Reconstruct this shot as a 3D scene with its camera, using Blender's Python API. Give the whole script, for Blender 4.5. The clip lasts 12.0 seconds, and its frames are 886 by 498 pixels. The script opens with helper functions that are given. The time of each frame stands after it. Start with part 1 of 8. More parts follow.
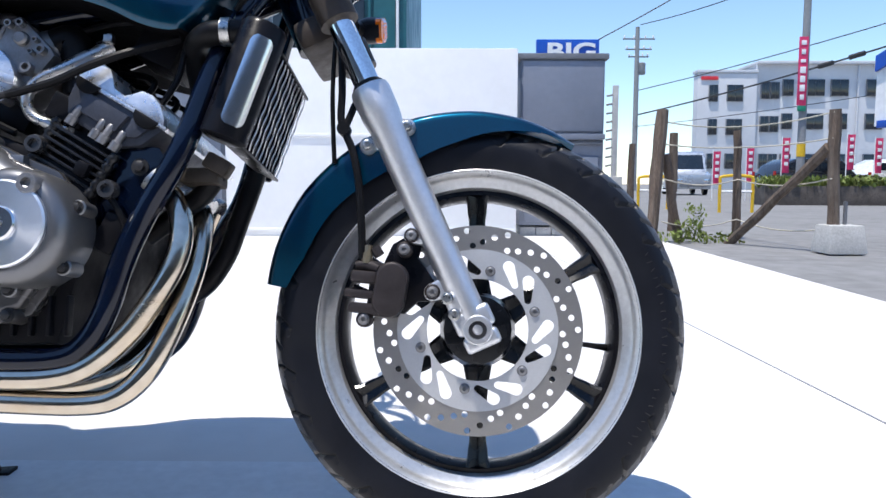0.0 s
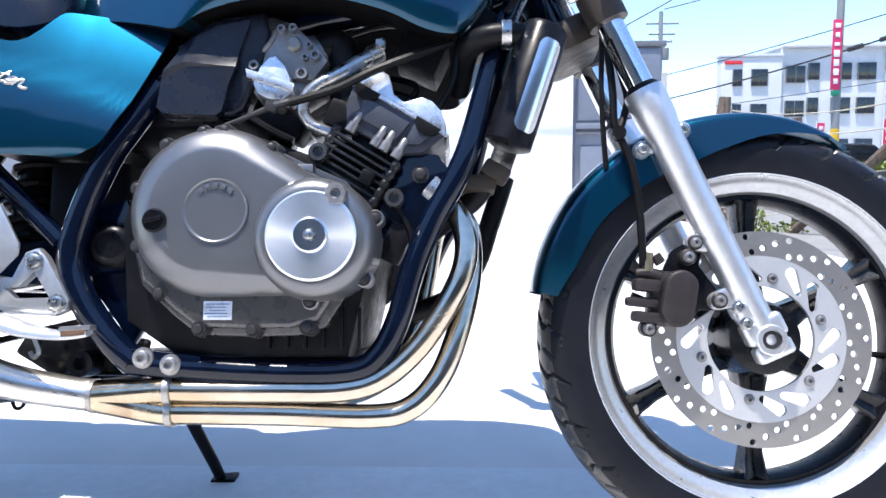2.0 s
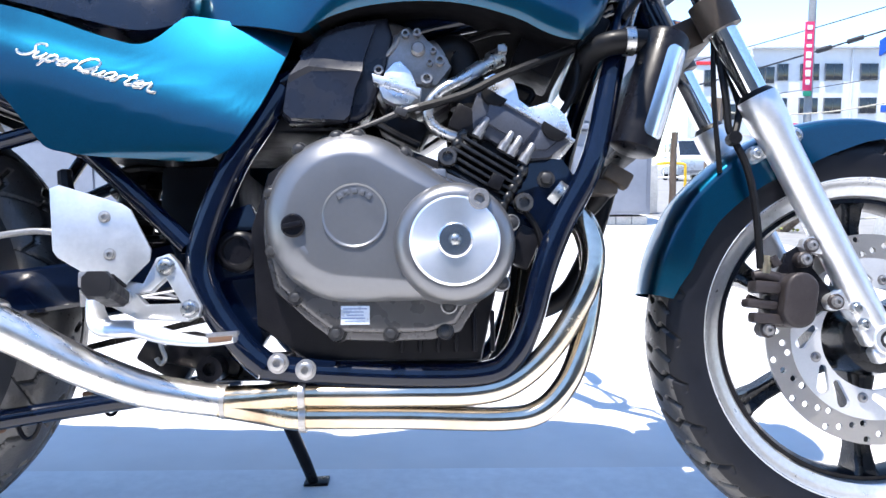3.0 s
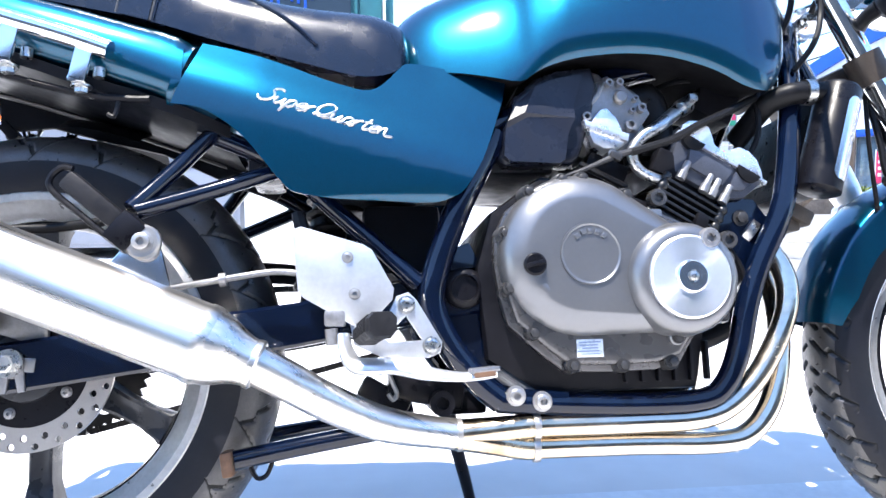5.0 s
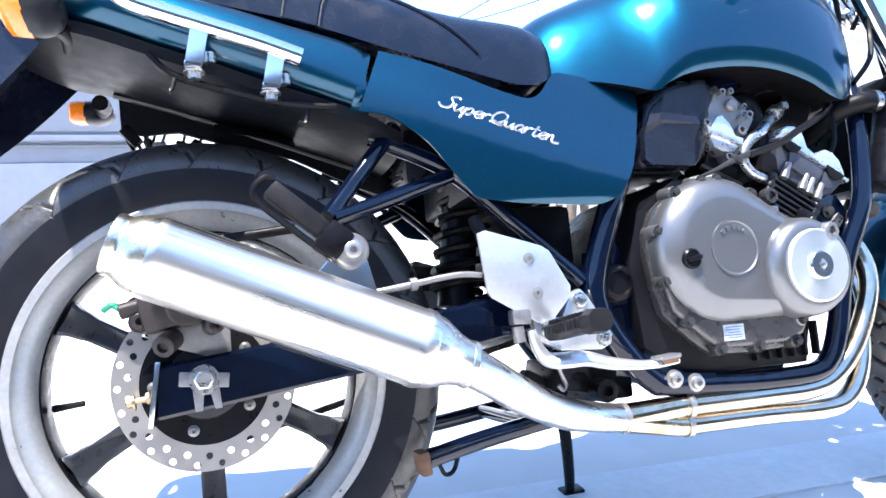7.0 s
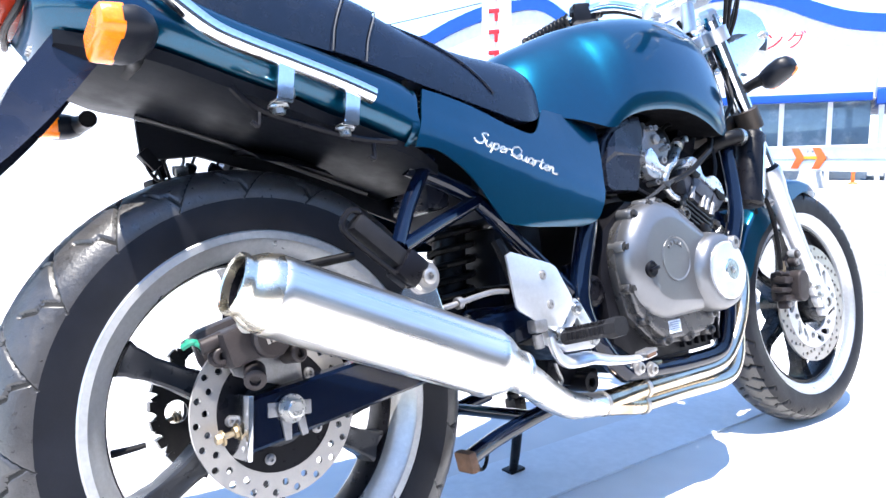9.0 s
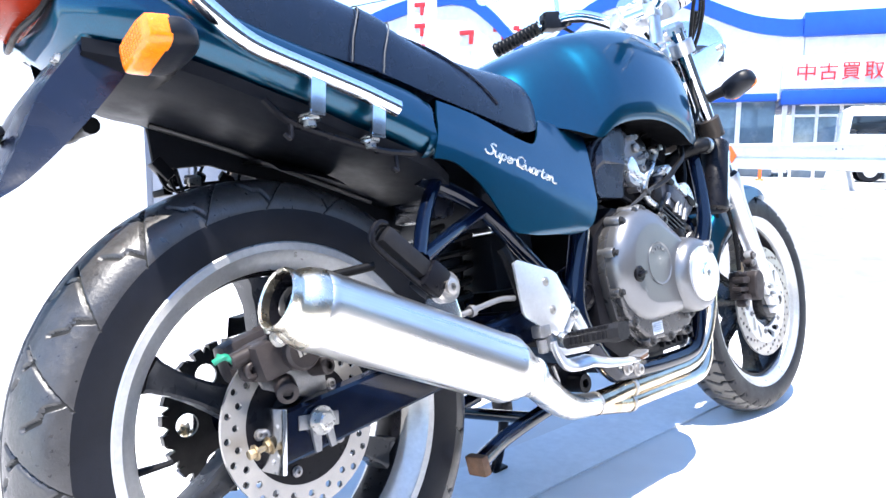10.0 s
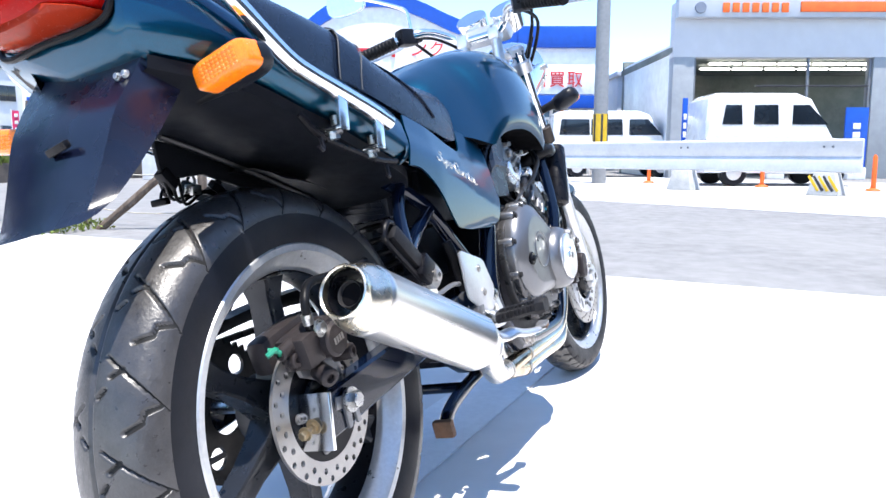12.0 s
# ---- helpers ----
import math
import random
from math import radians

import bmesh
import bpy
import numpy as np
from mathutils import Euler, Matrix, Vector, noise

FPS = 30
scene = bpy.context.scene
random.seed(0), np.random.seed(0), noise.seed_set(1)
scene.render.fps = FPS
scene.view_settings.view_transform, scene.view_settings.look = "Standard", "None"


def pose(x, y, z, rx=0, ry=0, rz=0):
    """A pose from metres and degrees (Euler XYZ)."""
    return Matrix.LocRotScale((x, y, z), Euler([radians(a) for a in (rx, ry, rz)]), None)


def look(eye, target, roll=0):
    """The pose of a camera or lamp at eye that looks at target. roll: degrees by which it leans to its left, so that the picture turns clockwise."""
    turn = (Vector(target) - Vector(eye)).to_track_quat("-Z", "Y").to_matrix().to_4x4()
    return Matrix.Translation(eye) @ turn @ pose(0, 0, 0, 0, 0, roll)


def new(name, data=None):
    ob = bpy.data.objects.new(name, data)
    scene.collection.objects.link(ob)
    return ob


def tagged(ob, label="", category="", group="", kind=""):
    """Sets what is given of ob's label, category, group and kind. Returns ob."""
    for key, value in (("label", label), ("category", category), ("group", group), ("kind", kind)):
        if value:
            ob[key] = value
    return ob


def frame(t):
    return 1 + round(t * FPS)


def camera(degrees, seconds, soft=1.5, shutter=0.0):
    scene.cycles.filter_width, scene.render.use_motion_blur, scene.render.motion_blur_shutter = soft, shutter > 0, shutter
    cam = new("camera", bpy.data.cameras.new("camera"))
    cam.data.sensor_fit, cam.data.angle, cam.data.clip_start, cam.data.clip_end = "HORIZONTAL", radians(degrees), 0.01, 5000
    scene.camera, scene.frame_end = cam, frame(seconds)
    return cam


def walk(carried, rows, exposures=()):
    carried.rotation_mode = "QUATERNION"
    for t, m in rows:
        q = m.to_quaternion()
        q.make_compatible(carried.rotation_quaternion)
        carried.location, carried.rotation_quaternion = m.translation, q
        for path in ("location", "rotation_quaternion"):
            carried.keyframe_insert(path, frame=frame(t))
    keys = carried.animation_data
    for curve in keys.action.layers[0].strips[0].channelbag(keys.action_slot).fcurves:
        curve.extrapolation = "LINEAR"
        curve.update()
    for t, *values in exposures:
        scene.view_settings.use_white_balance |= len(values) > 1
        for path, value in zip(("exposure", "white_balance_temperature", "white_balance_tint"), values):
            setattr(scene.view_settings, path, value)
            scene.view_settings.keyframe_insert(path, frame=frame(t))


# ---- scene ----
cam = camera(63.0, 12.0)
PATH = [
    (0, (-0.045, -0.959, 0.481), (-0.06, 1.032, 0.299), 0.2),
    (0.5, (-0.111, -0.949, 0.483), (-0.12, 1.041, 0.289), -0.7),
    (1, (-0.21, -0.946, 0.485), (-0.225, 1.044, 0.286), -0.7),
    (1.5, (-0.312, -0.943, 0.499), (-0.351, 1.045, 0.281), -0.7),
    (2, (-0.383, -0.941, 0.504), (-0.446, 1.047, 0.29), -0.3),
    (2.5, (-0.464, -0.942, 0.508), (-0.508, 1.045, 0.289), -0.7),
    (3, (-0.575, -0.951, 0.512), (-0.565, 1.038, 0.295), -0.3),
    (3.2, (-0.602, -0.953, 0.513), (-0.629, 1.036, 0.303), -0.2),
    (4.8, (-0.912, -0.986, 0.534), (-0.739, 1.002, 0.402), 0.4),
    (5, (-0.945, -0.978, 0.534), (-0.745, 1.006, 0.385), -0.4),
    (5.5, (-1.065, -0.961, 0.535), (-0.806, 1.016, 0.383), -0.9),
    (6, (-1.16, -0.952, 0.547), (-0.779, 1.004, 0.376), -0.7),
    (6.5, (-1.259, -0.945, 0.562), (-0.748, 0.979, 0.367), -1.0),
    (7, (-1.341, -0.946, 0.56), (-0.775, 0.963, 0.373), -1.2),
    (7.2, (-1.379, -0.945, 0.56), (-0.754, 0.944, 0.367), -1.9),
    (8.8, (-1.695, -0.862, 0.633), (-0.555, 0.76, 0.374), -0.5),
    (9, (-1.728, -0.852, 0.628), (-0.538, 0.738, 0.385), -0.2),
    (9.5, (-1.788, -0.819, 0.63), (-0.515, 0.704, 0.388), -0.1),
    (10, (-1.835, -0.782, 0.652), (-0.481, 0.667, 0.391), 0.4),
    (10.5, (-1.925, -0.741, 0.669), (-0.46, 0.594, 0.405), -0.2),
    (11, (-2.014, -0.703, 0.667), (-0.454, 0.52, 0.397), 0.3),
    (11.5, (-2.096, -0.644, 0.67), (-0.405, 0.388, 0.399), 0.4),
    (12, (-2.159, -0.605, 0.663), (-0.381, 0.273, 0.403), 0.1),
]
EXPOSURES = [(0, 0.52), (1.5, 1.0), (2.5, 1.38), (3.2, 1.62), (5, 1.98), (7, 2.0), (9, 1.93), (10.5, 1.86), (12, 1.36)]
walk(cam, [(t, look(eye, target, roll)) for t, eye, target, roll in PATH], EXPOSURES)

# ---- light ----
SUN_WAY = Vector((0.17, 0.19, -1.0))

world = bpy.data.worlds.new("sky")
scene.world = world
world.use_nodes = True
_nt = world.node_tree
_sky = _nt.nodes.new("ShaderNodeTexSky")
_sky.sky_type = "NISHITA"
_sky.sun_disc = False
_sky.sun_elevation = radians(75.5)
_sky.sun_rotation = radians(222)
_sky.air_density, _sky.dust_density, _sky.ozone_density = 1.0, 0.0, 5.0
_nt.nodes["Background"].inputs["Strength"].default_value = 0.15
_nt.links.new(_sky.outputs[0], _nt.nodes["Background"].inputs["Color"])
_sun = new("sun", bpy.data.lights.new("sun", "SUN"))
_sun.data.energy, _sun.data.angle, _sun.data.color = 3.8, radians(0.53), (1.0, 0.945, 0.885)
_sun.matrix_world = look(-10 * SUN_WAY, (0, 0, 0))


# ---- materials ----
def mat(name, base, rough=0.5, metal=0.0, var=0.18, scale=30.0, fine=0.08, bump=0.0, bscale=300.0, coat=0.0, stretch=(1, 1, 1),
        rvar=0.12, stain=None, stain_scale=9.0, stain_amount=0.5, emit=0.0, spec=0.5, turn=None, turned=0.0, coat_rough=0.04):
    m = bpy.data.materials.new(name)
    m.use_nodes = True
    nt, n = m.node_tree, m.node_tree.nodes
    p = n["Principled BSDF"]
    tc = n.new("ShaderNodeTexCoord")
    mp = n.new("ShaderNodeMapping")
    mp.inputs["Scale"].default_value = stretch
    if turn:
        mp.vector_type = "TEXTURE"
        mp.inputs["Rotation"].default_value = [radians(a) for a in turn]
        mp.inputs["Scale"].default_value = [1 / a for a in stretch]
    nt.links.new(tc.outputs["Object"], mp.inputs[0])

    def noisy(sc, det, rg=0.55):
        t = n.new("ShaderNodeTexNoise")
        t.inputs["Scale"].default_value, t.inputs["Detail"].default_value, t.inputs["Roughness"].default_value = sc, det, rg
        nt.links.new(mp.outputs[0], t.inputs["Vector"])
        return t.outputs["Fac"]

    def spread(src, lo, hi, a=0.3, b=0.7):
        r = n.new("ShaderNodeMapRange")
        r.inputs[1].default_value, r.inputs[2].default_value, r.inputs[3].default_value, r.inputs[4].default_value = a, b, lo, hi
        nt.links.new(src, r.inputs[0])
        return r.outputs[0]

    def mix(fac, a, b, kind="MIX"):
        x = n.new("ShaderNodeMix")
        x.data_type, x.blend_type = "RGBA", kind
        for sock, val in ((x.inputs[0], fac), (x.inputs[6], a), (x.inputs[7], b)):
            if isinstance(val, bpy.types.NodeSocket):
                nt.links.new(val, sock)
            else:
                sock.default_value = val
        return x.outputs[2]

    big, small = noisy(scale, 5), noisy(scale * 9, 3)
    col = mix(spread(big, 0, 1), tuple(c * (1 - var) for c in base) + (1,), tuple(min(1, c * (1 + var)) for c in base) + (1,))
    f = spread(small, 1 - fine, 1 + fine)
    cb = n.new("ShaderNodeCombineXYZ")
    for i in range(3):
        nt.links.new(f, cb.inputs[i])
    col = mix(1.0, col, cb.outputs[0], "MULTIPLY")
    if stain:
        col = mix(spread(noisy(stain_scale, 6, 0.65), 0, stain_amount, 0.48, 0.66), col, (*stain, 1))
    nt.links.new(col, p.inputs["Base Color"])
    nt.links.new(spread(noisy(scale * 2.3, 4), max(0.02, rough - rvar), min(1, rough + rvar)), p.inputs["Roughness"])
    p.inputs["Metallic"].default_value = metal
    p.inputs["Coat Weight"].default_value, p.inputs["Coat Roughness"].default_value = coat, coat_rough
    p.inputs["Specular IOR Level"].default_value = spec
    if turned:
        tg = n.new("ShaderNodeTangent")
        tg.direction_type, tg.axis = "RADIAL", "Y"
        nt.links.new(tg.outputs[0], p.inputs["Tangent"])
        p.inputs["Anisotropic"].default_value = turned
    if emit:
        p.inputs["Emission Color"].default_value, p.inputs["Emission Strength"].default_value = (*base, 1), emit
    if bump:
        b = n.new("ShaderNodeBump")
        b.inputs["Strength"].default_value, b.inputs["Distance"].default_value = bump, 0.002
        nt.links.new(noisy(bscale, 4), b.inputs["Height"])
        nt.links.new(b.outputs[0], p.inputs["Normal"])
    return m


TEAL = mat("teal metallic paint", (0.0007, 0.049, 0.096), 0.35, 0.90, 0.03, 90, 0.10, coat=0.85, rvar=0.02, coat_rough=0.09)
TEAL.node_tree.nodes["Principled BSDF"].inputs["Specular Tint"].default_value = (0.22, 0.52, 0.66, 1)
NAVY = mat("dark frame paint", (0.0014, 0.004, 0.014), 0.14, 0.0, 0.2, 20, coat=0.5, rvar=0.05, spec=0.2)
BLACK = mat("black satin paint", (0.005, 0.005, 0.007), 0.34, 0.0, 0.25, 25, bump=0.05, rvar=0.12, spec=0.15)
PLASTIC = mat("black plastic", (0.006, 0.0075, 0.012), 0.40, 0.0, 0.2, 18, bump=0.10, bscale=500, rvar=0.1, spec=0.2)
RUBBER = mat("tyre rubber", (0.005, 0.006, 0.010), 0.46, 0.0, 0.25, 14, bump=0.1, bscale=420, spec=0.25, stain=(0.009, 0.010, 0.014), stain_scale=5, stain_amount=0.3, rvar=0.08)
GROOVE = mat("groove rubber", (0.004, 0.004, 0.004), 0.8)
TREAD = mat("worn tread rubber", (0.030, 0.029, 0.030), 0.38, 0.0, 0.3, 45, 0.2, bump=0.25, bscale=260, spec=0.75, stain=(0.055, 0.052, 0.051), stain_scale=7, stain_amount=0.6)
HOSE = mat("rubber hose", (0.006, 0.006, 0.007), 0.42, 0.0, 0.2, 40, rvar=0.1, spec=0.15)
VINYL = mat("seat vinyl", (0.003, 0.006, 0.016), 0.26, 0.0, 0.15, 12, bump=0.12, bscale=700, stain=(0.006, 0.009, 0.018), stain_scale=10, stain_amount=0.3, rvar=0.08, spec=0.5)
ALLOY = mat("cast alloy", (0.70, 0.71, 0.73), 0.36, 0.85, 0.04, 20, 0.04, bump=0.04, bscale=700, stain=(0.55, 0.55, 0.55), stain_scale=25, stain_amount=0.2, rvar=0.05)
POLISH = mat("polished alloy", (0.78, 0.79, 0.81), 0.17, 1.0, 0.03, 12, 0.02, bump=0.006, rvar=0.03)
TURNED = mat("turned alloy", (0.86, 0.875, 0.90), 0.30, 0.9, 0.03, 8, 0.03, bump=0.006, rvar=0.03, turned=0.75)
RIMSILVER = mat("brushed rim lip", (0.52, 0.53, 0.54), 0.33, 0.7, 0.05, 18, bump=0.04, bscale=260, stain=(0.46, 0.46, 0.455), stain_scale=12, stain_amount=0.3, rvar=0.06)
CHROME = mat("chrome", (0.86, 0.87, 0.88), 0.07, 1.0, 0.04, 30, rvar=0.04)
STEEL = mat("disc steel", (0.40, 0.385, 0.37), 0.34, 0.8, 0.03, 60, 0.03, bump=0.02, bscale=600, stain=(0.36, 0.345, 0.33), stain_scale=14, stain_amount=0.25, rvar=0.04)
CARRIER = mat("disc carrier alloy", (0.66, 0.67, 0.69), 0.36, 0.65, 0.02, 40, 0.03, rvar=0.03)
BRUSHED = mat("brushed stainless", (0.70, 0.68, 0.65), 0.31, 1.0, 0.10, 60, 0.06, bump=0.015, bscale=260, stretch=(0.03, 1, 1), rvar=0.07, stain=(0.58, 0.53, 0.46), stain_scale=70, stain_amount=0.45, turn=(0, 22.9, 0))
HEADER = mat("heat tinted stainless", (0.60, 0.53, 0.43), 0.17, 1.0, 0.12, 9, bump=0.012, stain=(0.50, 0.37, 0.22), stain_scale=12, stain_amount=0.6, stretch=(0.5, 1, 1))
COVER = mat("grey engine cover", (0.185, 0.188, 0.197), 0.33, 0.75, 0.02, 16, 0.02, bump=0.008, bscale=500, rvar=0.03)
CRANK = mat("black crankcase", (0.006, 0.006, 0.008), 0.42, 0.0, 0.25, 25, bump=0.12, bscale=400, spec=0.12)
HEADSILVER = mat("silver head cover", (0.70, 0.72, 0.76), 0.30, 0.85, 0.08, 20, bump=0.04)
HEADGREY = mat("grey cylinder head", (0.060, 0.066, 0.084), 0.4, 0.4, 0.2, 30, bump=0.15, spec=0.2)
CARB = mat("carburettor alloy", (0.25, 0.25, 0.26), 0.42, 0.7, 0.15, 40, bump=0.12, stain=(0.14, 0.125, 0.105), stain_scale=40, stain_amount=0.5)
CALIPER = mat("bronze caliper paint", (0.034, 0.029, 0.030), 0.45, 0.25, 0.15, 30, bump=0.1, spec=0.25)
CLAMPM = mat("brown cast clamp", (0.045, 0.034, 0.026), 0.5, 0.3, 0.12, 30, bump=0.1)
TANKEDGE = mat("grey plastic edge", (0.025, 0.024, 0.025), 0.4)
RUST = mat("rusty steel", (0.11, 0.058, 0.032), 0.8, 0.0, 0.35, 40, bump=0.3)
FINM = mat("black fin paint", (0.006, 0.006, 0.007), 0.36, 0.0, 0.2, 40, bump=0.08, bscale=300, spec=0.45)
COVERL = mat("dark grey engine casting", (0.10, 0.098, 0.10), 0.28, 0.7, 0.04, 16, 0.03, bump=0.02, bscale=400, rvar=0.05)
COLLM = mat("straw and brown tinted steel", (0.60, 0.50, 0.36), 0.2, 1.0, 0.12, 14, bump=0.012, stain=(0.26, 0.14, 0.07), stain_scale=22, stain_amount=0.7)
REFLWALLM = mat("dark wall for reflections", (0.055, 0.060, 0.068), 0.35, 0.0, 0.15, 0.6, 0.03)
STITCH = mat("pale thread", (0.06, 0.063, 0.07), 0.7, 0.0, 0.1, 200)
SPOKEF = mat("gloss black wheel paint", (0.004, 0.0045, 0.006), 0.26, 0.0, 0.12, 20, bump=0.03, spec=0.4)
BRASS = mat("zinc plated steel", (0.36, 0.29, 0.19), 0.4, 1.0, 0.15, 60)
BOLTM = mat("zinc bolt", (0.48, 0.48, 0.47), 0.32, 1.0, 0.12, 80)
GOLDTXT = mat("silver decal", (0.58, 0.56, 0.51), 0.32, 1.0, 0.03, 30)
LABELW = mat("silver label", (0.66, 0.70, 0.76), 0.35, 0.3, 0.03, 30)
LABELB = mat("label print", (0.16, 0.22, 0.36), 0.5, 0.0, 0.03, 30)
AMBER = mat("amber lens", (0.90, 0.20, 0.004), 0.16, 0.0, 0.14, 160, 0.25, coat=0.5, bump=0.3, bscale=330, spec=0.4)
RED = mat("red lens", (0.32, 0.004, 0.003), 0.22, 0.0, 0.08, 60, bump=0.1, bscale=160, spec=0.12)
CLEARRED = mat("orange lens", (0.26, 0.022, 0.007), 0.2, 0.0, 0.08, 60, spec=0.15)
DIAL = mat("dial face", (0.02, 0.02, 0.025), 0.45, 0.0, 0.1, 60, coat=0.05, spec=0.2)
AIRBOXM = mat("airbox plastic", (0.009, 0.011, 0.019), 0.30, 0.0, 0.15, 14, bump=0.08, bscale=400, spec=0.3)
FLAPM = mat("faded navy plastic", (0.005, 0.007, 0.019), 0.25, 0.0, 0.25, 8, bump=0.08, bscale=300, stain=(0.011, 0.014, 0.026), stain_scale=14, stain_amount=0.5, spec=0.5)
RUSTBR = mat("rust brown paint", (0.035, 0.026, 0.018), 0.6, 0.0, 0.3, 30, bump=0.2)
SPOKEM = mat("dark grey wheel paint", (0.022, 0.024, 0.029), 0.32, 0.35, 0.12, 20, bump=0.04, spec=0.4)
CHAINM = mat("oiled chain steel", (0.035, 0.032, 0.030), 0.4, 0.6, 0.2, 60)
CAPM = mat("straw tinted end cap", (0.74, 0.69, 0.58), 0.27, 1.0, 0.08, 20, bump=0.006, rvar=0.04)
SHADESOOT = mat("matt black shade and soot", (0.005, 0.005, 0.006), 0.9, 0.0, 0.2, 20, spec=0.03)
COVERD = mat("dark cast flange", (0.035, 0.035, 0.037), 0.4, 0.3, 0.1, 30, bump=0.05, spec=0.3)
PIPEM = mat("water pipe alloy", (0.50, 0.50, 0.50), 0.3, 0.9, 0.08, 30, bump=0.03)
PEGM = mat("footrest rubber", (0.010, 0.010, 0.012), 0.5, 0.0, 0.2, 40, bump=0.1, spec=0.2)
GLOSSBLK = mat("black gloss plastic", (0.007, 0.008, 0.011), 0.40, 0.0, 0.2, 18, bump=0.03, bscale=300, spec=0.10, rvar=0.08)
GREEN = mat("green clip", (0.01, 0.22, 0.13), 0.5)
CONCRETE = mat("pale concrete", (0.65, 0.635, 0.62), 0.85, 0.0, 0.05, 0.8, 0.05, bump=0.15, bscale=60, stain=(0.57, 0.56, 0.545), stain_scale=0.5, stain_amount=0.5, spec=0.2)
LINE = mat("white road paint", (0.70, 0.71, 0.72), 0.7, 0.0, 0.05, 6, 0.05, bump=0.1, bscale=120, spec=0.2)
ASPHALT = mat("grey asphalt", (0.21, 0.21, 0.21), 0.9, 0.0, 0.06, 0.7, 0.15, bump=0.3, bscale=90, stain=(0.24, 0.24, 0.235), stain_scale=0.35, stain_amount=0.4, spec=0.2)
ROADM = mat("worn road asphalt", (0.42, 0.42, 0.415), 0.9, 0.0, 0.05, 0.5, 0.12, bump=0.2, bscale=60, spec=0.2)
WHITEWALL = mat("white painted board", (0.78, 0.79, 0.80), 0.55, 0.0, 0.03, 1.2, 0.02, bump=0.05)
SHEDM = mat("grey steel sheet", (0.20, 0.225, 0.28), 0.5, 0.2, 0.06, 2.0, 0.04, stain=(0.17, 0.195, 0.25), stain_scale=3, stain_amount=0.4)
SHEDD = mat("dark grey trim", (0.16, 0.17, 0.19), 0.5, 0.1, 0.1, 5)
WOOD = mat("weathered wood", (0.115, 0.085, 0.065), 0.9, 0.0, 0.35, 8, 0.3, bump=0.6, bscale=30, stretch=(3, 3, 0.4), stain=(0.22, 0.19, 0.16), stain_scale=7, stain_amount=0.5)
FASCIAM = mat("blue-grey fascia panel", (0.42, 0.45, 0.50), 0.5, 0.0, 0.04, 0.5, 0.03)
ROPE = mat("pale rope", (0.50, 0.46, 0.38), 0.9, 0.0, 0.2, 60)
BLOCKM = mat("cast concrete", (0.46, 0.46, 0.45), 0.9, 0.0, 0.12, 8, 0.15, bump=0.3, bscale=80)
DARKWALL = mat("dark concrete wall", (0.10, 0.085, 0.075), 0.9, 0.0, 0.3, 3, 0.2, bump=0.3, bscale=40)
LEAF = mat("hedge leaf", (0.13, 0.17, 0.03), 0.6, 0.0, 0.45, 3, 0.3)
BUILDW = mat("pale facade", (0.56, 0.57, 0.60), 0.7, 0.0, 0.05, 0.3, 0.03, stain=(0.5, 0.51, 0.54), stain_scale=0.4, stain_amount=0.4)
GLASSD = mat("dark window glass", (0.012, 0.018, 0.026), 0.08, 0.0, 0.2, 0.6, coat=0.25)
GLASSB = mat("shop glass", (0.10, 0.16, 0.22), 0.12, 0.0, 0.4, 0.5, coat=1.0, stain=(0.35, 0.40, 0.45), stain_scale=0.8, stain_amount=0.6)
SIGNB = mat("blue sign", (0.002, 0.070, 0.42), 0.4, 0.0, 0.04, 0.5)
SIGNW = mat("white sign", (0.80, 0.80, 0.80), 0.4, 0.0, 0.03, 0.5)
SIGNR = mat("red sign", (0.62, 0.02, 0.03), 0.4, 0.0, 0.04, 0.5)
PINK = mat("crimson banner", (0.62, 0.03, 0.12), 0.6, 0.0, 0.1, 2)
ORANGE = mat("orange plastic", (0.85, 0.14, 0.02), 0.5, 0.0, 0.1, 5)
YELLOW = mat("yellow paint", (0.70, 0.44, 0.02), 0.45, 0.0, 0.12, 5)
POLEM = mat("concrete pole", (0.24, 0.25, 0.26), 0.8, 0.0, 0.1, 1.5, 0.08, bump=0.1)
WIRE = mat("cable sheath", (0.03, 0.03, 0.035), 0.6)
TEALB = mat("teal cladding", (0.02, 0.12, 0.14), 0.4, 0.0, 0.1, 1)
CARW = mat("white car paint", (0.78, 0.79, 0.80), 0.25, 0.0, 0.03, 1, coat=0.7)
CARS = mat("silver car paint", (0.42, 0.46, 0.52), 0.3, 0.4, 0.03, 1, coat=0.7)
CARD = mat("dark car paint", (0.015, 0.016, 0.02), 0.2, 0.0, 0.1, 1, coat=0.8)
SHOPG = mat("grey panel", (0.30, 0.32, 0.34), 0.5, 0.0, 0.06, 0.5)
SHOPIN = mat("shop interior", (0.16, 0.18, 0.16), 0.7, 0.0, 0.3, 0.6, stain=(0.30, 0.30, 0.27), stain_scale=0.7, stain_amount=0.6)
TUBELIGHT = mat("tube light", (1.0, 0.98, 0.92), 0.5, emit=3.0)
RAILM = mat("galvanised rail", (0.62, 0.63, 0.65), 0.45, 0.3, 0.06, 2, 0.04, stain=(0.5, 0.5, 0.5), stain_scale=3, stain_amount=0.4)


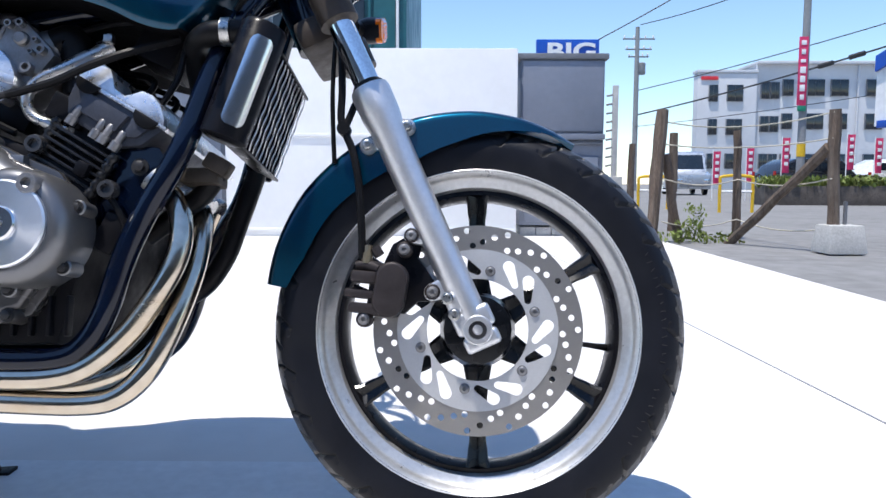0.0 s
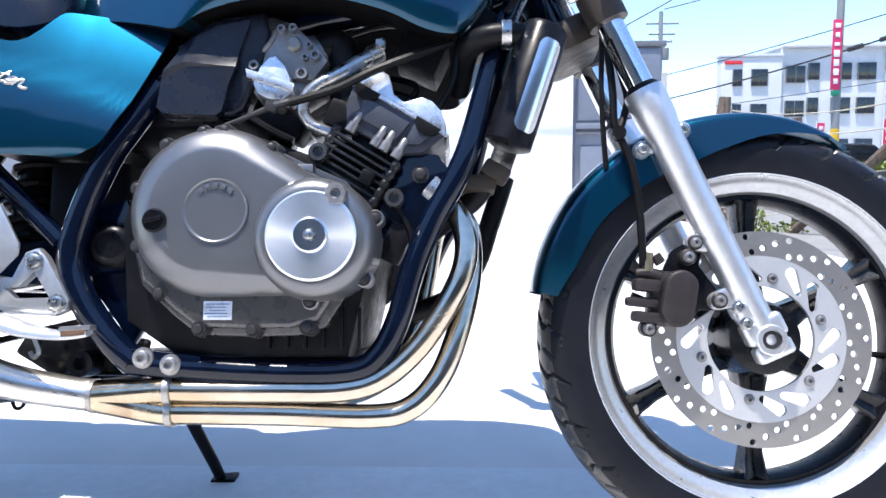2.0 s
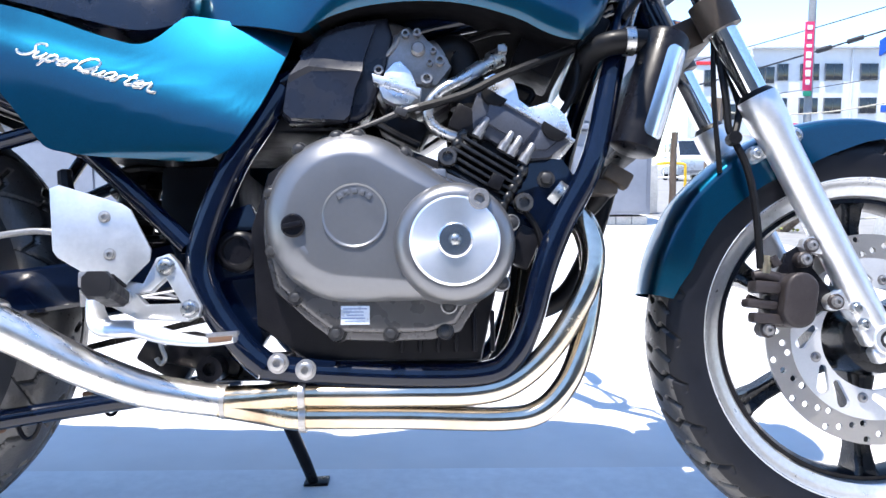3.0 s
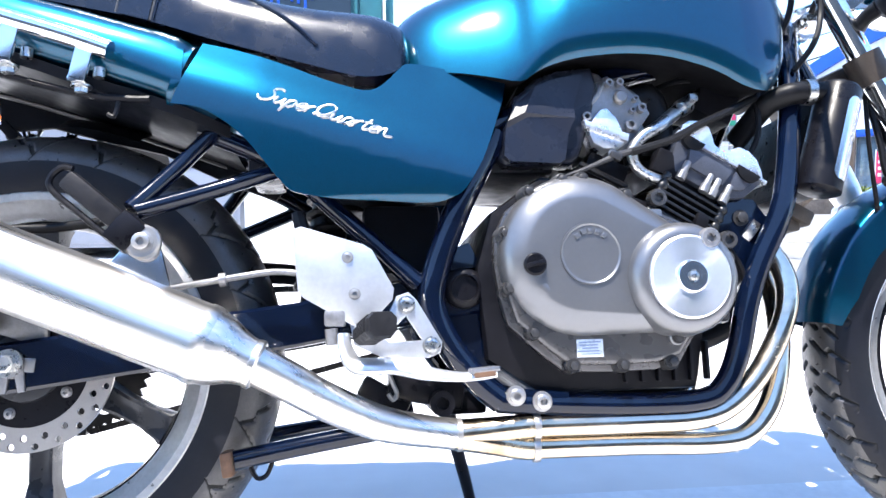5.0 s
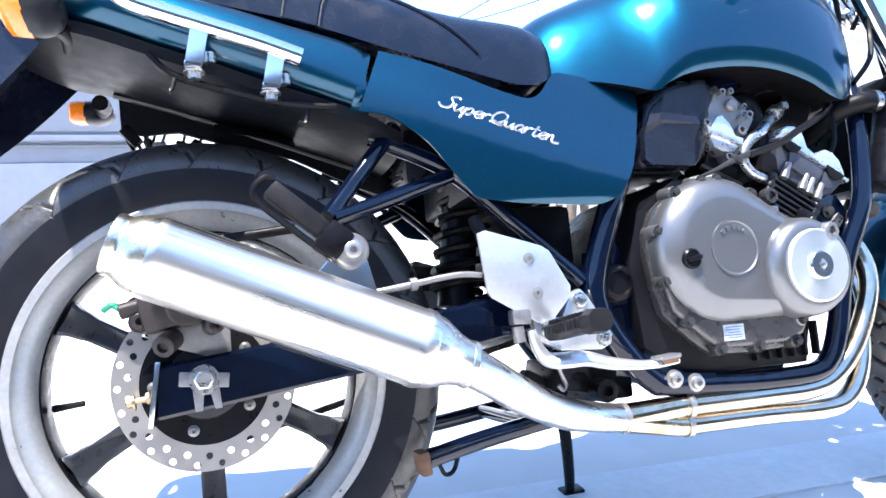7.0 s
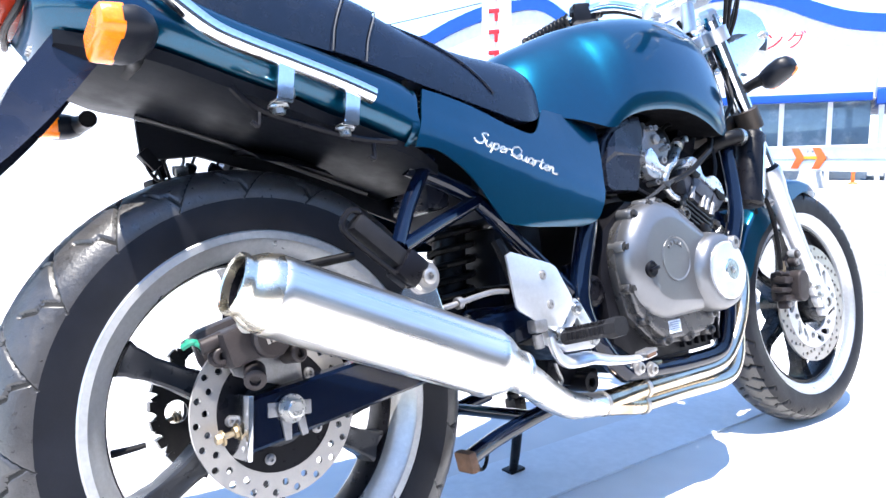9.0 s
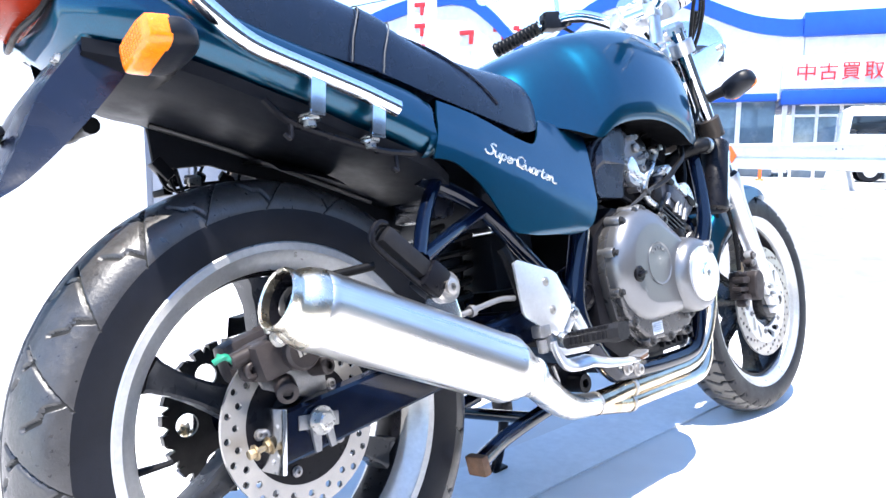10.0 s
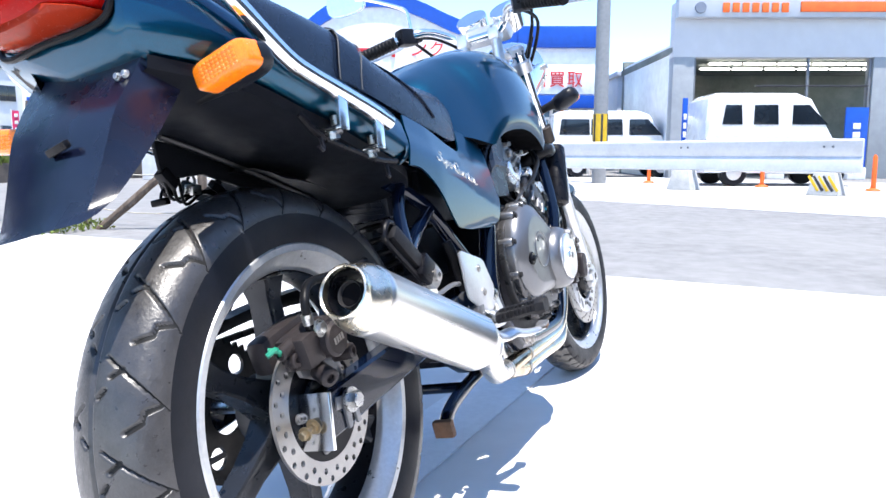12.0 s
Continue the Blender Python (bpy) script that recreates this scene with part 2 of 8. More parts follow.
# ---- shape tools ----
def spline(pts, n=5):
    pts = [np.array(p, float) for p in pts]
    if len(pts) < 3 or n < 2:
        return pts
    out = []
    for i in range(len(pts) - 1):
        a, b, c, d = pts[max(i - 1, 0)], pts[i], pts[i + 1], pts[min(i + 2, len(pts) - 1)]
        for k in range(n):
            t = k / n
            out.append(0.5 * (2 * b + (c - a) * t + (2 * a - 5 * b + 4 * c - d) * t * t + (3 * b - a - 3 * c + d) * t ** 3))
    return out + [pts[-1]]


def axes(way):
    w = Vector(way).normalized()
    u = w.orthogonal().normalized() if abs(w.y) < 0.999 else Vector((1, 0, 0))
    return u, w.cross(u), w


class Geo:
    """Collects pieces of geometry for one mesh."""

    def __init__(self):
        self.bm = bmesh.new()

    def add(self, verts, faces, m=None):
        vs = [self.bm.verts.new(m @ Vector(v) if m else v) for v in verts]
        for f in faces:
            try:
                self.bm.faces.new([vs[i] for i in f])
            except ValueError:
                pass
        return self

    def merge(self, other, m=None):
        if m:
            other.transform(m)
        me = bpy.data.meshes.new("tmp")
        other.to_mesh(me)
        other.free()
        self.bm.from_mesh(me)
        bpy.data.meshes.remove(me)
        return self

    def rings(self, rows, caps=True, m=None, closed=True):
        k = len(rows[0])
        verts = [tuple(v) for row in rows for v in row]
        faces = []
        for i in range(len(rows) - 1):
            for j in range(k if closed else k - 1):
                a, b = i * k + j, i * k + (j + 1) % k
                faces.append((a, b, b + k, a + k))
        if caps and closed:
            faces += [tuple(range(k))[::-1], tuple((len(rows) - 1) * k + j for j in range(k))]
        return self.add(verts, faces, m)

    def tube(self, pts, r, seg=10, n=5, flat=1.0, m=None):
        pts = [tuple(p) + ((r[i] if isinstance(r, (list, tuple)) else r),) for i, p in enumerate(pts)]
        path = spline(pts, n)
        P = [Vector(p[:3]) for p in path]
        rows, u = [], None
        for i, p in enumerate(P):
            t = (P[min(i + 1, len(P) - 1)] - P[max(i - 1, 0)]).normalized()
            u = axes(t)[0] if u is None else (u - t * u.dot(t)).normalized()
            w = t.cross(u)
            rr = path[i][3]
            rows.append([p + u * (rr * math.cos(a)) + w * (rr * flat * math.sin(a)) for a in (2 * math.pi * j / seg for j in range(seg))])
        return self.rings(rows, True, m)

    def lathe(self, prof, c=(0, 0, 0), way=(0, 1, 0), seg=32, loop=False, m=None, phase=0.0):
        u, v, w = axes(way)
        c = Vector(c)
        rows = [[c + w * h + (u * math.cos(a) + v * math.sin(a)) * max(rr, 1e-4) for a in (2 * math.pi * j / seg + phase for j in range(seg))] for h, rr in prof]
        if loop:
            rows.append(rows[0])
        return self.rings(rows, not loop, m)

    def box(self, c, s, b=0.003, turn=(0, 0, 0), m=None, top=None, segs=2):
        t = bmesh.new()
        bmesh.ops.create_cube(t, size=1.0)
        bmesh.ops.scale(t, vec=s, verts=t.verts)
        if top:
            for v in t.verts:
                if v.co.z > 0:
                    v.co.x *= top[0]
                    v.co.y *= top[1]
        if b:
            bmesh.ops.bevel(t, geom=list(t.edges), offset=min(b, 0.45 * min(s)), segments=segs, affect="EDGES", profile=0.6)
        mm = pose(*c, *turn)
        return self.merge(t, m @ mm if m else mm)

    def plate(self, outline, y0, y1, b=0.0, holes=(), m=None, segs=2):
        """A plate in the x-z plane between y0 and y1."""
        t = bmesh.new()
        edges = []
        for lp in (outline, *holes):
            vs = [t.verts.new((x, y0, z)) for x, z in lp]
            edges += [t.edges.new((vs[i], vs[(i + 1) % len(vs)])) for i in range(len(vs))]
        if holes:
            bmesh.ops.triangle_fill(t, use_beauty=True, use_dissolve=False, edges=edges, normal=(0, 1, 0))
        else:
            t.faces.new(list(t.verts))
        got = bmesh.ops.extrude_face_region(t, geom=list(t.faces))
        bmesh.ops.translate(t, vec=(0, y1 - y0, 0), verts=[g for g in got["geom"] if isinstance(g, bmesh.types.BMVert)])
        bmesh.ops.recalc_face_normals(t, faces=t.faces)
        if b:
            rim = [e for e in t.edges if len(e.link_faces) == 2 and e.calc_face_angle(0) > 0.5 and abs(e.verts[0].co.y - e.verts[1].co.y) < 1e-6]
            bmesh.ops.bevel(t, geom=rim, offset=b, segments=segs, affect="EDGES", profile=0.6)
        return self.merge(t, m)

    def bolt(self, c, r=0.008, h=0.006, way=(0, -1, 0), socket=True, m=None):
        prof = [(0, r * 1.35), (h * 0.3, r * 1.35), (h * 0.35, r), (h * 0.9, r), (h, r * 0.85)]
        if socket:
            prof += [(h, r * 0.45), (h * 0.4, r * 0.42)]
        return self.lathe(prof, c, way, 12, m=m)

    def hexbolt(self, c, r=0.008, h=0.006, way=(0, -1, 0), m=None):
        self.lathe([(0, r * 1.5), (h * 0.25, r * 1.5)], c, way, 16, m=m)
        return self.lathe([(h * 0.2, r), (h * 0.9, r), (h, r * 0.8)], c, way, 6, m=m)


def circle(cx, cz, r, n=32, a0=0.0):
    return [(cx + r * math.cos(a0 + 2 * math.pi * i / n), cz + r * math.sin(a0 + 2 * math.pi * i / n)) for i in range(n)]


def finish(name, me, material, parent, label=""):
    me.materials.append(material)
    ob = new(name, me)
    ob.parent = parent
    return tagged(ob, label)


def part(name, g, material, parent, label="", m=None, sharp=38):
    """Links a Geo as one mesh object under a thing or a part."""
    bm = g.bm
    if m:
        bm.transform(m)
    bmesh.ops.remove_doubles(bm, verts=bm.verts, dist=1e-5)
    bmesh.ops.recalc_face_normals(bm, faces=bm.faces)
    lim = radians(sharp)
    for f in bm.faces:
        f.smooth = True
    for e in bm.edges:
        if len(e.link_faces) == 2 and e.calc_face_angle(0) > lim:
            e.smooth = False
    me = bpy.data.meshes.new(name)
    bm.to_mesh(me)
    bm.free()
    return finish(name, me, material, parent, label)


def thing(name, label, category, m=None, group="", kind=""):
    ob = new(name)
    if m:
        ob.matrix_world = m
    return tagged(ob, label, category, group, kind)


def solid(name, g, material, label, category="", kind="", m=None, group=""):
    """A thing that is one mesh."""
    return tagged(part(name, g, material, None, label, m), "", category, group, kind)


def lettering(body, size, depth=0.002, shear=0.0, spacing=1.0, thin=0.0):
    """A bmesh of flat words in the x-z plane, facing -y, from the origin to the right."""
    cu = bpy.data.curves.new("words", "FONT")
    cu.body, cu.size, cu.extrude, cu.shear, cu.space_character, cu.offset = body, size, depth, shear, spacing, thin
    ob = bpy.data.objects.new("words", cu)
    scene.collection.objects.link(ob)
    bpy.context.view_layer.update()
    me = bpy.data.meshes.new_from_object(ob.evaluated_get(bpy.context.evaluated_depsgraph_get()))
    bm = bmesh.new()
    bm.from_mesh(me)
    bpy.data.objects.remove(ob)
    bpy.data.curves.remove(cu)
    bpy.data.meshes.remove(me)
    bm.transform(pose(0, 0, 0, 90, 0, 0))
    return bm


# ---- ground ----
def slab(name, x0, x1, y0, y1, z, material, label, m=None, thick=0.05, category=""):
    g = Geo()
    g.add([(x0, y0, z), (x1, y0, z), (x1, y1, z), (x0, y1, z), (x0, y0, z - thick), (x1, y0, z - thick), (x1, y1, z - thick), (x0, y1, z - thick)],
          [(0, 1, 2, 3), (4, 7, 6, 5), (0, 4, 5, 1), (1, 5, 6, 2), (2, 6, 7, 3), (3, 7, 4, 0)], m)
    return solid(name, g, material, label, category, "structure")


FLOOR = 0.002
slab("ground", -600, 600, -600, 600, FLOOR - 0.012, ASPHALT, "worn grey asphalt ground reaching the horizon", None, 0.5)
slab("pavement", -14, 1.75, -9, 13, FLOOR, CONCRETE, "pale sunlit concrete apron", None, 0.05)
slab("pavement_line", -9, 1.4, 0.055, 0.235, FLOOR + 0.004, LINE, "white painted parking bay line on the concrete", None, 0.006)
ROADFRAME = pose(12.6, 1.0, 0, 0, 0, -20.0)
slab("road", -4.5, 6.5, -60, 80, FLOOR - 0.006, ROADM, "sun-bleached two-lane asphalt road", ROADFRAME, 0.05)
for k in range(2):
    slab("road_line", -3.9 + 4.9 * k, -3.78 + 4.9 * k, -60, 80, FLOOR - 0.001, LINE, "white painted road edge line", ROADFRAME, 0.006)

# joints scored into the concrete
joints = Geo()
for k in range(4):
    joints.box((0.75 - 4.0 * k, 2, FLOOR + 0.0006), (0.0045, 21.5, 0.001), 0, (0, 0, 3.2))
solid("pavement_joint", joints, SHEDD, "thin joints scored across the concrete apron", "", "structure")

# ---- what stands behind the motorcycle ----
g = Geo()
g.box((-0.74, 5.56, 0.83), (2.6, 0.08, 1.66), 0.012)
hoarding = solid("hoarding", g, WHITEWALL, "plain white painted board fence panel on the concrete", "fence panel")
g = Geo()
for z in (0.9, 0.06):
    g.box((-0.74, 5.515, z), (2.58, 0.02, 0.03), 0.004)
part("rail", g, WHITEWALL, hoarding)


def shed(x0, x1, y0, y1, h, label):
    s = thing("storage_shed", label, "shed", pose(0, 0, 0))
    g = Geo()
    g.box(((x0 + x1) / 2, (y0 + y1) / 2, 0.09 + (h - 0.12) / 2), (x1 - x0 - 0.03, y1 - y0 - 0.03, h - 0.14), 0.01)
    part("body", g, SHEDM, s)
    g = Geo()
    g.box(((x0 + x1) / 2, (y0 + y1) / 2, h - 0.025), (x1 - x0 + 0.03, y1 - y0 + 0.04, 0.05), 0.008)
    part("roof", g, SHEDD, s)
    g = Geo()
    g.box(((x0 + x1) / 2, y0 - 0.012, h * 0.55), (x1 - x0 - 0.02, 0.05, 0.05), 0.006)
    part("rail", g, SHEDM, s)
    g = Geo()
    g.box(((x0 + x1) / 2, y0 - 0.002, h * 0.515), (x1 - x0 - 0.04, 0.02, 0.02), 0.003)
    part("shadow_gap", g, SHEDD, s)
    for i in range(2):
        g = Geo()
        w = (x1 - x0 - 0.1) / 2
        g.box((x0 + 0.05 + w * (i + 0.5), y0 + 0.004, 0.12 + h * 0.19), (w - 0.02, 0.02, h * 0.36), 0.006)
        part("door", g, SHEDM, s)
    g = Geo()
    g.box(((x0 + x1) / 2, y0 + 0.004, h * 0.77), (x1 - x0 - 0.06, 0.02, h * 0.38), 0.006)
    part("panel", g, SHEDM, s)
    for i in range(5):
        g = Geo()
        g.box((x0 + 0.1 + (x1 - x0 - 0.2) * i / 4, (y0 + y1) / 2, 0.04 + FLOOR), (0.14, y1 - y0 - 0.1, 0.08), 0.006)
        part("foot_block", g, BLOCKM, s)
    return s


shed(0.58, 1.36, 5.6, 6.5, 1.63, "blue-grey steel storage shed on concrete blocks")
shed(-5.2, -2.06, 5.5, 6.8, 1.75, "long blue-grey steel storage shed on concrete blocks")

# unseen wall added behind the camera, to give paint and metal dark reflections
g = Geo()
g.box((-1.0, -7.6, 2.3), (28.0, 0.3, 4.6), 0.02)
solid("wall_south", g, REFLWALLM, "plain dark unseen wall added to darken reflections", "", "structure")

# teal-framed shop
shop = thing("shop_building", "teal-clad shop with a dark window and blue sign strips", "building", pose(0, 8.7, 0))
g = Geo()
g.box((-5.2, 2.5, 2.4), (9.2, 5.0, 4.8), 0.03)
part("wall", g, TEALB, shop)
for x in (-0.72, -1.08):
    g = Geo()
    g.box((x, -0.03, 2.35), (0.035, 0.07, 4.7), 0.006)
    part("mullion", g, SIGNW if x > -1 else TEALB, shop)
g = Geo()
g.box((-0.89, -0.012, 2.4), (0.28, 0.03, 4.6), 0.004)
part("side_light", g, TEALB, shop)
g = Geo()
g.box((-3.0, -0.02, 2.6), (3.7, 0.05, 3.2), 0.01)
part("window", g, GLASSD, shop)
for i in range(14):
    g = Geo()
    g.box((-2.75 + 0.085 * i, -0.055, 3.02 + 0.05 * (i * 7 % 4)), (0.035, 0.02, 0.30 - 0.05 * (i * 5 % 4)), 0.003)
    part("sign_strip", g, SIGNB, shop)

# ---- wooden fence with ropes ----


def post(name, a, b, r, label, seed=0):
    rnd = random.Random(seed)
    pts = []
    for k in range(7):
        t = k / 6
        pts.append((a[0] + (b[0] - a[0]) * t + rnd.uniform(-0.006, 0.006), a[1] + (b[1] - a[1]) * t, a[2] + (b[2] - a[2]) * t))
    g = Geo()
    g.tube(pts, [r * rnd.uniform(0.9, 1.08) for _ in pts], 9, 3)
    return solid(name, g, WOOD, label, "fence post", group="rope fence posts")


post("fence_post", (1.62, 5.0, -0.02), (1.69, 5.0, 1.08), 0.052, "thick weathered wooden fence post, leaning slightly", 1)
post("fence_brace", (1.89, 5.12, -0.02), (1.74, 5.06, 0.72), 0.04, "slanting weathered wooden brace against a fence post", 2)
post("fence_post", (2.27, 6.55, -0.02), (2.27, 6.55, 1.0), 0.042, "grey weathered wooden fence post", 3)
post("fence_post", (1.80, 6.4, -0.02), (1.80, 6.4, 0.88), 0.036, "dark weathered wooden fence post", 4)
post("fence_post", (2.52, 5.5, -0.02), (2.50, 5.5, 0.95), 0.036, "dark weathered wooden fence post", 5)
post("fence_post", (2.66, 4.15, 0.19), (2.64, 4.15, 1.0), 0.04, "weathered wooden fence post set in a concrete block", 6)
post("fence_brace", (2.27, 5.03, -0.02), (2.62, 4.16, 0.74), 0.04, "long slanting weathered wooden brace", 7)
g = Geo()
g.box((2.70, 4.13, 0.097 + FLOOR), (0.27, 0.27, 0.2), 0.015, top=(0.84, 0.84))
solid("concrete_block", g, BLOCKM, "white-painted tapered concrete post block", "block")
g = Geo()
g.tube([(2.75, 4.16, 0.1), (2.75, 4.16, 0.36)], 0.014, 8)
solid("steel_stake", g, SHEDD, "short grey steel stake beside the concrete block", "stake")
ends = [((1.69, 5.0), (2.51, 5.46), (2.62, 4.14))]
for z, sag in ((0.98, 0.02), (0.80, 0.015), (0.52, 0.05), (0.17, 0.05)):
    for a, b in (((1.70, 4.97), (2.50, 5.45)), ((2.50, 5.45), (2.62, 4.12))):
        g = Geo()
        zz = (z, z, z)
        g.tube([(a[0] + (b[0] - a[0]) * t, a[1] + (b[1] - a[1]) * t, z - sag * 4 * t * (1 - t)) for t in (0, 0.25, 0.5, 0.75, 1)], 0.0055, 6)
        solid("rope", g, ROPE, "sagging pale rope strung between fence posts", "rope", group="fence ropes")

# weeds at the posts
rnd = random.Random(5)


def leaves(name, boxes, count, size, material, label):
    verts, faces = [], []
    for (cx, cy, cz), (sx, sy, sz), n in boxes:
        for _ in range(n):
            p = Vector((cx + rnd.uniform(-1, 1) * sx, cy + rnd.uniform(-1, 1) * sy, cz + rnd.uniform(-1, 1) * sz * rnd.uniform(0.5, 1)))
            mm = Matrix.Translation(p) @ Euler((rnd.uniform(0, 6), rnd.uniform(0, 6), rnd.uniform(0, 6))).to_matrix().to_4x4()
            s = size * rnd.uniform(0.6, 1.4)
            k = len(verts)
            verts += [tuple(mm @ Vector(v)) for v in ((-s, 0, 0), (0, -s * 0.45, s * 0.1), (s, 0, 0), (0, s * 0.45, s * 0.1))]
            faces.append((k, k + 1, k + 2, k + 3))
    me = bpy.data.meshes.new(name)
    me.from_pydata(verts, [], faces)
    return tagged(finish(name, me, material, None, label), "", "plants", "", "stuff")


leaves("weeds", [((1.95, 5.05, 0.08), (0.12, 0.1, 0.12), 150), ((2.05, 5.2, 0.16), (0.08, 0.08, 0.18), 110), ((2.2, 5.05, 0.04), (0.18, 0.1, 0.05), 90), ((1.75, 4.95, 0.05), (0.1, 0.08, 0.06), 60)],
       0, 0.022, LEAF, "straggling green weeds at the fence posts")

# planter wall with shrubs
g = Geo()
g.box((14.6, 16.3, 0.21), (14.6, 0.7, 0.46), 0.015)
solid("planter_wall", g, DARKWALL, "low dark concrete planter wall", "", "structure")
leaves("hedge", [((14.6, 16.25, 0.52), (7.2, 0.33, 0.12), 5200), ((10.5, 16.2, 0.56), (3.0, 0.3, 0.14), 1800), ((7.7, 16.2, 0.52), (0.45, 0.3, 0.17), 500)], 0, 0.055, LEAF, "clipped yellow-green shrubs in the planter")


def guard_loop(x, y, label):
    t = thing("guard_loop", label, "barrier", pose(x, y, FLOOR - 0.012))
    g = Geo()
    g.tube([(0, 0, 0), (0, 0, 0.5), (0.05, 0, 0.62), (0.5, 0, 0.62), (0.56, 0, 0.5), (0.56, 0, 0)], 0.028, 8, 3)
    part("loop", g, YELLOW, t)
    g = Geo()
    g.tube([(0, 0, 0.36), (0.56, 0, 0.36)], 0.02, 8)
    part("crossbar", g, SIGNW, t)


guard_loop(4.6, 11.5, "yellow steel guard loop with a white crossbar")
guard_loop(3.6, 13.0, "yellow steel guard loop with a white crossbar")

# slatted gate post between the shed and the fence
fp = thing("trellis", "pale steel trellis post with short rungs beside the shed", "trellis", pose(1.87, 7.5, FLOOR))
g = Geo()
g.box((0, 0, 0.8), (0.06, 0.06, 1.6), 0.006)
part("post", g, BLOCKM, fp)
for k in range(9):
    g = Geo()
    g.tube([(0, 0, 0.7 + 0.1 * k), (-0.1, 0, 0.68 + 0.1 * k)], 0.012, 6)
    part("rung", g, SHEDD, fp)
g = Geo()
g.box((-0.02, 0, 0.28), (0.2, 0.2, 0.56), 0.01)
part("base_block", g, BLOCKM, fp)

# three-storey building far away
far = thing("office_building", "pale three-storey office building with dark windows", "building", pose(0, 64, 0))
g = Geo()
g.box((24.5, 0.6, 5.0), (5.2, 1.2, 10.4), 0.05)
part("wall", g, BUILDW, far)
g = Geo()
g.box((34.5, 6.5, 5.4), (14.5, 12, 11.3), 0.05)
part("wall", g, BUILDW, far)
for cx, w in ((24.5, 5.4), (34.5, 14.7)):
    g = Geo()
    g.box((cx, 0.55 if w < 6 else 6.2, 10.35 if w < 6 else 11.15), (w, 1.3 if w < 6 else 12.5, 0.25), 0.03)
    part("roof_edge", g, BUILDW, far)
g = Geo()
g.box((22.9, -0.05, 9.75), (1.5, 0.08, 0.3), 0.01)
part("sign_strip", g, SIGNR, far)
for zc, h in ((8.45, 1.4), (5.5, 1.35), (2.5, 1.3)):
    for x, w, d in ((23.25, 0.75, 0), (25.15, 1.35, 0), (28.0, 0.7, 0.5), (28.85, 0.75, 0.5), (30.0, 0.9, 0.5), (32.4, 1.6, 0.5), (34.55, 1.5, 0.5), (37.7, 1.5, 0.5), (40.2, 1.5, 0.5)):
        wz = zc + (0.55 if x > 29.5 else 0.3 if x > 27 else 0.0) * (1 if zc > 3 else 0)
        g = Geo()
        g.box((x, -0.06 + (0.45 if d else 0), wz), (w + 0.06, 0.16, h + 0.06), 0.01)
        wf = part("window", g, SHEDD, far)
        for s in (-1, 1):
            g = Geo()
            g.box((x + s * w / 4, -0.12 + (0.45 if d else 0), wz), (w / 2 - 0.03, 0.1, h - 0.02), 0.005)
            part("pane", g, GLASSD, wf)
for x in (27.2, 36.2):
    g = Geo()
    g.tube([(x, 0.38, 0), (x, 0.38, 11)], 0.08, 8)
    part("downpipe", g, BUILDW, far)

# utility poles, banner and cables


def utility_pole(x, y, h, r, label):
    t = thing("utility_pole", label, "pole", pose(x, y, FLOOR - 0.012))
    g = Geo()
    g.tube([(0, 0, 0), (0, 0, h * 0.5), (0, 0, h)], [r, r * 0.88, r * 0.7], 14, 2)
    part("shaft", g, POLEM, t)
    return t


pole_a = utility_pole(11.0, 22, 12, 0.125, "tall grey concrete utility pole with a crimson banner")
g = Geo()
g.plate([(-0.29, 2.92), (-0.01, 2.92), (-0.01, 5.0), (-0.29, 5.0)], -0.2, -0.17, 0.006)
banner = part("banner", g, PINK, pole_a, "crimson banner with white lettering bars")
for k, (w, h) in enumerate(((0.2, 0.14), (0.16, 0.15), (0.2, 0.1), (0.22, 0.2), (0.2, 0.2), (0.2, 0.2), (0.16, 0.16))):
    g = Geo()
    g.box((-0.15, -0.206, 4.82 - 0.275 * k), (w * 0.8, 0.012, h), 0.01)
    part("letter_bar", g, SIGNW, banner)
g = Geo()
g.box((-0.14, -0.19, 2.82), (0.26, 0.02, 0.16), 0.005)
part("tag", g, GREEN, pole_a)
g = Geo()
g.lathe([(1.35, 0.132), (1.75, 0.131)], (0, 0, 0), (0, 0, 1), 16)
part("warning_band", g, YELLOW, pole_a)
pole_b = utility_pole(12.9, 50, 11.2, 0.2, "distant concrete utility pole with crossarms")
for z, w in ((10.4, 2.2), (9.7, 1.8), (9.2, 1.4)):
    g = Geo()
    g.box((0.1, 0, z), (w, 0.09, 0.09), 0.01)
    arm = part("crossarm", g, SHEDD, pole_b)
    for s in (-0.45, -0.15, 0.2, 0.45):
        g = Geo()
        g.lathe([(0, 0.05), (0.08, 0.07), (0.2, 0.04)], (0.1 + s * w, 0, z + 0.04), (0, 0, 1), 8)
        part("insulator", g, SIGNW, arm)
g = Geo()
g.lathe([(0, 0.22), (0.05, 0.25), (0.75, 0.25), (0.8, 0.2)], (0.35, 0, 8.0), (0, 0, 1), 14)
part("transformer", g, POLEM, pole_b)
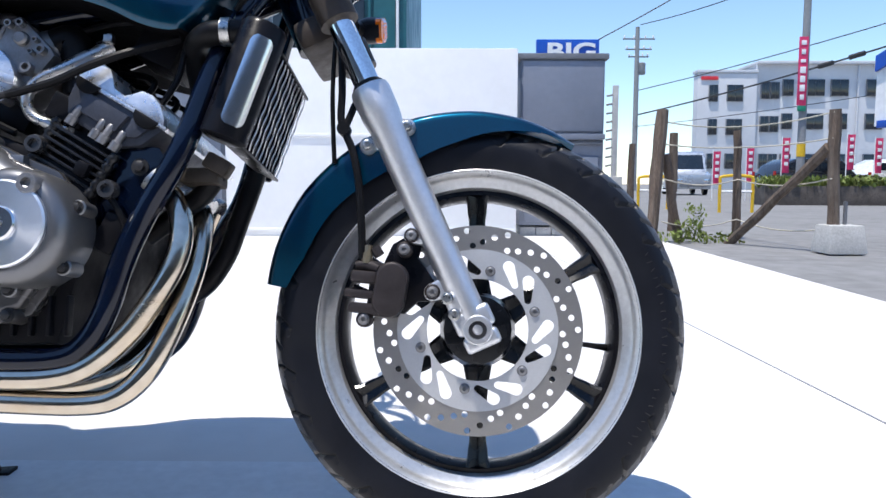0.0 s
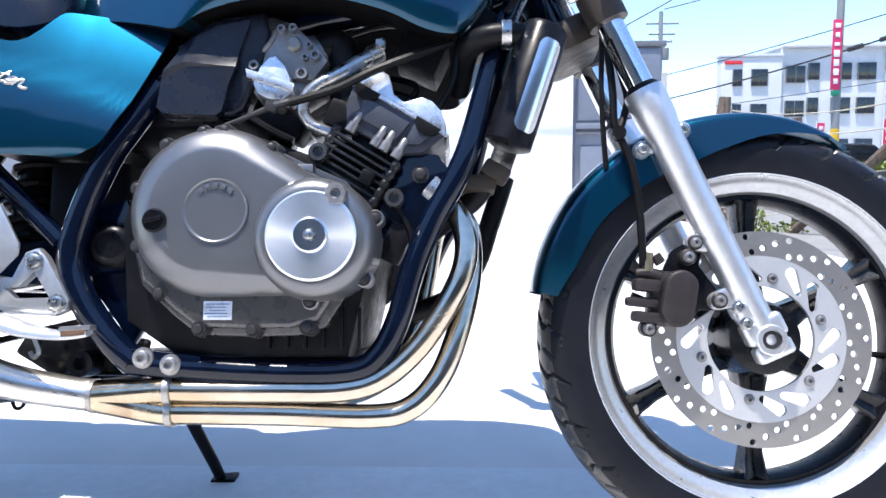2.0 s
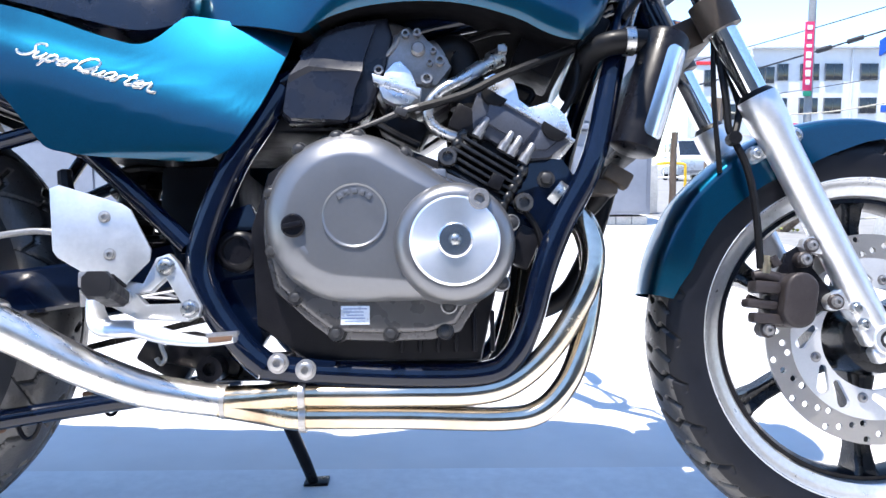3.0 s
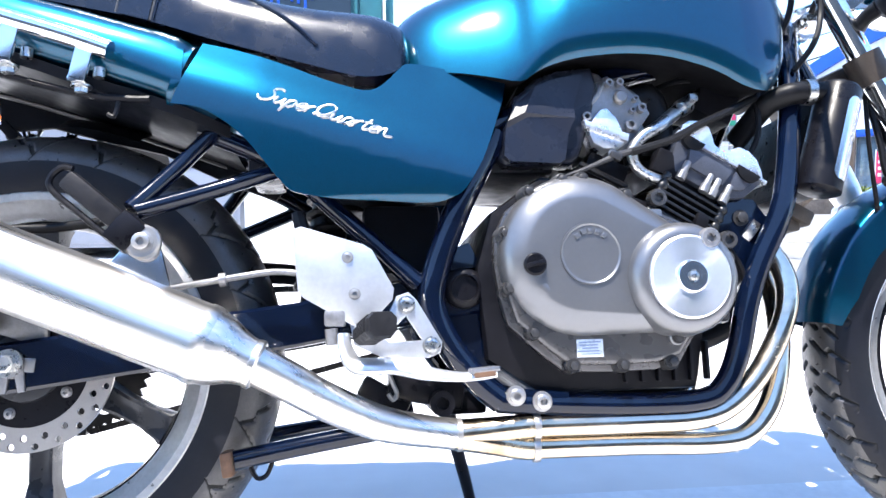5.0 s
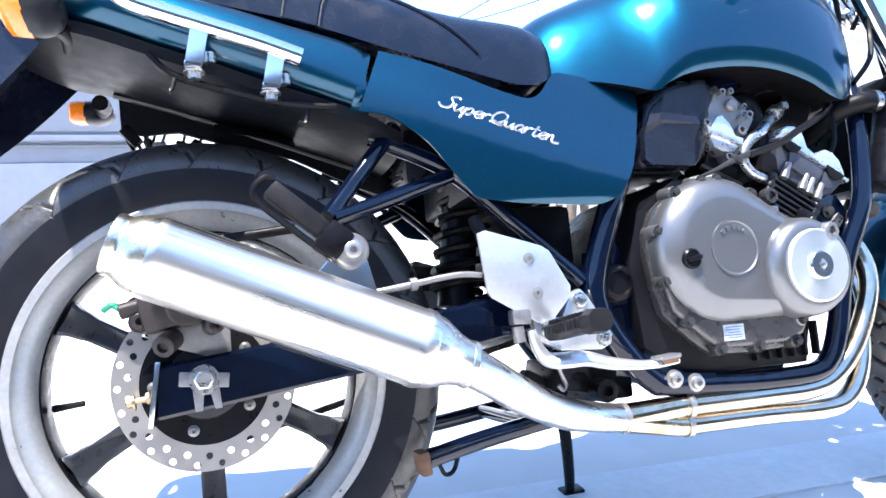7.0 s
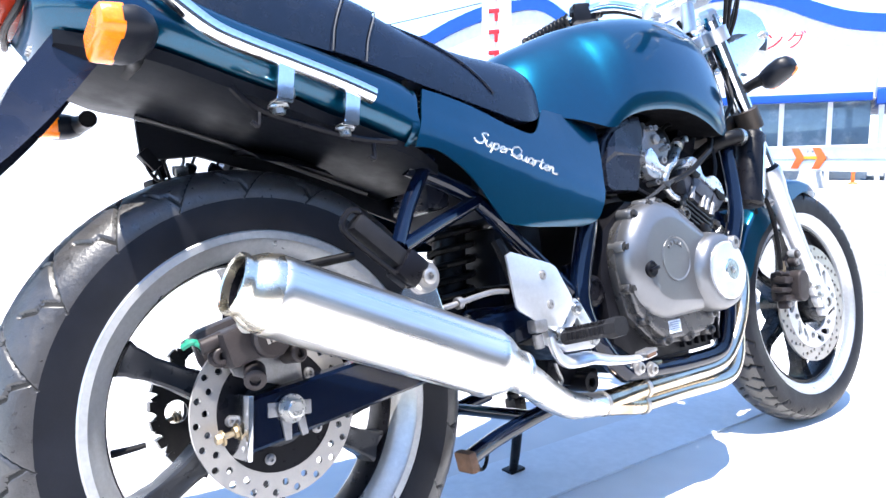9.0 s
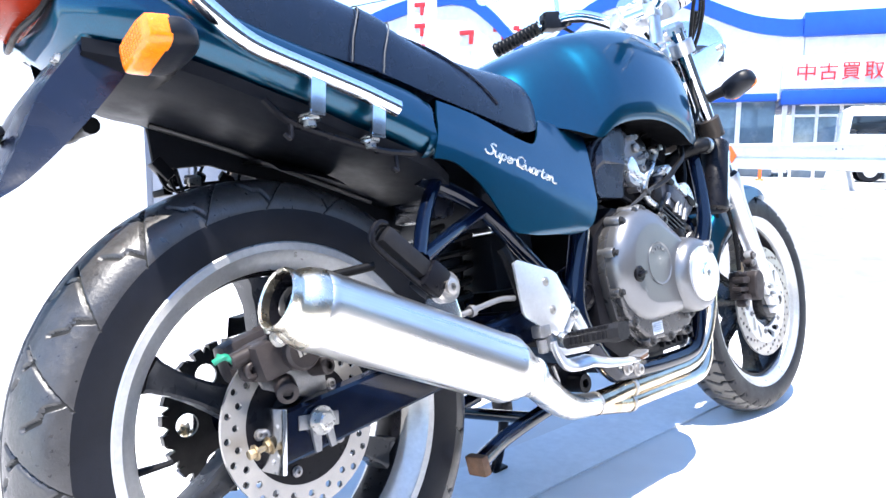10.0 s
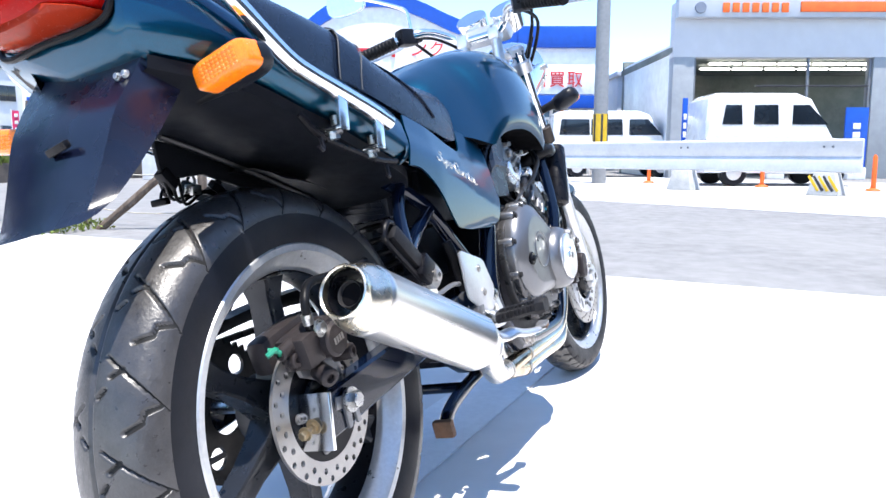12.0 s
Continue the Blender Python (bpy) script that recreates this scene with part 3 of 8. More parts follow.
for a, b, sag, r in (((4.98, 24.1, 5.315), (10.23, 24.1, 8.31), 0.05, 0.02), ((13.1, 50.0, 11.35), (18.5, 34.0, 11.25), 0.3, 0.03), ((13.07, 50.0, 6.92), (25.69, 30.0, 9.53), 0.25, 0.03), ((13.12, 50.0, 5.26), (25.76, 30.0, 8.69), 0.3, 0.05), ((12.75, 50.0, 4.41), (26.01, 30.0, 5.6), 0.2, 0.02)):
    g = Geo()
    g.tube([tuple(a[i] + (b[i] - a[i]) * t - (sag * 4 * t * (1 - t) if i == 2 else 0) for i in range(3)) for t in (0, 0.2, 0.4, 0.6, 0.8, 1)], r, 5, 3)
    solid("power_cable", g, WIRE, "thin dark overhead power cable", "cable", group="overhead cables")

# closure sleeves on the thick cable
for t in (0.56, 0.63):
    g = Geo()
    ends = [tuple(a + (b - a) * u - (0.3 * 4 * u * (1 - u) if i == 2 else 0) for i, (a, b) in enumerate(zip((13.12, 50.0, 5.26), (25.76, 30.0, 8.69)))) for u in (t - 0.016, t + 0.016)]
    g.tube(ends, 0.14, 8, 1)
    solid("cable_sleeve", g, WIRE, "black closure sleeve on an overhead cable", "cable sleeve", group="cable sleeves")

# blue store sign above the shed
sb = thing("roadside_sign", "blue sign board with bold white letters", "sign", pose(0, 24, 0))
g = Geo()
g.box((3.96, 0.1, 4.95), (2.12, 0.2, 0.74), 0.02)
part("board", g, SIGNB, sb)
g = Geo()
w = lettering("BIG", 0.78, 0.02, 0.0, 1.0, 0.022)
xs = [v.co.x for v in w.verts]
w.transform(Matrix.Translation((3.22, -0.03, 4.66)) @ Matrix.Diagonal((1.62 / (max(xs) - min(xs)), 1, 0.98, 1)))
g.merge(w)
part("letters", g, SIGNW, sb)
for x in (3.2, 4.7):
    g = Geo()
    g.tube([(x, 0.15, 0), (x, 0.15, 4.7)], 0.09, 10)
    part("leg", g, POLEM, sb)


def pennant(x, y, h, label):
    t = thing("pennant_flag", label, "flag", pose(x, y, FLOOR - 0.012), "pennant flags")
    g = Geo()
    g.tube([(0, 0, 0), (0, 0, h)], 0.014, 6)
    part("pole", g, SIGNW, t)
    g = Geo()
    rows = [[(0.02 + 0.2 * u, 0.02 * math.sin(5 * u + 4 * v), h - 0.04 - 1.0 * v) for u in (0, 0.33, 0.66, 1)] for v in [k / 8 for k in range(9)]]
    g.rings(rows, False, None, False)
    bmesh.ops.solidify(g.bm, geom=list(g.bm.faces), thickness=0.004)
    cloth = part("cloth", g, PINK, t)
    for k in range(4):
        g = Geo()
        g.box((0.12, -0.026, h - 0.18 - 0.2 * k), (0.11, 0.01, 0.1), 0.004)
        part("letter_bar", g, SIGNW, cloth)


for x, y, h in ((9.5, 20, 1.85), (11.35, 20, 1.95), (12.15, 20, 1.85), (8.9, 21, 1.6), (7.9, 21, 1.5), (13.4, 20, 1.9), (14.6, 20, 1.85)):
    pennant(x, y, h, "crimson pennant flag with pale lettering bars on a thin pole")


def car(x, y, turn, ln, h, paint, label, van=False, sill=0.30, splits=(0.06, 0.24, 0.34, 0.56, 0.68, 1.0)):
    t = thing("car", label, "car", pose(x, y, FLOOR - 0.008, 0, 0, turn))
    hw = 0.74 if van else 0.82
    if van:
        lower = [(-ln / 2, 0.28), (ln / 2 - 0.1, 0.26), (ln / 2, 0.45), (ln / 2 - 0.05, 0.85), (ln / 2 - 0.62, 1.02), (-ln / 2 + 0.02, 1.02)]
        cabin = [(-ln / 2 + 0.02, 1.0), (ln / 2 - 0.60, 1.0), (ln / 2 - 1.12, h - 0.12), (ln / 2 - 1.45, h), (-ln / 2 + 0.25, h), (-ln / 2 + 0.07, h - 0.12)]
    else:
        lower = [(-ln / 2, 0.35), (ln / 2, 0.3), (ln / 2, 0.6), (ln / 2 - 0.5, 0.82), (-ln / 2 + 0.1, 0.92), (-ln / 2, 0.7)]
        cabin = [(-ln / 2 + 0.15, 0.9), (ln / 2 - 1.1, 0.82), (ln / 2 - 1.75, h - 0.05), (ln / 2 - 2.1, h), (-ln / 2 + 0.8, h - 0.02), (-ln / 2 + 0.3, h - 0.25)]
    g = Geo()
    g.plate(lower, -hw, hw, 0.06)
    part("body", g, paint, t)
    g = Geo()
    g.plate(cabin, -hw + 0.07, hw - 0.07, 0.09, segs=3)
    cab = part("cabin", g, paint, t)
    xs0, xs1 = cabin[0][0] + 0.2, cabin[1][0] - 0.15
    zlo, zhi = cabin[0][1] + (sill if van else 0.10), h - (0.25 if van else 0.17)
    cuts = splits if van else (0, 0.45, 0.5, 1.0)
    for s in (-1, 1):
        for i in range(0, len(cuts), 2):
            a, b = xs0 + (xs1 - xs0) * cuts[i], xs0 + (xs1 - xs0) * cuts[i + 1]
            lean = 0.42 if i == len(cuts) - 2 else 0.03
            g = Geo()
            yy = s * (hw - 0.068)
            g.plate([(a, zlo), (b, zlo), (b - lean, zhi), (a + (0.0 if i else 0.06), zhi)], yy - 0.008, yy + 0.008, 0.004)
            part("side_window", g, GLASSD, cab)
    (x1, z1), (x2, z2) = cabin[1], cabin[2]
    dn = Vector((z2 - z1, 0, x1 - x2)).normalized() * 0.008
    g = Geo()
    rows = []
    for k in (0.14, 0.94):
        x, z = x1 + (x2 - x1) * k + dn.x, z1 + (z2 - z1) * k + dn.z
        rows.append([(x, yy, z) for yy in (-hw + 0.2, 0, hw - 0.2)])
    g.rings(rows, False, None, False)
    bmesh.ops.solidify(g.bm, geom=list(g.bm.faces), thickness=0.006)
    part("windscreen", g, GLASSD, cab)
    g = Geo()
    g.box((ln / 2 - 0.02, 0, 0.42), (0.1, hw * 1.5, 0.12), 0.02)
    part("grille", g, SHEDD, t)
    for sx in (-1, 1):
        for sy in (-1, 1):
            g = Geo()
            g.lathe([(-0.09, 0.18), (-0.09, 0.26), (-0.06, 0.29), (0.06, 0.29), (0.09, 0.26), (0.09, 0.18)], (sx * ln * 0.31, sy * (hw - 0.1), 0.29), (0, 1, 0), 20)
            wheel = part("wheel", g, RUBBER, t)
            g = Geo()
            g.lathe([(0, 0.17), (0.02, 0.16), (0.03, 0.05)], (sx * ln * 0.31, sy * (hw - 0.02), 0.29), (0, sy, 0), 16)
            part("hubcap", g, ALLOY, wheel)
    for sy in (-1, 1):
        g = Geo()
        g.box((-ln / 2 - 0.002, sy * (hw - 0.14), 0.8), (0.04, 0.14, 0.28), 0.01)
        part("tail_light", g, RED, t)
        g = Geo()
        g.box((ln / 2 - 0.06, sy * (hw - 0.18), 0.62), (0.12, 0.26, 0.14), 0.02)
        part("headlight", g, POLISH, t)
    return t


car(10.6, 32, -98, 4.4, 1.9, CARS, "silver minivan parked on the asphalt lot", True)
car(13.6, 26, 8, 4.3, 1.42, CARD, "dark hatchback parked behind the planter")
car(17.6, 27, 8, 4.4, 1.45, CARW, "white hatchback parked behind the planter")

# ---- across the road ----
TOWN = Matrix.Translation((-2.146, -0.589, 0)) @ Matrix.Rotation(math.atan2(-0.9075, 0.42) + radians(1.0), 4, "Z")  # x along the facades, y away


def town(x, y, z=0.0):
    return TOWN @ Matrix.Translation((x, y, z))


# the depth of the facades along the street's normal
DS, DSHOP, DVAN, DTRUCK = 25 * 0.9995, 21 * 0.9995, 22.3, 16.2
store = thing("store_building", "white store with a sweeping blue roof band and red signs", "building", town(0, DS, FLOOR - 0.012))
g = Geo()
wave = [(-14.5, 4.6), (-12, 5.7), (-10, 6.2), (-8.6, 6.25), (-7.6, 5.6), (-6.9, 4.9), (-6.0, 4.0), (-5.3, 4.45), (-4.4, 5.3), (-3.3, 5.85), (-2.1, 5.95), (-1.0, 5.65), (0.0, 5.2), (0.9, 4.85), (1.8, 4.68), (2.35, 4.66)]
wv = [tuple(p) for p in spline(wave, 4)]
g.plate([(-14.5, 2.4)] + [(2.35, 2.4)] + wv[::-1], 0.0, 8.0)
part("wall", g, SIGNW, store)
g = Geo()
rows = []
for i, (x, z) in enumerate(wv):
    rows.append([(x, -0.12, z - 0.42), (x, -0.12, z + 0.08), (x, 0.3, z + 0.08), (x, 0.3, z - 0.42)])
g.rings(rows)
part("roof_band", g, SIGNB, store)
g = Geo()
g.box((3.65, 3.0, 3.3), (2.56, 6.0, 2.2), 0.03)
part("wall", g, SIGNW, store)
g = Geo()
g.box((3.66, 2.95, 4.56), (2.72, 6.3, 0.70), 0.03)
part("roof_band", g, SIGNB, store)
g = Geo()
g.box((3.40, 2.9, 2.43), (3.2, 6.3, 0.42), 0.03)
part("fascia_band", g, SIGNB, store)
g = Geo()
g.box((-6.3, -0.05, 2.45), (16.0, 0.3, 0.24), 0.03)
part("fascia_band", g, SIGNB, store)
g = Geo()
g.box((-6.3, 0.6, 1.2), (16.0, 0.3, 2.4), 0.02)
part("shop_window", g, GLASSB, store)
for k in range(13):
    g = Geo()
    g.box((-14 + 1.33 * k, 0.38, 1.2), (0.14, 0.2, 2.4), 0.01)
    part("mullion", g, SIGNW, store)
g = Geo()
g.box((3.5, 0.5, 1.15), (2.7, 0.3, 2.3), 0.02)
part("shop_window", g, GLASSB, store)
for k in range(5):
    g = Geo()
    g.box((2.2 + 0.66 * k, 0.3, 1.15), (0.09, 0.2, 2.3), 0.01)
    part("mullion", g, SIGNW, store)
g = Geo()
g.box((3.5, 0.3, 1.9), (2.8, 0.2, 0.08), 0.01)
part("transom", g, SIGNW, store)
g = Geo()
g.box((3.35, -0.08, 3.17), (3.1, 0.14, 0.98), 0.02)
board = part("sign_board", g, SIGNW, store, "white sign board with red characters")


def character(ch, x, z, w, h, y, parent):
    """One upright red character of that width and height on a board."""
    g = Geo()
    wd = lettering(ch, 0.62, 0.015)
    xs, zs = [v.co.x for v in wd.verts], [v.co.z for v in wd.verts]
    wd.transform(Matrix.Translation((x, y, z)) @ Matrix.Diagonal((w / (max(xs) - min(xs)), 1, h / (max(zs) - min(zs)), 1)) @ Matrix.Translation((-min(xs), 0, -min(zs))))
    g.merge(wd)
    part("character", g, SIGNR, parent)


for k, ch in enumerate("\u4e2d\u53e4\u8cb7\u53d6"):
    character(ch, 2.2 + 0.595 * k, 2.92, 0.50, 0.50, -0.18, board)
for x, z, w, h in ((-8.4, 4.9, 0.55, 0.7), (-7.2, 4.95, 0.45, 0.75), (-6.6, 4.95, 0.22, 0.75), (-6.25, 4.85, 0.5, 0.6), (-2.0, 4.2, 0.45, 0.5), (-2.9, 4.15, 0.5, 0.5)):
    g = Geo()
    g.box((x, -0.06, z), (w, 0.08, h * 0.22), 0.02)
    g.box((x + w * 0.3, -0.06, z - h * 0.28), (w * 0.26, 0.08, h * 0.6), 0.02)
    part("red_letter_bar", g, SIGNR, store)
for k, ch in enumerate("\u30f3\u30b0"):
    character(ch, -1.25 + 0.62 * k, 3.95, 0.5, 0.5, -0.1, store)
tower = thing("sign_tower", "tall white sign tower with red lettering bars", "sign", town(-7.6, DS - 6, FLOOR - 0.012))
g = Geo()
g.box((0, 0, 3.4), (0.75, 0.3, 6.8), 0.02)
part("board", g, SIGNW, tower)
for k in range(8):
    g = Geo()
    g.box((0, -0.17, 6.3 - 0.55 * k), (0.32, 0.04, 0.12), 0.02)
    g.box((0.06, -0.17, 6.15 - 0.55 * k), (0.1, 0.04, 0.26), 0.02)
    part("letter_bar", g, SIGNR, tower)

sidehouse = thing("side_building", "low white building beyond the store", "building", town(8.3, 30, FLOOR - 0.012))
g = Geo()
g.box((0, 3, 1.9), (2.9, 6, 3.8), 0.03)
part("wall", g, BUILDW, sidehouse)
g = Geo()
g.box((0, 2.9, 3.9), (3.1, 6.4, 0.2), 0.03)
part("roof", g, BUILDW, sidehouse)

dealer = thing("showroom_building", "grey car showroom with an open glazed front and an orange-striped fascia", "building", town(0, DSHOP, FLOOR - 0.012))
for x0, x1, z0, z1 in ((6.35, 6.95, 0, 3.42), (12.0, 16.0, 0, 3.42), (6.35, 16.0, 3.4, 4.9)):
    g = Geo()
    g.box(((x0 + x1) / 2, 0.2, (z0 + z1) / 2), (x1 - x0, 0.4, z1 - z0), 0.02)
    part("wall", g, SHOPG if z0 == 0 else BUILDW, dealer)
g = Geo()
g.box((11.2, -0.15, 4.78), (9.7, 0.3, 0.66), 0.02)
fascia = part("fascia", g, FASCIAM, dealer)
g = Geo()
g.box((12.9, -0.32, 4.72), (6.4, 0.06, 0.27), 0.01)
part("orange_stripe", g, ORANGE, fascia)
for k in range(7):
    g = Geo()
    g.box((7.65 + 0.27 * k, -0.32, 4.70), (0.19, 0.05, 0.26), 0.04)
    part("letter_bar", g, ORANGE, fascia)
g = Geo()
g.lathe([(0, 0.16), (0.04, 0.15)], (6.95, -0.3, 4.70), (0, -1, 0), 20)
part("emblem_disc", g, SHEDM, fascia)
g = Geo()
g.box((11.2, 6.0, 2.0), (9.7, 0.2, 4.0), 0.02)
part("back_wall", g, SHOPIN, dealer)
g = Geo()
g.box((11.2, 3.2, 3.62), (9.7, 6.2, 0.2), 0.02)
part("ceiling_slab", g, SHOPIN, dealer)
g = Geo()
g.box((6.5, 3.2, 1.9), (0.25, 6.0, 3.8), 0.02)
part("side_wall", g, SIGNW, dealer)
for r in range(2):
    for k in range(6):
        g = Geo()
        g.box((8.4 + 1.05 * k + 0.2 * r, 1.6 + 1.4 * r, 3.42), (0.95, 0.1, 0.06), 0.01)
        part("tube_lamp", g, TUBELIGHT, dealer)
for x in (6.98, 10.2, 11.95):
    g = Geo()
    g.box((x, 0.1, 1.7), (0.07, 0.08, 3.4), 0.01)
    part("mullion", g, SHEDD, dealer)
for x, z, w in ((10.35, 2.62, 3.2), (9.45, 0.1, 5.1)):
    g = Geo()
    g.box((x, 0.1, z), (w, 0.08, 0.05), 0.01)
    part("transom", g, WIRE, dealer)
for i, (x, z, w, h) in enumerate(((9.4, 1.2, 1.0, 0.8), (10.7, 1.1, 1.4, 0.6), (7.6, 1.3, 0.9, 1.6), (11.4, 1.6, 0.6, 1.3))):
    g = Geo()
    g.box((x, 4.2 + 0.3 * i, z), (w, 0.4, h), 0.03)
    part("display_shelf", g, (SHOPG, BUILDW, GLASSB, SHOPG)[i], dealer)
for x, z0, z1, d, cl in ((11.08, 0.3, 1.95, 0.6, SIGNB), (6.45, 0.3, 2.2, 0.5, SIGNB), (9.2, 0.3, 2.3, -0.1, LABELW)):
    t = thing("stand_banner", "upright blue banner stand with pale lettering bars" if cl is SIGNB else "upright pale poster stand with grey bars", "banner", town(x, DSHOP - d - 0.4, FLOOR - 0.012), "banner stands")
    g = Geo()
    g.box((0, 0, (z0 + z1) / 2), (0.62 if x > 7 else 0.14, 0.05, z1 - z0), 0.01)
    part("cloth", g, cl, t)
    for k in range(4):
        g = Geo()
        g.box((0.0, -0.035, z1 - 0.5 - 0.24 * k), (0.2 if x > 7 else 0.08, 0.02, 0.16), 0.01)
        part("letter_bar", g, SIGNW if cl is SIGNB else SHOPG, t)
    g = Geo()
    g.box((0, 0, 0.17), (0.5, 0.4, 0.34), 0.03)
    part("base", g, SIGNW, t)

van_a = car(0, 0, 0, 4.0, 1.95, CARW, "white delivery van parked at the store", True, 0.24, (0.0, 0.30, 0.31, 0.62, 0.68, 1.0))
van_a.matrix_world = town(5.05, DVAN, FLOOR - 0.008)
van_b = car(0, 0, 0, 3.35, 1.96, CARW, "small white van on the road with tinted side windows", True)
van_b.matrix_world = town(7.1, DTRUCK, FLOOR - 0.006)

polec = thing("street_pole", "grey steel pole with a yellow and black band at its foot", "pole", town(3.52, 17, FLOOR - 0.012))
g = Geo()
g.tube([(0, 0, 0), (0, 0, 5), (0, 0, 11)], [0.165, 0.15, 0.12], 18, 2)
part("shaft", g, POLEM, polec)
g = Geo()
g.lathe([(0.9, 0.172), (1.6, 0.172)], (0, 0, 0), (0, 0, 1), 20)
bandy = part("warning_band", g, YELLOW, polec)
for k in range(6):
    a = k * math.pi / 3
    g = Geo()
    g.box((0.172 * math.sin(a), -0.172 * math.cos(a), 1.25), (0.05, 0.012, 0.68), 0.003, (0, 0, math.degrees(a)))
    part("black_stripe", g, WIRE, bandy)

# temporary guard rail on concrete feet
rail = thing("guard_rail", "long white steel guard rail on concrete feet", "guard rail", pose(11.25, -1.6, FLOOR - 0.006, 0, 0, 70.0))
RL = 26.0
g = Geo()
prof = [(0.0, 0.37), (0.05, 0.39), (0.05, 0.57), (0.01, 0.64), (0.05, 0.71), (0.05, 0.90), (0.0, 0.93), (-0.03, 0.9), (-0.03, 0.39)]
g.rings([[(x, y, z) for y, z in prof] for x in (0.14, RL)])
part("beam", g, RAILM, rail)
for k in range(9):
    x = 0.15 + 3.05 * k + (0.5 if k == 0 else 0.0)
    g = Geo()
    g.box((x, 0.02, 0.19), (0.5, 0.42, 0.38), 0.02, top=(0.66, 0.7))
    foot = part("foot_block", g, BLOCKM, rail)
    g = Geo()
    g.box((x, -0.045, 0.56), (0.09, 0.04, 0.5), 0.005)
    part("upright", g, SHEDD, rail)
    if k == 0:
        for j in range(5):
            g = Geo()
            g.box((x - 0.15 + 0.075 * j, 0.195, 0.2), (0.045, 0.012, 0.3), 0.002, (9, 35, 0))
            part("hazard_stripe", g, WIRE if j % 2 else YELLOW, foot, "black stripe" if j % 2 else "dirty yellow stripe")
    for j in (-1, 1):
        g = Geo()
        g.hexbolt((x + 0.07 * j, 0.05, 0.80), 0.014, 0.015, (0, 1, 0))
        part("bolt", g, SHEDD, rail)
for k in range(2):
    g = Geo()
    g.plate([(9.24 + 0.62 * k, 0.42), (9.08 + 0.62 * k, 0.66), (9.24 + 0.62 * k, 0.88), (9.02 + 0.62 * k, 0.88), (8.84 + 0.62 * k, 0.66), (9.02 + 0.62 * k, 0.42)], 0.052, 0.062, 0.002)
    part("arrow_mark", g, ORANGE, rail, "red-orange chevron")
g = Geo()
g.plate([(9.07, 0.635), (9.56, 0.635), (9.56, 0.695), (9.07, 0.695)], 0.052, 0.060, 0.002)
part("arrow_shaft", g, YELLOW, rail, "yellow arrow shaft")
for k in range(8):
    mp = thing("marker_post", "orange rubber lane marker post on a round foot", "marker post", pose(13.0, -2.3, FLOOR) @ Matrix.Rotation(radians(66), 4, "Z") @ Matrix.Translation((2.75 * k + (0.63 if k == 0 else 0.0), -0.2, 0)), "marker posts")
    g = Geo()
    g.lathe([(0, 0.045), (0.6, 0.04), (0.65, 0.02)], (0, 0, 0.02), (0, 0, 1), 12)
    part("tube", g, ORANGE, mp)
    g = Geo()
    g.lathe([(0, 0.13), (0.03, 0.11), (0.05, 0.05)], (0, 0, 0), (0, 0, 1), 14)
    part("foot", g, ORANGE, mp)

# ---- the motorcycle: x forward, y to its left, z up; it leans on its side stand ----
LEAN = 12.0
bike = thing("motorcycle", "teal metallic naked motorcycle leaning on its side stand on pale concrete", "motorcycle", pose(0, 0.007, 0, -LEAN, 0, 0.7))
FW, RW = Vector((-0.004, -0.033, 0.278)), Vector((-1.376, -0.030, 0.311))
RAKE = Vector((-0.41, 0, 0.912)).normalized()
STEER = Matrix.Translation(FW) @ Matrix.Rotation(radians(-3.0), 4, RAKE) @ Matrix.Translation(-FW)


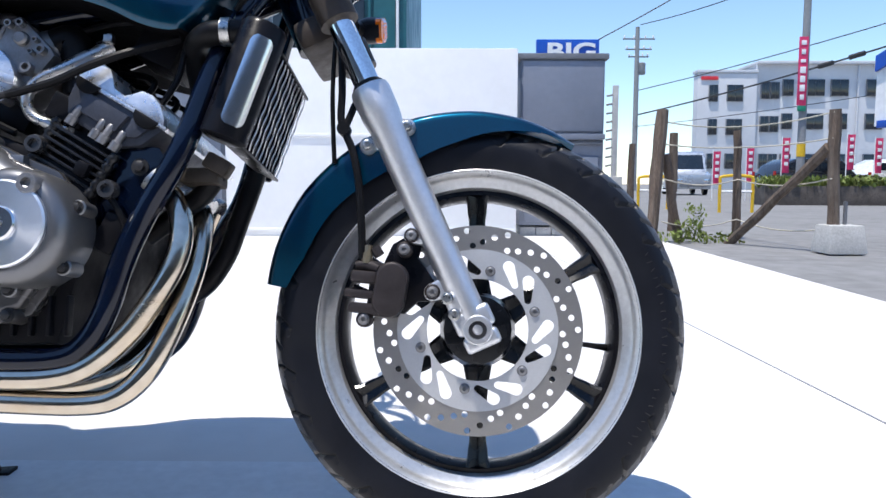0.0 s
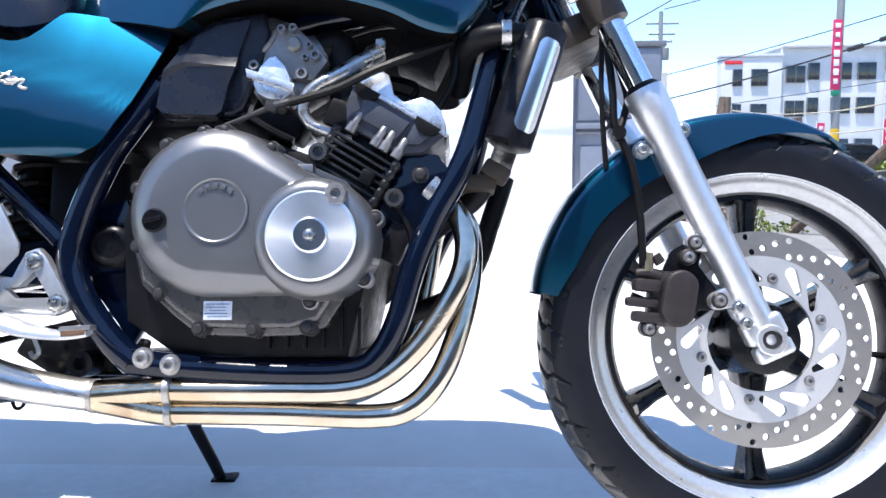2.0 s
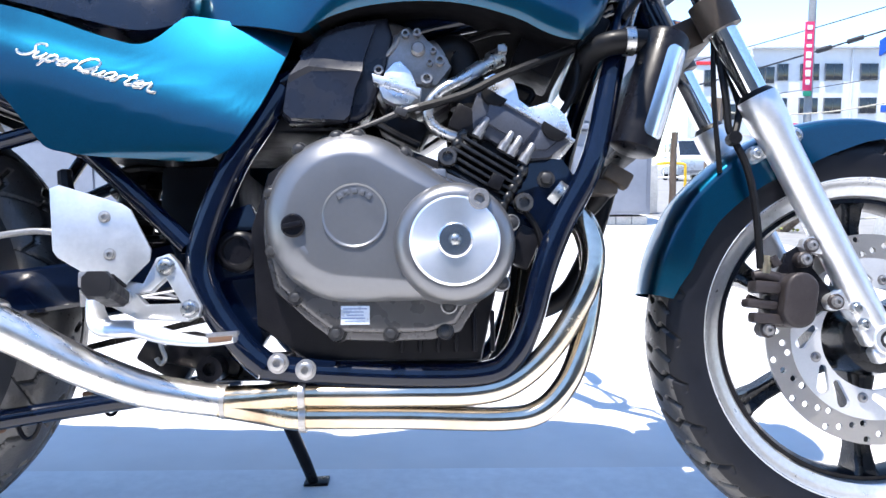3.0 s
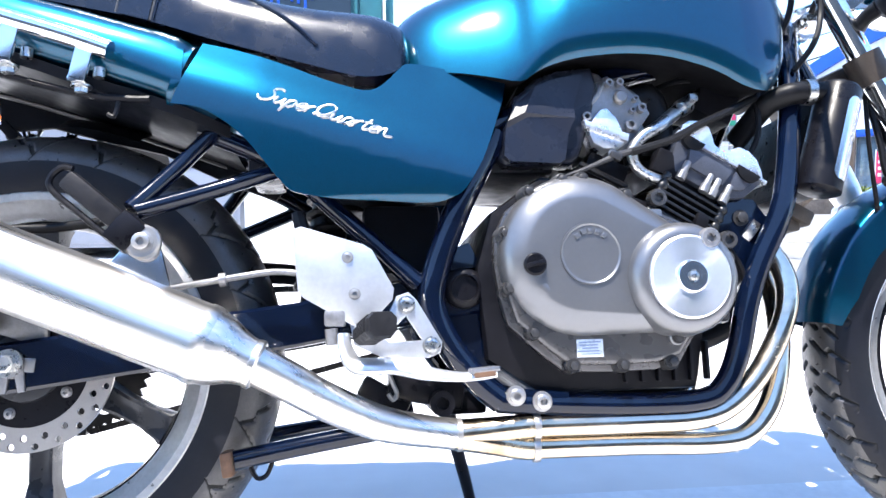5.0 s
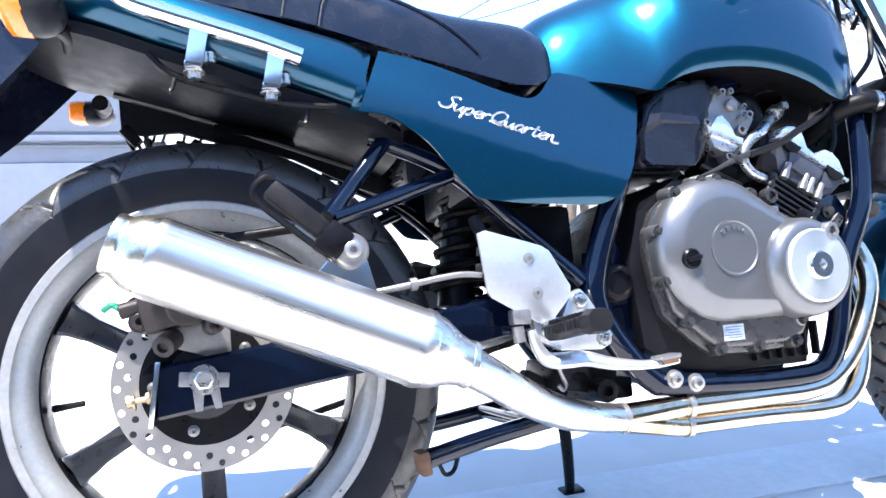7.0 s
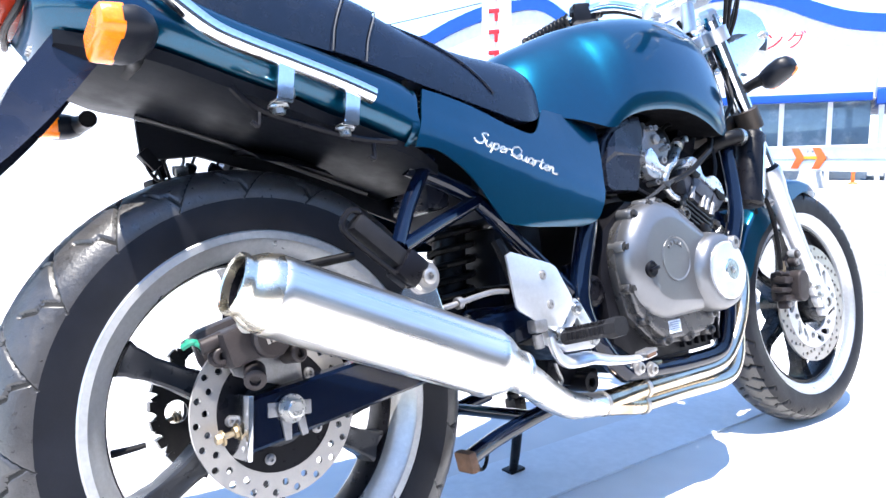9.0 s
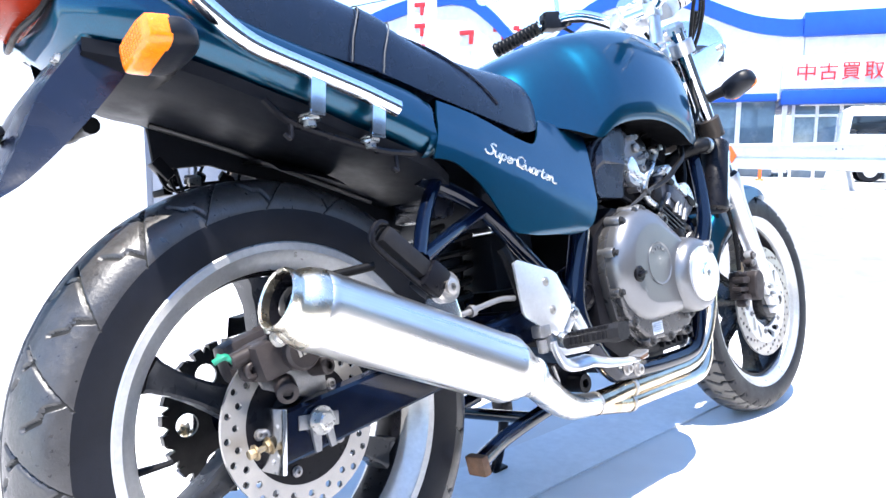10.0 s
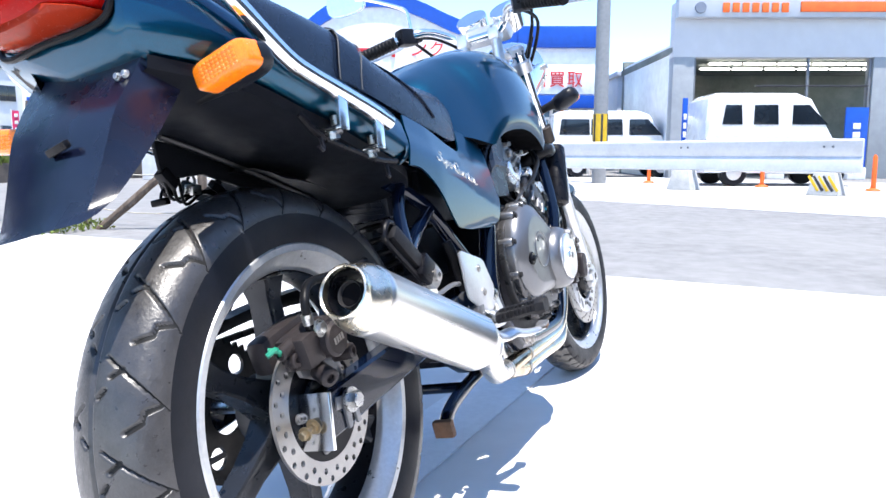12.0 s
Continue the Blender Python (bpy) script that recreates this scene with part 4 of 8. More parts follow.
def tyre(name, parent, c, R, half, rb, pitch, strokes, m, label, n=1500, k=161, depth=0.004, lim=1.25, edge=1.16):
    th = np.linspace(0, 2 * np.pi, n, endpoint=False)
    ph = np.concatenate([np.linspace(-1.98, -lim - 0.03, 15)[:-1], np.linspace(-lim - 0.03, lim + 0.03, k - 28), np.linspace(lim + 0.03, 1.98, 15)[1:]])
    r0 = rb + (R - rb) * 0.46
    y = half * np.sin(ph)
    r = np.where(np.cos(ph) > 0, r0 + (R - r0) * np.abs(np.cos(ph)) ** 0.9 * np.sign(np.cos(ph)), r0 + (r0 - rb) * np.cos(ph) / 0.398)
    T, Ph = np.meshgrid(th, ph, indexing="ij")
    cut = np.zeros_like(T)
    step = 2 * np.pi / pitch
    s = Ph / lim
    for side in (1, -1):
        u = ((T / step + (0.5 if side < 0 else 0.0)) % 1.0)
        for (u0, s0), (u1, s1), wd in strokes:
            for sh in (-1, 0, 1):
                ax, ay = (u + sh - u0) * step * R, (side * s - s0) * half * 1.25
                bx, by = (u1 - u0) * step * R, (s1 - s0) * half * 1.25
                h = np.clip((ax * bx + ay * by) / (bx * bx + by * by + 1e-12), 0, 1)
                d = np.hypot(ax - h * bx, ay - h * by)
                cut = np.maximum(cut, np.clip(2.2 * (1.15 - d / (wd / 2)), 0, 1))
    rr = r[None, :] - depth * cut
    X = c[0] + rr * np.cos(T)
    Z = c[2] + rr * np.sin(T)
    Y = np.broadcast_to(c[1] + y[None, :], X.shape)
    verts = np.stack([X, Y, Z], -1).reshape(-1, 3)
    i, j = np.meshgrid(np.arange(n), np.arange(k - 1), indexing="ij")
    i2 = (i + 1) % n
    faces = np.stack([i * k + j, i * k + j + 1, i2 * k + j + 1, i2 * k + j], -1).reshape(-1, 4)
    me = bpy.data.meshes.new(name)
    me.from_pydata(verts.tolist(), [], faces.tolist())
    me.transform(m)
    me.polygons.foreach_set("use_smooth", [True] * len(me.polygons))
    me.materials.append(RUBBER)
    me.materials.append(TREAD)
    me.materials.append(GROOVE)
    mid = np.abs((ph[:-1] + ph[1:]) / 2) < edge
    idx = np.broadcast_to(mid[None, :], (n, k - 1)).astype(int).copy()
    deep = np.minimum(cut[:, :-1], cut[:, 1:])
    idx[np.minimum(deep, np.roll(deep, -1, 0)) > 0.3] = 2
    me.polygons.foreach_set("material_index", idx.reshape(-1))
    ob = new(name, me)
    ob.parent = parent
    return tagged(ob, label)


def wheel(name, c, rim_r, half, tyre_r, tyre_half, strokes, pitch, m, label, phase, lim=1.25, edge=1.16, deep=False):
    """A cast six-spoke wheel with its tyre; the silver lip and black centre are meshes of their own."""
    g = Geo()
    prof = []
    for s in (-1, 1):
        side = [(s * half, rim_r), (s * (half + 0.002), rim_r - 0.004), (s * (half - 0.002), rim_r - 0.010), (s * (half - 0.006), rim_r - 0.012), (s * (half - 0.010), rim_r - 0.017), (s * (half - 0.014), rim_r - 0.026), (s * (half - 0.020), rim_r - 0.029)]
        if deep:
            side = [(s * half, rim_r + 0.001), (s * (half + 0.003), rim_r - 0.002), (s * (half + 0.002), rim_r - 0.011), (s * (half - 0.003), rim_r - 0.014), (s * (half - 0.010), rim_r - 0.022), (s * (half - 0.019), rim_r - 0.030), (s * (half - 0.025), rim_r - 0.034)]
        prof += side if s < 0 else side[::-1]
    outer = [(half - 0.004, rim_r - 0.001), (half - 0.008, rim_r - 0.012), (0, rim_r - 0.02), (-half + 0.008, rim_r - 0.012), (-half + 0.004, rim_r - 0.001)]
    g.lathe(prof + outer, c, (0, 1, 0), 96, loop=True)
    w = part(name, g, RIMSILVER, bike, label, m)
    g = Geo()
    q = rim_r - (0.032 if deep else 0.027)
    d, e = (0.012, 0.006) if deep else (0.0, 0.0)
    g.lathe([(-half + 0.021 + d, q), (-half + 0.019 + d, q - 0.008 + e * 0.6), (-half + 0.03 + d, q - 0.013 + e), (half - 0.03 - d, q - 0.013 + e), (half - 0.019 - d, q - 0.008 + e * 0.6), (half - 0.021 - d, q)], c, (0, 1, 0), 96, loop=True)
    part("inner_rim", g, BLACK, w, "black painted inner rim", m)
    g = Geo()
    g.lathe([(-0.072, 0.03), (-0.070, 0.044), (-0.045, 0.050), (0.03, 0.052), (0.05, 0.05), (0.06, 0.03)], c, (0, 1, 0), 40)
    part("hub", g, SPOKEM if deep else SPOKEF, w, "black hub", m)
    for k in range(6):
        g = Geo()
        rows = []
        for rr, wd, th in ((0.045, 0.026, 0.026), (0.075, 0.019, 0.022), (0.115, 0.0145, 0.019), (0.15, 0.0145, 0.018), (q - 0.03, 0.017, 0.02), (q - 0.018, 0.018, 0.024), (q - 0.009, 0.022, 0.026)):
            wd *= 1.0 if deep else 0.76
            rows.append([(rr, -th, -wd * 0.75), (rr, -th * 0.9, -wd), (rr, 0, -wd * 1.05), (rr, th * 0.9, -wd), (rr, th, 0), (rr, th * 0.9, wd), (rr, 0, wd * 1.05), (rr, -th * 0.9, wd), (rr, -th, wd * 0.75), (rr, -th * 0.72, 0)])
        g.rings(rows, True, Matrix.Translation(c) @ Matrix.Rotation(-(phase + k * math.pi / 3), 4, "Y"))
        part("spoke", g, SPOKEM if deep else SPOKEF, w, "", m, 50)
    tyre("tyre", w, c, tyre_r, tyre_half, rim_r - (0.001 if deep else 0.006), pitch, strokes, m, "black rubber tyre with a grooved, dusty tread", lim=lim, edge=edge, depth=0.004 if deep else 0.0065)
    g = Geo()
    a = math.radians(-8 if c[0] > -1 else 186)
    d = Vector((math.cos(a), 0, math.sin(a)))
    p0 = Vector(c) + d * (q - 0.012)
    g.tube([tuple(p0), tuple(p0 - d * 0.018 + Vector((0, -0.008, 0))), tuple(p0 - d * 0.036 + Vector((0, -0.013, 0)))], [0.005, 0.004, 0.0035], 8)
    part("valve_stem", g, HOSE, w, "", m)
    return w


def hull(c0, r0, c1, r1, n=40):
    """The outline of two circles and their common tangents."""
    pts = circle(c0[0], c0[1], r0, n * 2) + circle(c1[0], c1[1], r1, n * 2)
    pts.sort()
    out = []
    for seq in (pts, pts[::-1]):
        h = []
        for p in seq:
            while len(h) > 1 and (h[-1][0] - h[-2][0]) * (p[1] - h[-2][1]) - (h[-1][1] - h[-2][1]) * (p[0] - h[-2][0]) <= 0:
                h.pop()
            h.append(p)
        out += h[:-1]
    return out


def rotor(w, c, y, r1, r0, rc, m, rows, bolts, phase):
    holes = []
    for r, n, off in rows:
        for i in range(n):
            a = 2 * math.pi * (i + off) / n
            holes.append(circle(c[0] + r * math.cos(a), c[2] + r * math.sin(a), 0.0043, 10))
    g = Geo()
    g.plate(circle(c[0], c[2], r1, 96), y - 0.0025, y + 0.0025, 0, holes + [circle(c[0], c[2], r0, 72)])
    part("brake_disc", g, STEEL, w, "drilled steel brake disc", m)
    if rc:
        slots = []
        for i in range(18):
            if i % 3 == 0:
                continue
            a = 2 * math.pi * i / 18 + phase + 0.26
            p0 = (c[0] + (rc + 0.0095) * math.cos(a - 0.13), c[2] + (rc + 0.0095) * math.sin(a - 0.13))
            p1 = (c[0] + (r0 - 0.0125) * math.cos(a + 0.10), c[2] + (r0 - 0.0125) * math.sin(a + 0.10))
            slots.append(hull(p0, 0.0048, p1, 0.0080, 10))
        g = Geo()
        g.plate(circle(c[0], c[2], r0 + 0.001, 72), y - 0.004, y + 0.003, 0, slots + [circle(c[0], c[2], rc, 48)])
        part("disc_carrier", g, CARRIER, w, "pale alloy disc carrier with swept slots", m)
    else:
        g = Geo()
        g.lathe([(y - 0.002, r0 + 0.001), (y + 0.012, r0 - 0.012), (y + 0.02, 0.045)], (c[0], 0, c[2]), (0, 1, 0), 40)
        part("disc_carrier", g, BLACK, w, "", m)
    for i in range(bolts[0]):
        a = 2 * math.pi * i / bolts[0] + phase + 0.26
        g = Geo()
        g.bolt((c[0] + bolts[1] * math.cos(a), y - 0.003, c[2] + bolts[1] * math.sin(a)), 0.0052, 0.005)
        part("disc_bolt", g, CARB, w, "", m)


FRONT_CUTS = [((0.0, 0.10), (0.30, 0.42), 0.0066), ((0.30, 0.42), (0.20, 0.52), 0.0066), ((0.20, 0.52), (0.50, 0.94), 0.0066), ((0.50, 0.94), (0.62, 0.90), 0.006), ((0.62, 0.08), (0.72, 0.22), 0.0064), ((0.70, 0.42), (0.92, 0.68), 0.0064)]
REAR_CUTS = [((0.0, 0.0), (1.0, 0.0), 0.0040), ((0.0, 0.14), (0.62, 0.98), 0.0042), ((0.56, 0.84), (0.62, 0.66), 0.0070), ((0.62, 0.66), (0.74, 0.62), 0.0052), ((0.74, 0.62), (0.83, 0.43), 0.0070), ((0.14, 0.34), (0.22, 0.22), 0.0065), ((0.36, 0.15), (0.44, 0.08), 0.0060)]
fwheel = wheel("front_wheel", FW, 0.2195, 0.045, 0.281, 0.050, FRONT_CUTS, 26, STEER, "six-spoke front wheel with a silver rim lip", radians(30), 1.5, 1.0)
rwheel = wheel("rear_wheel", RW, 0.2245, 0.058, 0.311, 0.064, REAR_CUTS, 20, Matrix.Identity(4), "six-spoke rear wheel with a deep silver rim lip", radians(-89), 1.55, 1.55, True)
rotor(fwheel, FW, -0.085, 0.138, 0.105, 0.067, STEER, ((0.1315, 15, 0.0), (0.1240, 15, 0.30), (0.1165, 15, 0.60), (0.1115, 15, 0.88)), (6, 0.0785), radians(2.5))
rotor(rwheel, RW, -0.0925, 0.107, 0.076, 0, Matrix.Identity(4), ((0.100, 22, 0.0), (0.089, 22, 0.5)), (5, 0.06), 0.4)

# worn raised letter bars on the front tyre's wall
for k in range(22):
    a = radians(24 - 2.6 * k - (6 if k > 13 else 0))
    g = Geo()
    g.box((0, 0, 0), (0.0012, 0.0010, 0.0065 if k % 3 else 0.0045), 0, m=Matrix.Translation((FW.x + 0.2445 * math.cos(a), FW.y - 0.0502, FW.z + 0.2445 * math.sin(a))) @ Matrix.Rotation(-a, 4, "Y") @ Matrix.Rotation(radians(70 + 25 * (k % 2)), 4, "Y"))
    part("letter_bar", g, TANKEDGE, fwheel, "worn raised letter stroke", STEER)

# small chalk marks on the rear tyre's wall
for k, (dx, dz, ln, tl) in enumerate(((-0.012, 0.0, 0.010, 60), (-0.008, 0.004, 0.006, -20), (0.0, 0.001, 0.011, 75), (0.005, 0.006, 0.007, -10), (0.010, 0.001, 0.011, 65))):
    g = Geo()
    g.box((-1.493 + dx, -0.0905, 0.534 + dz), (ln, 0.0012, 0.0016), 0, (0, -tl, 0))
    part("chalk_mark", g, LABELW, rwheel, "pale chalk stroke")

# ---- front fork ----


def along(s, y):
    p = FW + RAKE * s
    return (p.x, y, p.z)


for sd in (-1, 1):
    y = sd * 0.093 - 0.013
    g = Geo()
    prof = [(-0.02, 0.017), (0.02, 0.0205), (0.05, 0.0205), (0.20, 0.0215), (0.285, 0.0225), (0.31, 0.0262), (0.345, 0.0272), (0.352, 0.0255)]
    g.lathe(prof, along(0, y), RAKE, 28)
    leg = part("fork_leg", g, ALLOY, bike, "satin alloy lower fork leg", STEER)
    tip = Matrix.Rotation(-math.atan2(0.41, 0.912), 4, "Y")
    g = Geo()
    g.box((0, 0, 0), (0.052, 0.037, 0.030), 0.007, m=Matrix.Translation(along(0.014, y)) @ tip, segs=3)
    g.box((0, 0, 0), (0.048, 0.037, 0.022), 0.007, m=Matrix.Translation(along(-0.0145, y)) @ tip, segs=3)
    g.box((-0.006, 0, 0), (0.036, 0.038, 0.034), 0.010, m=Matrix.Translation(along(0.042, y)) @ tip, segs=3)
    part("axle_lug", g, ALLOY, leg, "split clamp casting round the axle", STEER)
    g = Geo()
    g.lathe([(-0.002, 0.0195), (0.003, 0.0190), (0.0045, 0.0175), (0.0045, 0.0120), (-0.004, 0.0115)], (FW.x, y + sd * 0.018, FW.z), (0, sd, 0), 28)
    part("axle_boss", g, ALLOY, leg, "", STEER)
    g = Geo()
    g.lathe([(-0.006, 0.0118), (0.002, 0.0112), (0.002, 0.0068), (-0.004, 0.006)], (FW.x, y + sd * 0.018, FW.z), (0, sd, 0), 18)
    part("axle_end", g, COVERD, leg, "dark socket-headed axle end", STEER)
    if sd < 0:
        for (x0, z0, r0), (x1, z1, r1) in (((-0.060, 0.402, 0.016), (-0.090, 0.400, 0.0105)), ((-0.028, 0.338, 0.016), (-0.062, 0.326, 0.0115))):
            g = Geo()
            g.plate(hull((x0, z0), r0, (x1, z1), r1, 14), y - 0.008, y + 0.010, 0.003)
            part("caliper_lug", g, ALLOY, leg, "", STEER)
    for k in range(2):
        g = Geo()
        g.bolt((along(0.05 - 0.022 * k, 0)[0] - 0.018, y + sd * 0.018, along(0.05 - 0.022 * k, 0)[2] - 0.006), 0.006, 0.008, (0, sd, 0), False)
        part("pinch_bolt", g, BOLTM, leg, "", STEER)
    g = Geo()
    g.lathe([(0.35, 0.026), (0.356, 0.022), (0.36, 0.0185)], along(0, y), RAKE, 24)
    part("dust_seal", g, HOSE, leg, "", STEER)
    g = Geo()
    g.lathe([(0.34, 0.0178), (0.72, 0.0178)], along(0, y), RAKE, 28)
    part("fork_tube", g, CHROME, bike, "polished chrome fork tube", STEER)
    g = Geo()
    g.lathe([(0.71, 0.02), (0.728, 0.02), (0.734, 0.014)], along(0, y), RAKE, 6)
    part("fork_cap", g, ALLOY, bike, "", STEER)
    # fender lugs
    g = Geo()
    for dx, dz in ((-0.150, 0.523), (-0.098, 0.548)):
        g.lathe([(-0.012, 0.0115), (0.006, 0.0115), (0.010, 0.009)], (dx, y - sd * 0.012, dz), (0, sd, 0), 16)
    g.box((-0.124, y - sd * 0.013, 0.535), (0.07, 0.012, 0.02), 0.004, (0, -25, 0))
    part("fender_lug", g, ALLOY, leg, "", STEER)
    for dx, dz in ((-0.150, 0.523), (-0.098, 0.548)):
        g = Geo()
        g.bolt((dx, y - sd * 0.0025, dz), 0.0062, 0.006, (0, sd, 0))
        part("fender_bolt", g, BOLTM, leg, "", STEER)
for s0, name, mt, th in ((0.475, "lower_clamp", CLAMPM, 0.045), (0.675, "upper_clamp", ALLOY, 0.03)):
    g = Geo()
    mm = Matrix.Translation(along(s0, 0)) @ Matrix.Rotation(-math.atan2(0.41, 0.912), 4, "Y")
    g.box((-0.03, 0, 0), (0.07, 0.15, th), 0.012, m=mm)
    for sd in (-1, 1):
        g.lathe([(-th / 2, 0.027), (th / 2, 0.027)], along(s0, sd * 0.093 - 0.013), RAKE, 24)
    part(name, g, mt, bike, "", STEER)
g = Geo()
g.lathe([(0.46, 0.032), (0.68, 0.032)], along(0, 0), RAKE, 24, m=Matrix.Translation((-0.045, 0, 0)))
part("steering_head", g, NAVY, bike)

# fender
g = Geo()
rows = []
for k in range(33):
    t = k / 32
    a = radians(62 + (168 - 62) * t)
    ro = float(np.interp(t, [0, 0.25, 0.5, 0.75, 1], [0.293, 0.303, 0.307, 0.307, 0.298]))
    hw = float(np.interp(t, [0, 0.06, 0.15, 0.4, 0.9, 1], [0.022, 0.042, 0.054, 0.062, 0.06, 0.052]))
    dr = float(np.interp(t, [0, 0.08, 0.2, 0.32, 0.45, 0.62, 0.9, 1], [0.006, 0.016, 0.033, 0.052, 0.066, 0.062, 0.052, 0.036]))
    row = []
    for j in range(29):
        v = -1 + 2 * j / 28
        u = abs(v) / 0.6
        side = 1 if v > 0 else -1
        yy = side * hw * (0.96 * math.sin(u * math.pi / 2) if u < 1 else 0.96 + 0.04 * (u - 1) / 0.667)
        drop = 0.015 * (1 - math.cos(u * math.pi / 2)) if u < 1 else 0.015 + (dr - 0.015) * (u - 1) / 0.667
        r = ro - drop
        row.append((FW.x + r * math.cos(a), FW.y + yy, FW.z + r * math.sin(a)))
    rows.append(row)
g.rings(rows, False, None, False)
bmesh.ops.solidify(g.bm, geom=list(g.bm.faces), thickness=0.0028)
fender = part("front_fender", g, TEAL, bike, "teal metallic front fender", STEER)

# caliper on the right fork leg
CAL = Matrix.Translation((-0.116, -0.108, 0.330)) @ Matrix.Rotation(radians(6), 4, "Y")
g = Geo()
g.plate(hull((0.002, 0.014), 0.0205, (0.000, -0.016), 0.0205, 14), -0.030, 0.0, 0.005, m=CAL, segs=3)
g.box((-0.008, 0.014, -0.002), (0.044, 0.044, 0.070), 0.010, m=CAL)
caliper = part("brake_caliper", g, CALIPER, bike, "bronze-black front brake caliper", STEER)
for bc, bs in (((-0.036, -0.002, 0.012), (0.034, 0.030, 0.016)), ((-0.040, 0.0, -0.010), (0.040, 0.026, 0.012)), ((-0.032, -0.004, -0.028), (0.040, 0.024, 0.014)), ((-0.026, 0.006, 0.028), (0.024, 0.026, 0.012))):
    g = Geo()
    g.box(bc, bs, 0.005, m=CAL)
    part("caliper_rib", g, CALIPER, caliper, "", STEER)
g = Geo()
g.plate([(-0.006, 0.06), (0.022, 0.08), (0.034, 0.074), (0.030, 0.045), (0.056, 0.015), (0.066, 0.006), (0.06, -0.010), (0.036, -0.012), (0.02, -0.03), (-0.01, -0.03), (-0.016, 0.03)], 0.008, 0.02, 0.003, m=CAL)
part("caliper_bracket", g, BLACK, caliper, "", STEER)
for x, z, r in ((0.019, 0.072, 0.0065), (0.054, 0.002, 0.007), (0.012, 0.053, 0.007), (-0.03, -0.042, 0.007)):
    g = Geo()
    g.lathe([(0.012, r * 1.5), (-0.008, r * 1.5), (-0.010, r * 1.2)], (x, 0, z), (0, 1, 0), 14, m=CAL)
    part("pin_boss", g, CARB if r > 0.0075 else CALIPER, caliper, "", STEER)
    g = Geo()
    g.bolt((x, -0.010, z), r * 0.8, 0.005, m=CAL)
    part("caliper_bolt", g, CARB, caliper, "", STEER)
g = Geo()
g.tube([(-0.02, 0.0, 0.024), (-0.036, 0.0, 0.028), (-0.05, 0, 0.026)], [0.009, 0.0085, 0.006], 10, m=CAL)
g.tube([(-0.02, 0.0, 0.042), (-0.028, 0.0, 0.052)], 0.007, 10, m=CAL)
g.tube([(-0.02, 0.01, -0.012), (-0.045, 0.01, -0.004), (-0.052, 0.01, -0.002)], 0.005, 8, m=CAL)
part("slide_pin", g, CALIPER, caliper, "", STEER)
g = Geo()
g.lathe([(0, 0.007), (0.014, 0.007)], (-0.036, -0.002, 0.03), (0, 0, 1), 10, m=CAL)
g.lathe([(0.002, 0.0055), (0.024, 0.0055)], (-0.036, -0.002, 0.03), (0, 0, 1), 8, m=CAL)
part("banjo_fitting", g, BRASS, caliper, "", STEER)
g = Geo()
g.tube([(-0.154, -0.11, 0.37), (-0.156, -0.112, 0.42), (-0.160, -0.112, 0.47), (-0.168, -0.110, 0.51), (-0.180, -0.108, 0.540), (-0.186, -0.105, 0.56), (-0.186, -0.10, 0.60), (-0.19, -0.09, 0.66), (-0.20, -0.07, 0.74), (-0.22, -0.08, 0.85), (-0.26, -0.14, 0.97)], 0.0052, 8)
part("brake_hose", g, HOSE, bike, "black rubber brake hose", STEER)
g = Geo()
g.tube([(-0.180, -0.108, 0.545), (-0.170, -0.10, 0.575), (-0.166, -0.09, 0.60), (-0.18, -0.08, 0.66)], 0.005, 8)
g.tube([(-0.196, -0.092, 0.71), (-0.20, -0.095, 0.60), (-0.196, -0.095, 0.50)], 0.0035, 6)
part("speedometer_cable", g, HOSE, bike, "", STEER)
g = Geo()
g.lathe([(-0.008, 0.009), (0.008, 0.009)], (-0.181, -0.108, 0.543), (0, 1, 0), 12)
part("hose_clip", g, HOSE, bike, "", STEER)

# ---- tank, seat, panels ----


def section(x, w, zb, zt, n=12, p=0.72, q=0.86, tuck=0.955, floor=0.012):
    half = []
    flare = min(max((-0.69 - x) / 0.08, 0), 1)
    a0 = 0.36 * flare
    c0, s0 = math.cos(a0) ** p, math.sin(a0) ** q
    for k in range(n + 1):
        a = a0 + (math.pi / 2 - a0) * k / n
        half.append((w * max(math.cos(a), 0) ** p / c0, zb + (zt - zb) * (math.sin(a) ** q - s0) / (1 - s0)))
    half[0] = (w * (tuck + (1 - tuck) * flare), zb)
    half.insert(1, (w * (0.99 + 0.003 * flare), zb + (zt - zb) * 0.038))
    ring = [(x, -y, z) for y, z in half] + [(x, y, z) for y, z in half[::-1][1:]]
    return ring + [(x, w * 0.6, zb + floor), (x, 0, zb + floor), (x, -w * 0.6, zb + floor)]


TANK = [(-0.905, 0.100, 0.700, 0.786), (-0.890, 0.118, 0.692, 0.804), (-0.86, 0.134, 0.686, 0.825), (-0.82, 0.147, 0.680, 0.843), (-0.785, 0.157, 0.672, 0.858), (-0.745, 0.168, 0.663, 0.873), (-0.725, 0.174, 0.674, 0.880),
        (-0.70, 0.179, 0.685, 0.887), (-0.66, 0.184, 0.694, 0.898), (-0.60, 0.188, 0.698, 0.911), (-0.54, 0.187, 0.694, 0.920), (-0.48, 0.183, 0.679, 0.925), (-0.44, 0.178, 0.661, 0.926), (-0.41, 0.171, 0.655, 0.923), (-0.390, 0.163, 0.660, 0.917),
        (-0.370, 0.152, 0.682, 0.907), (-0.353, 0.138, 0.716, 0.894), (-0.339, 0.116, 0.758, 0.875), (-0.331, 0.088, 0.795, 0.858)]
g = Geo()
dense = spline(TANK, 3)
g.rings([section(*p) for p in dense])
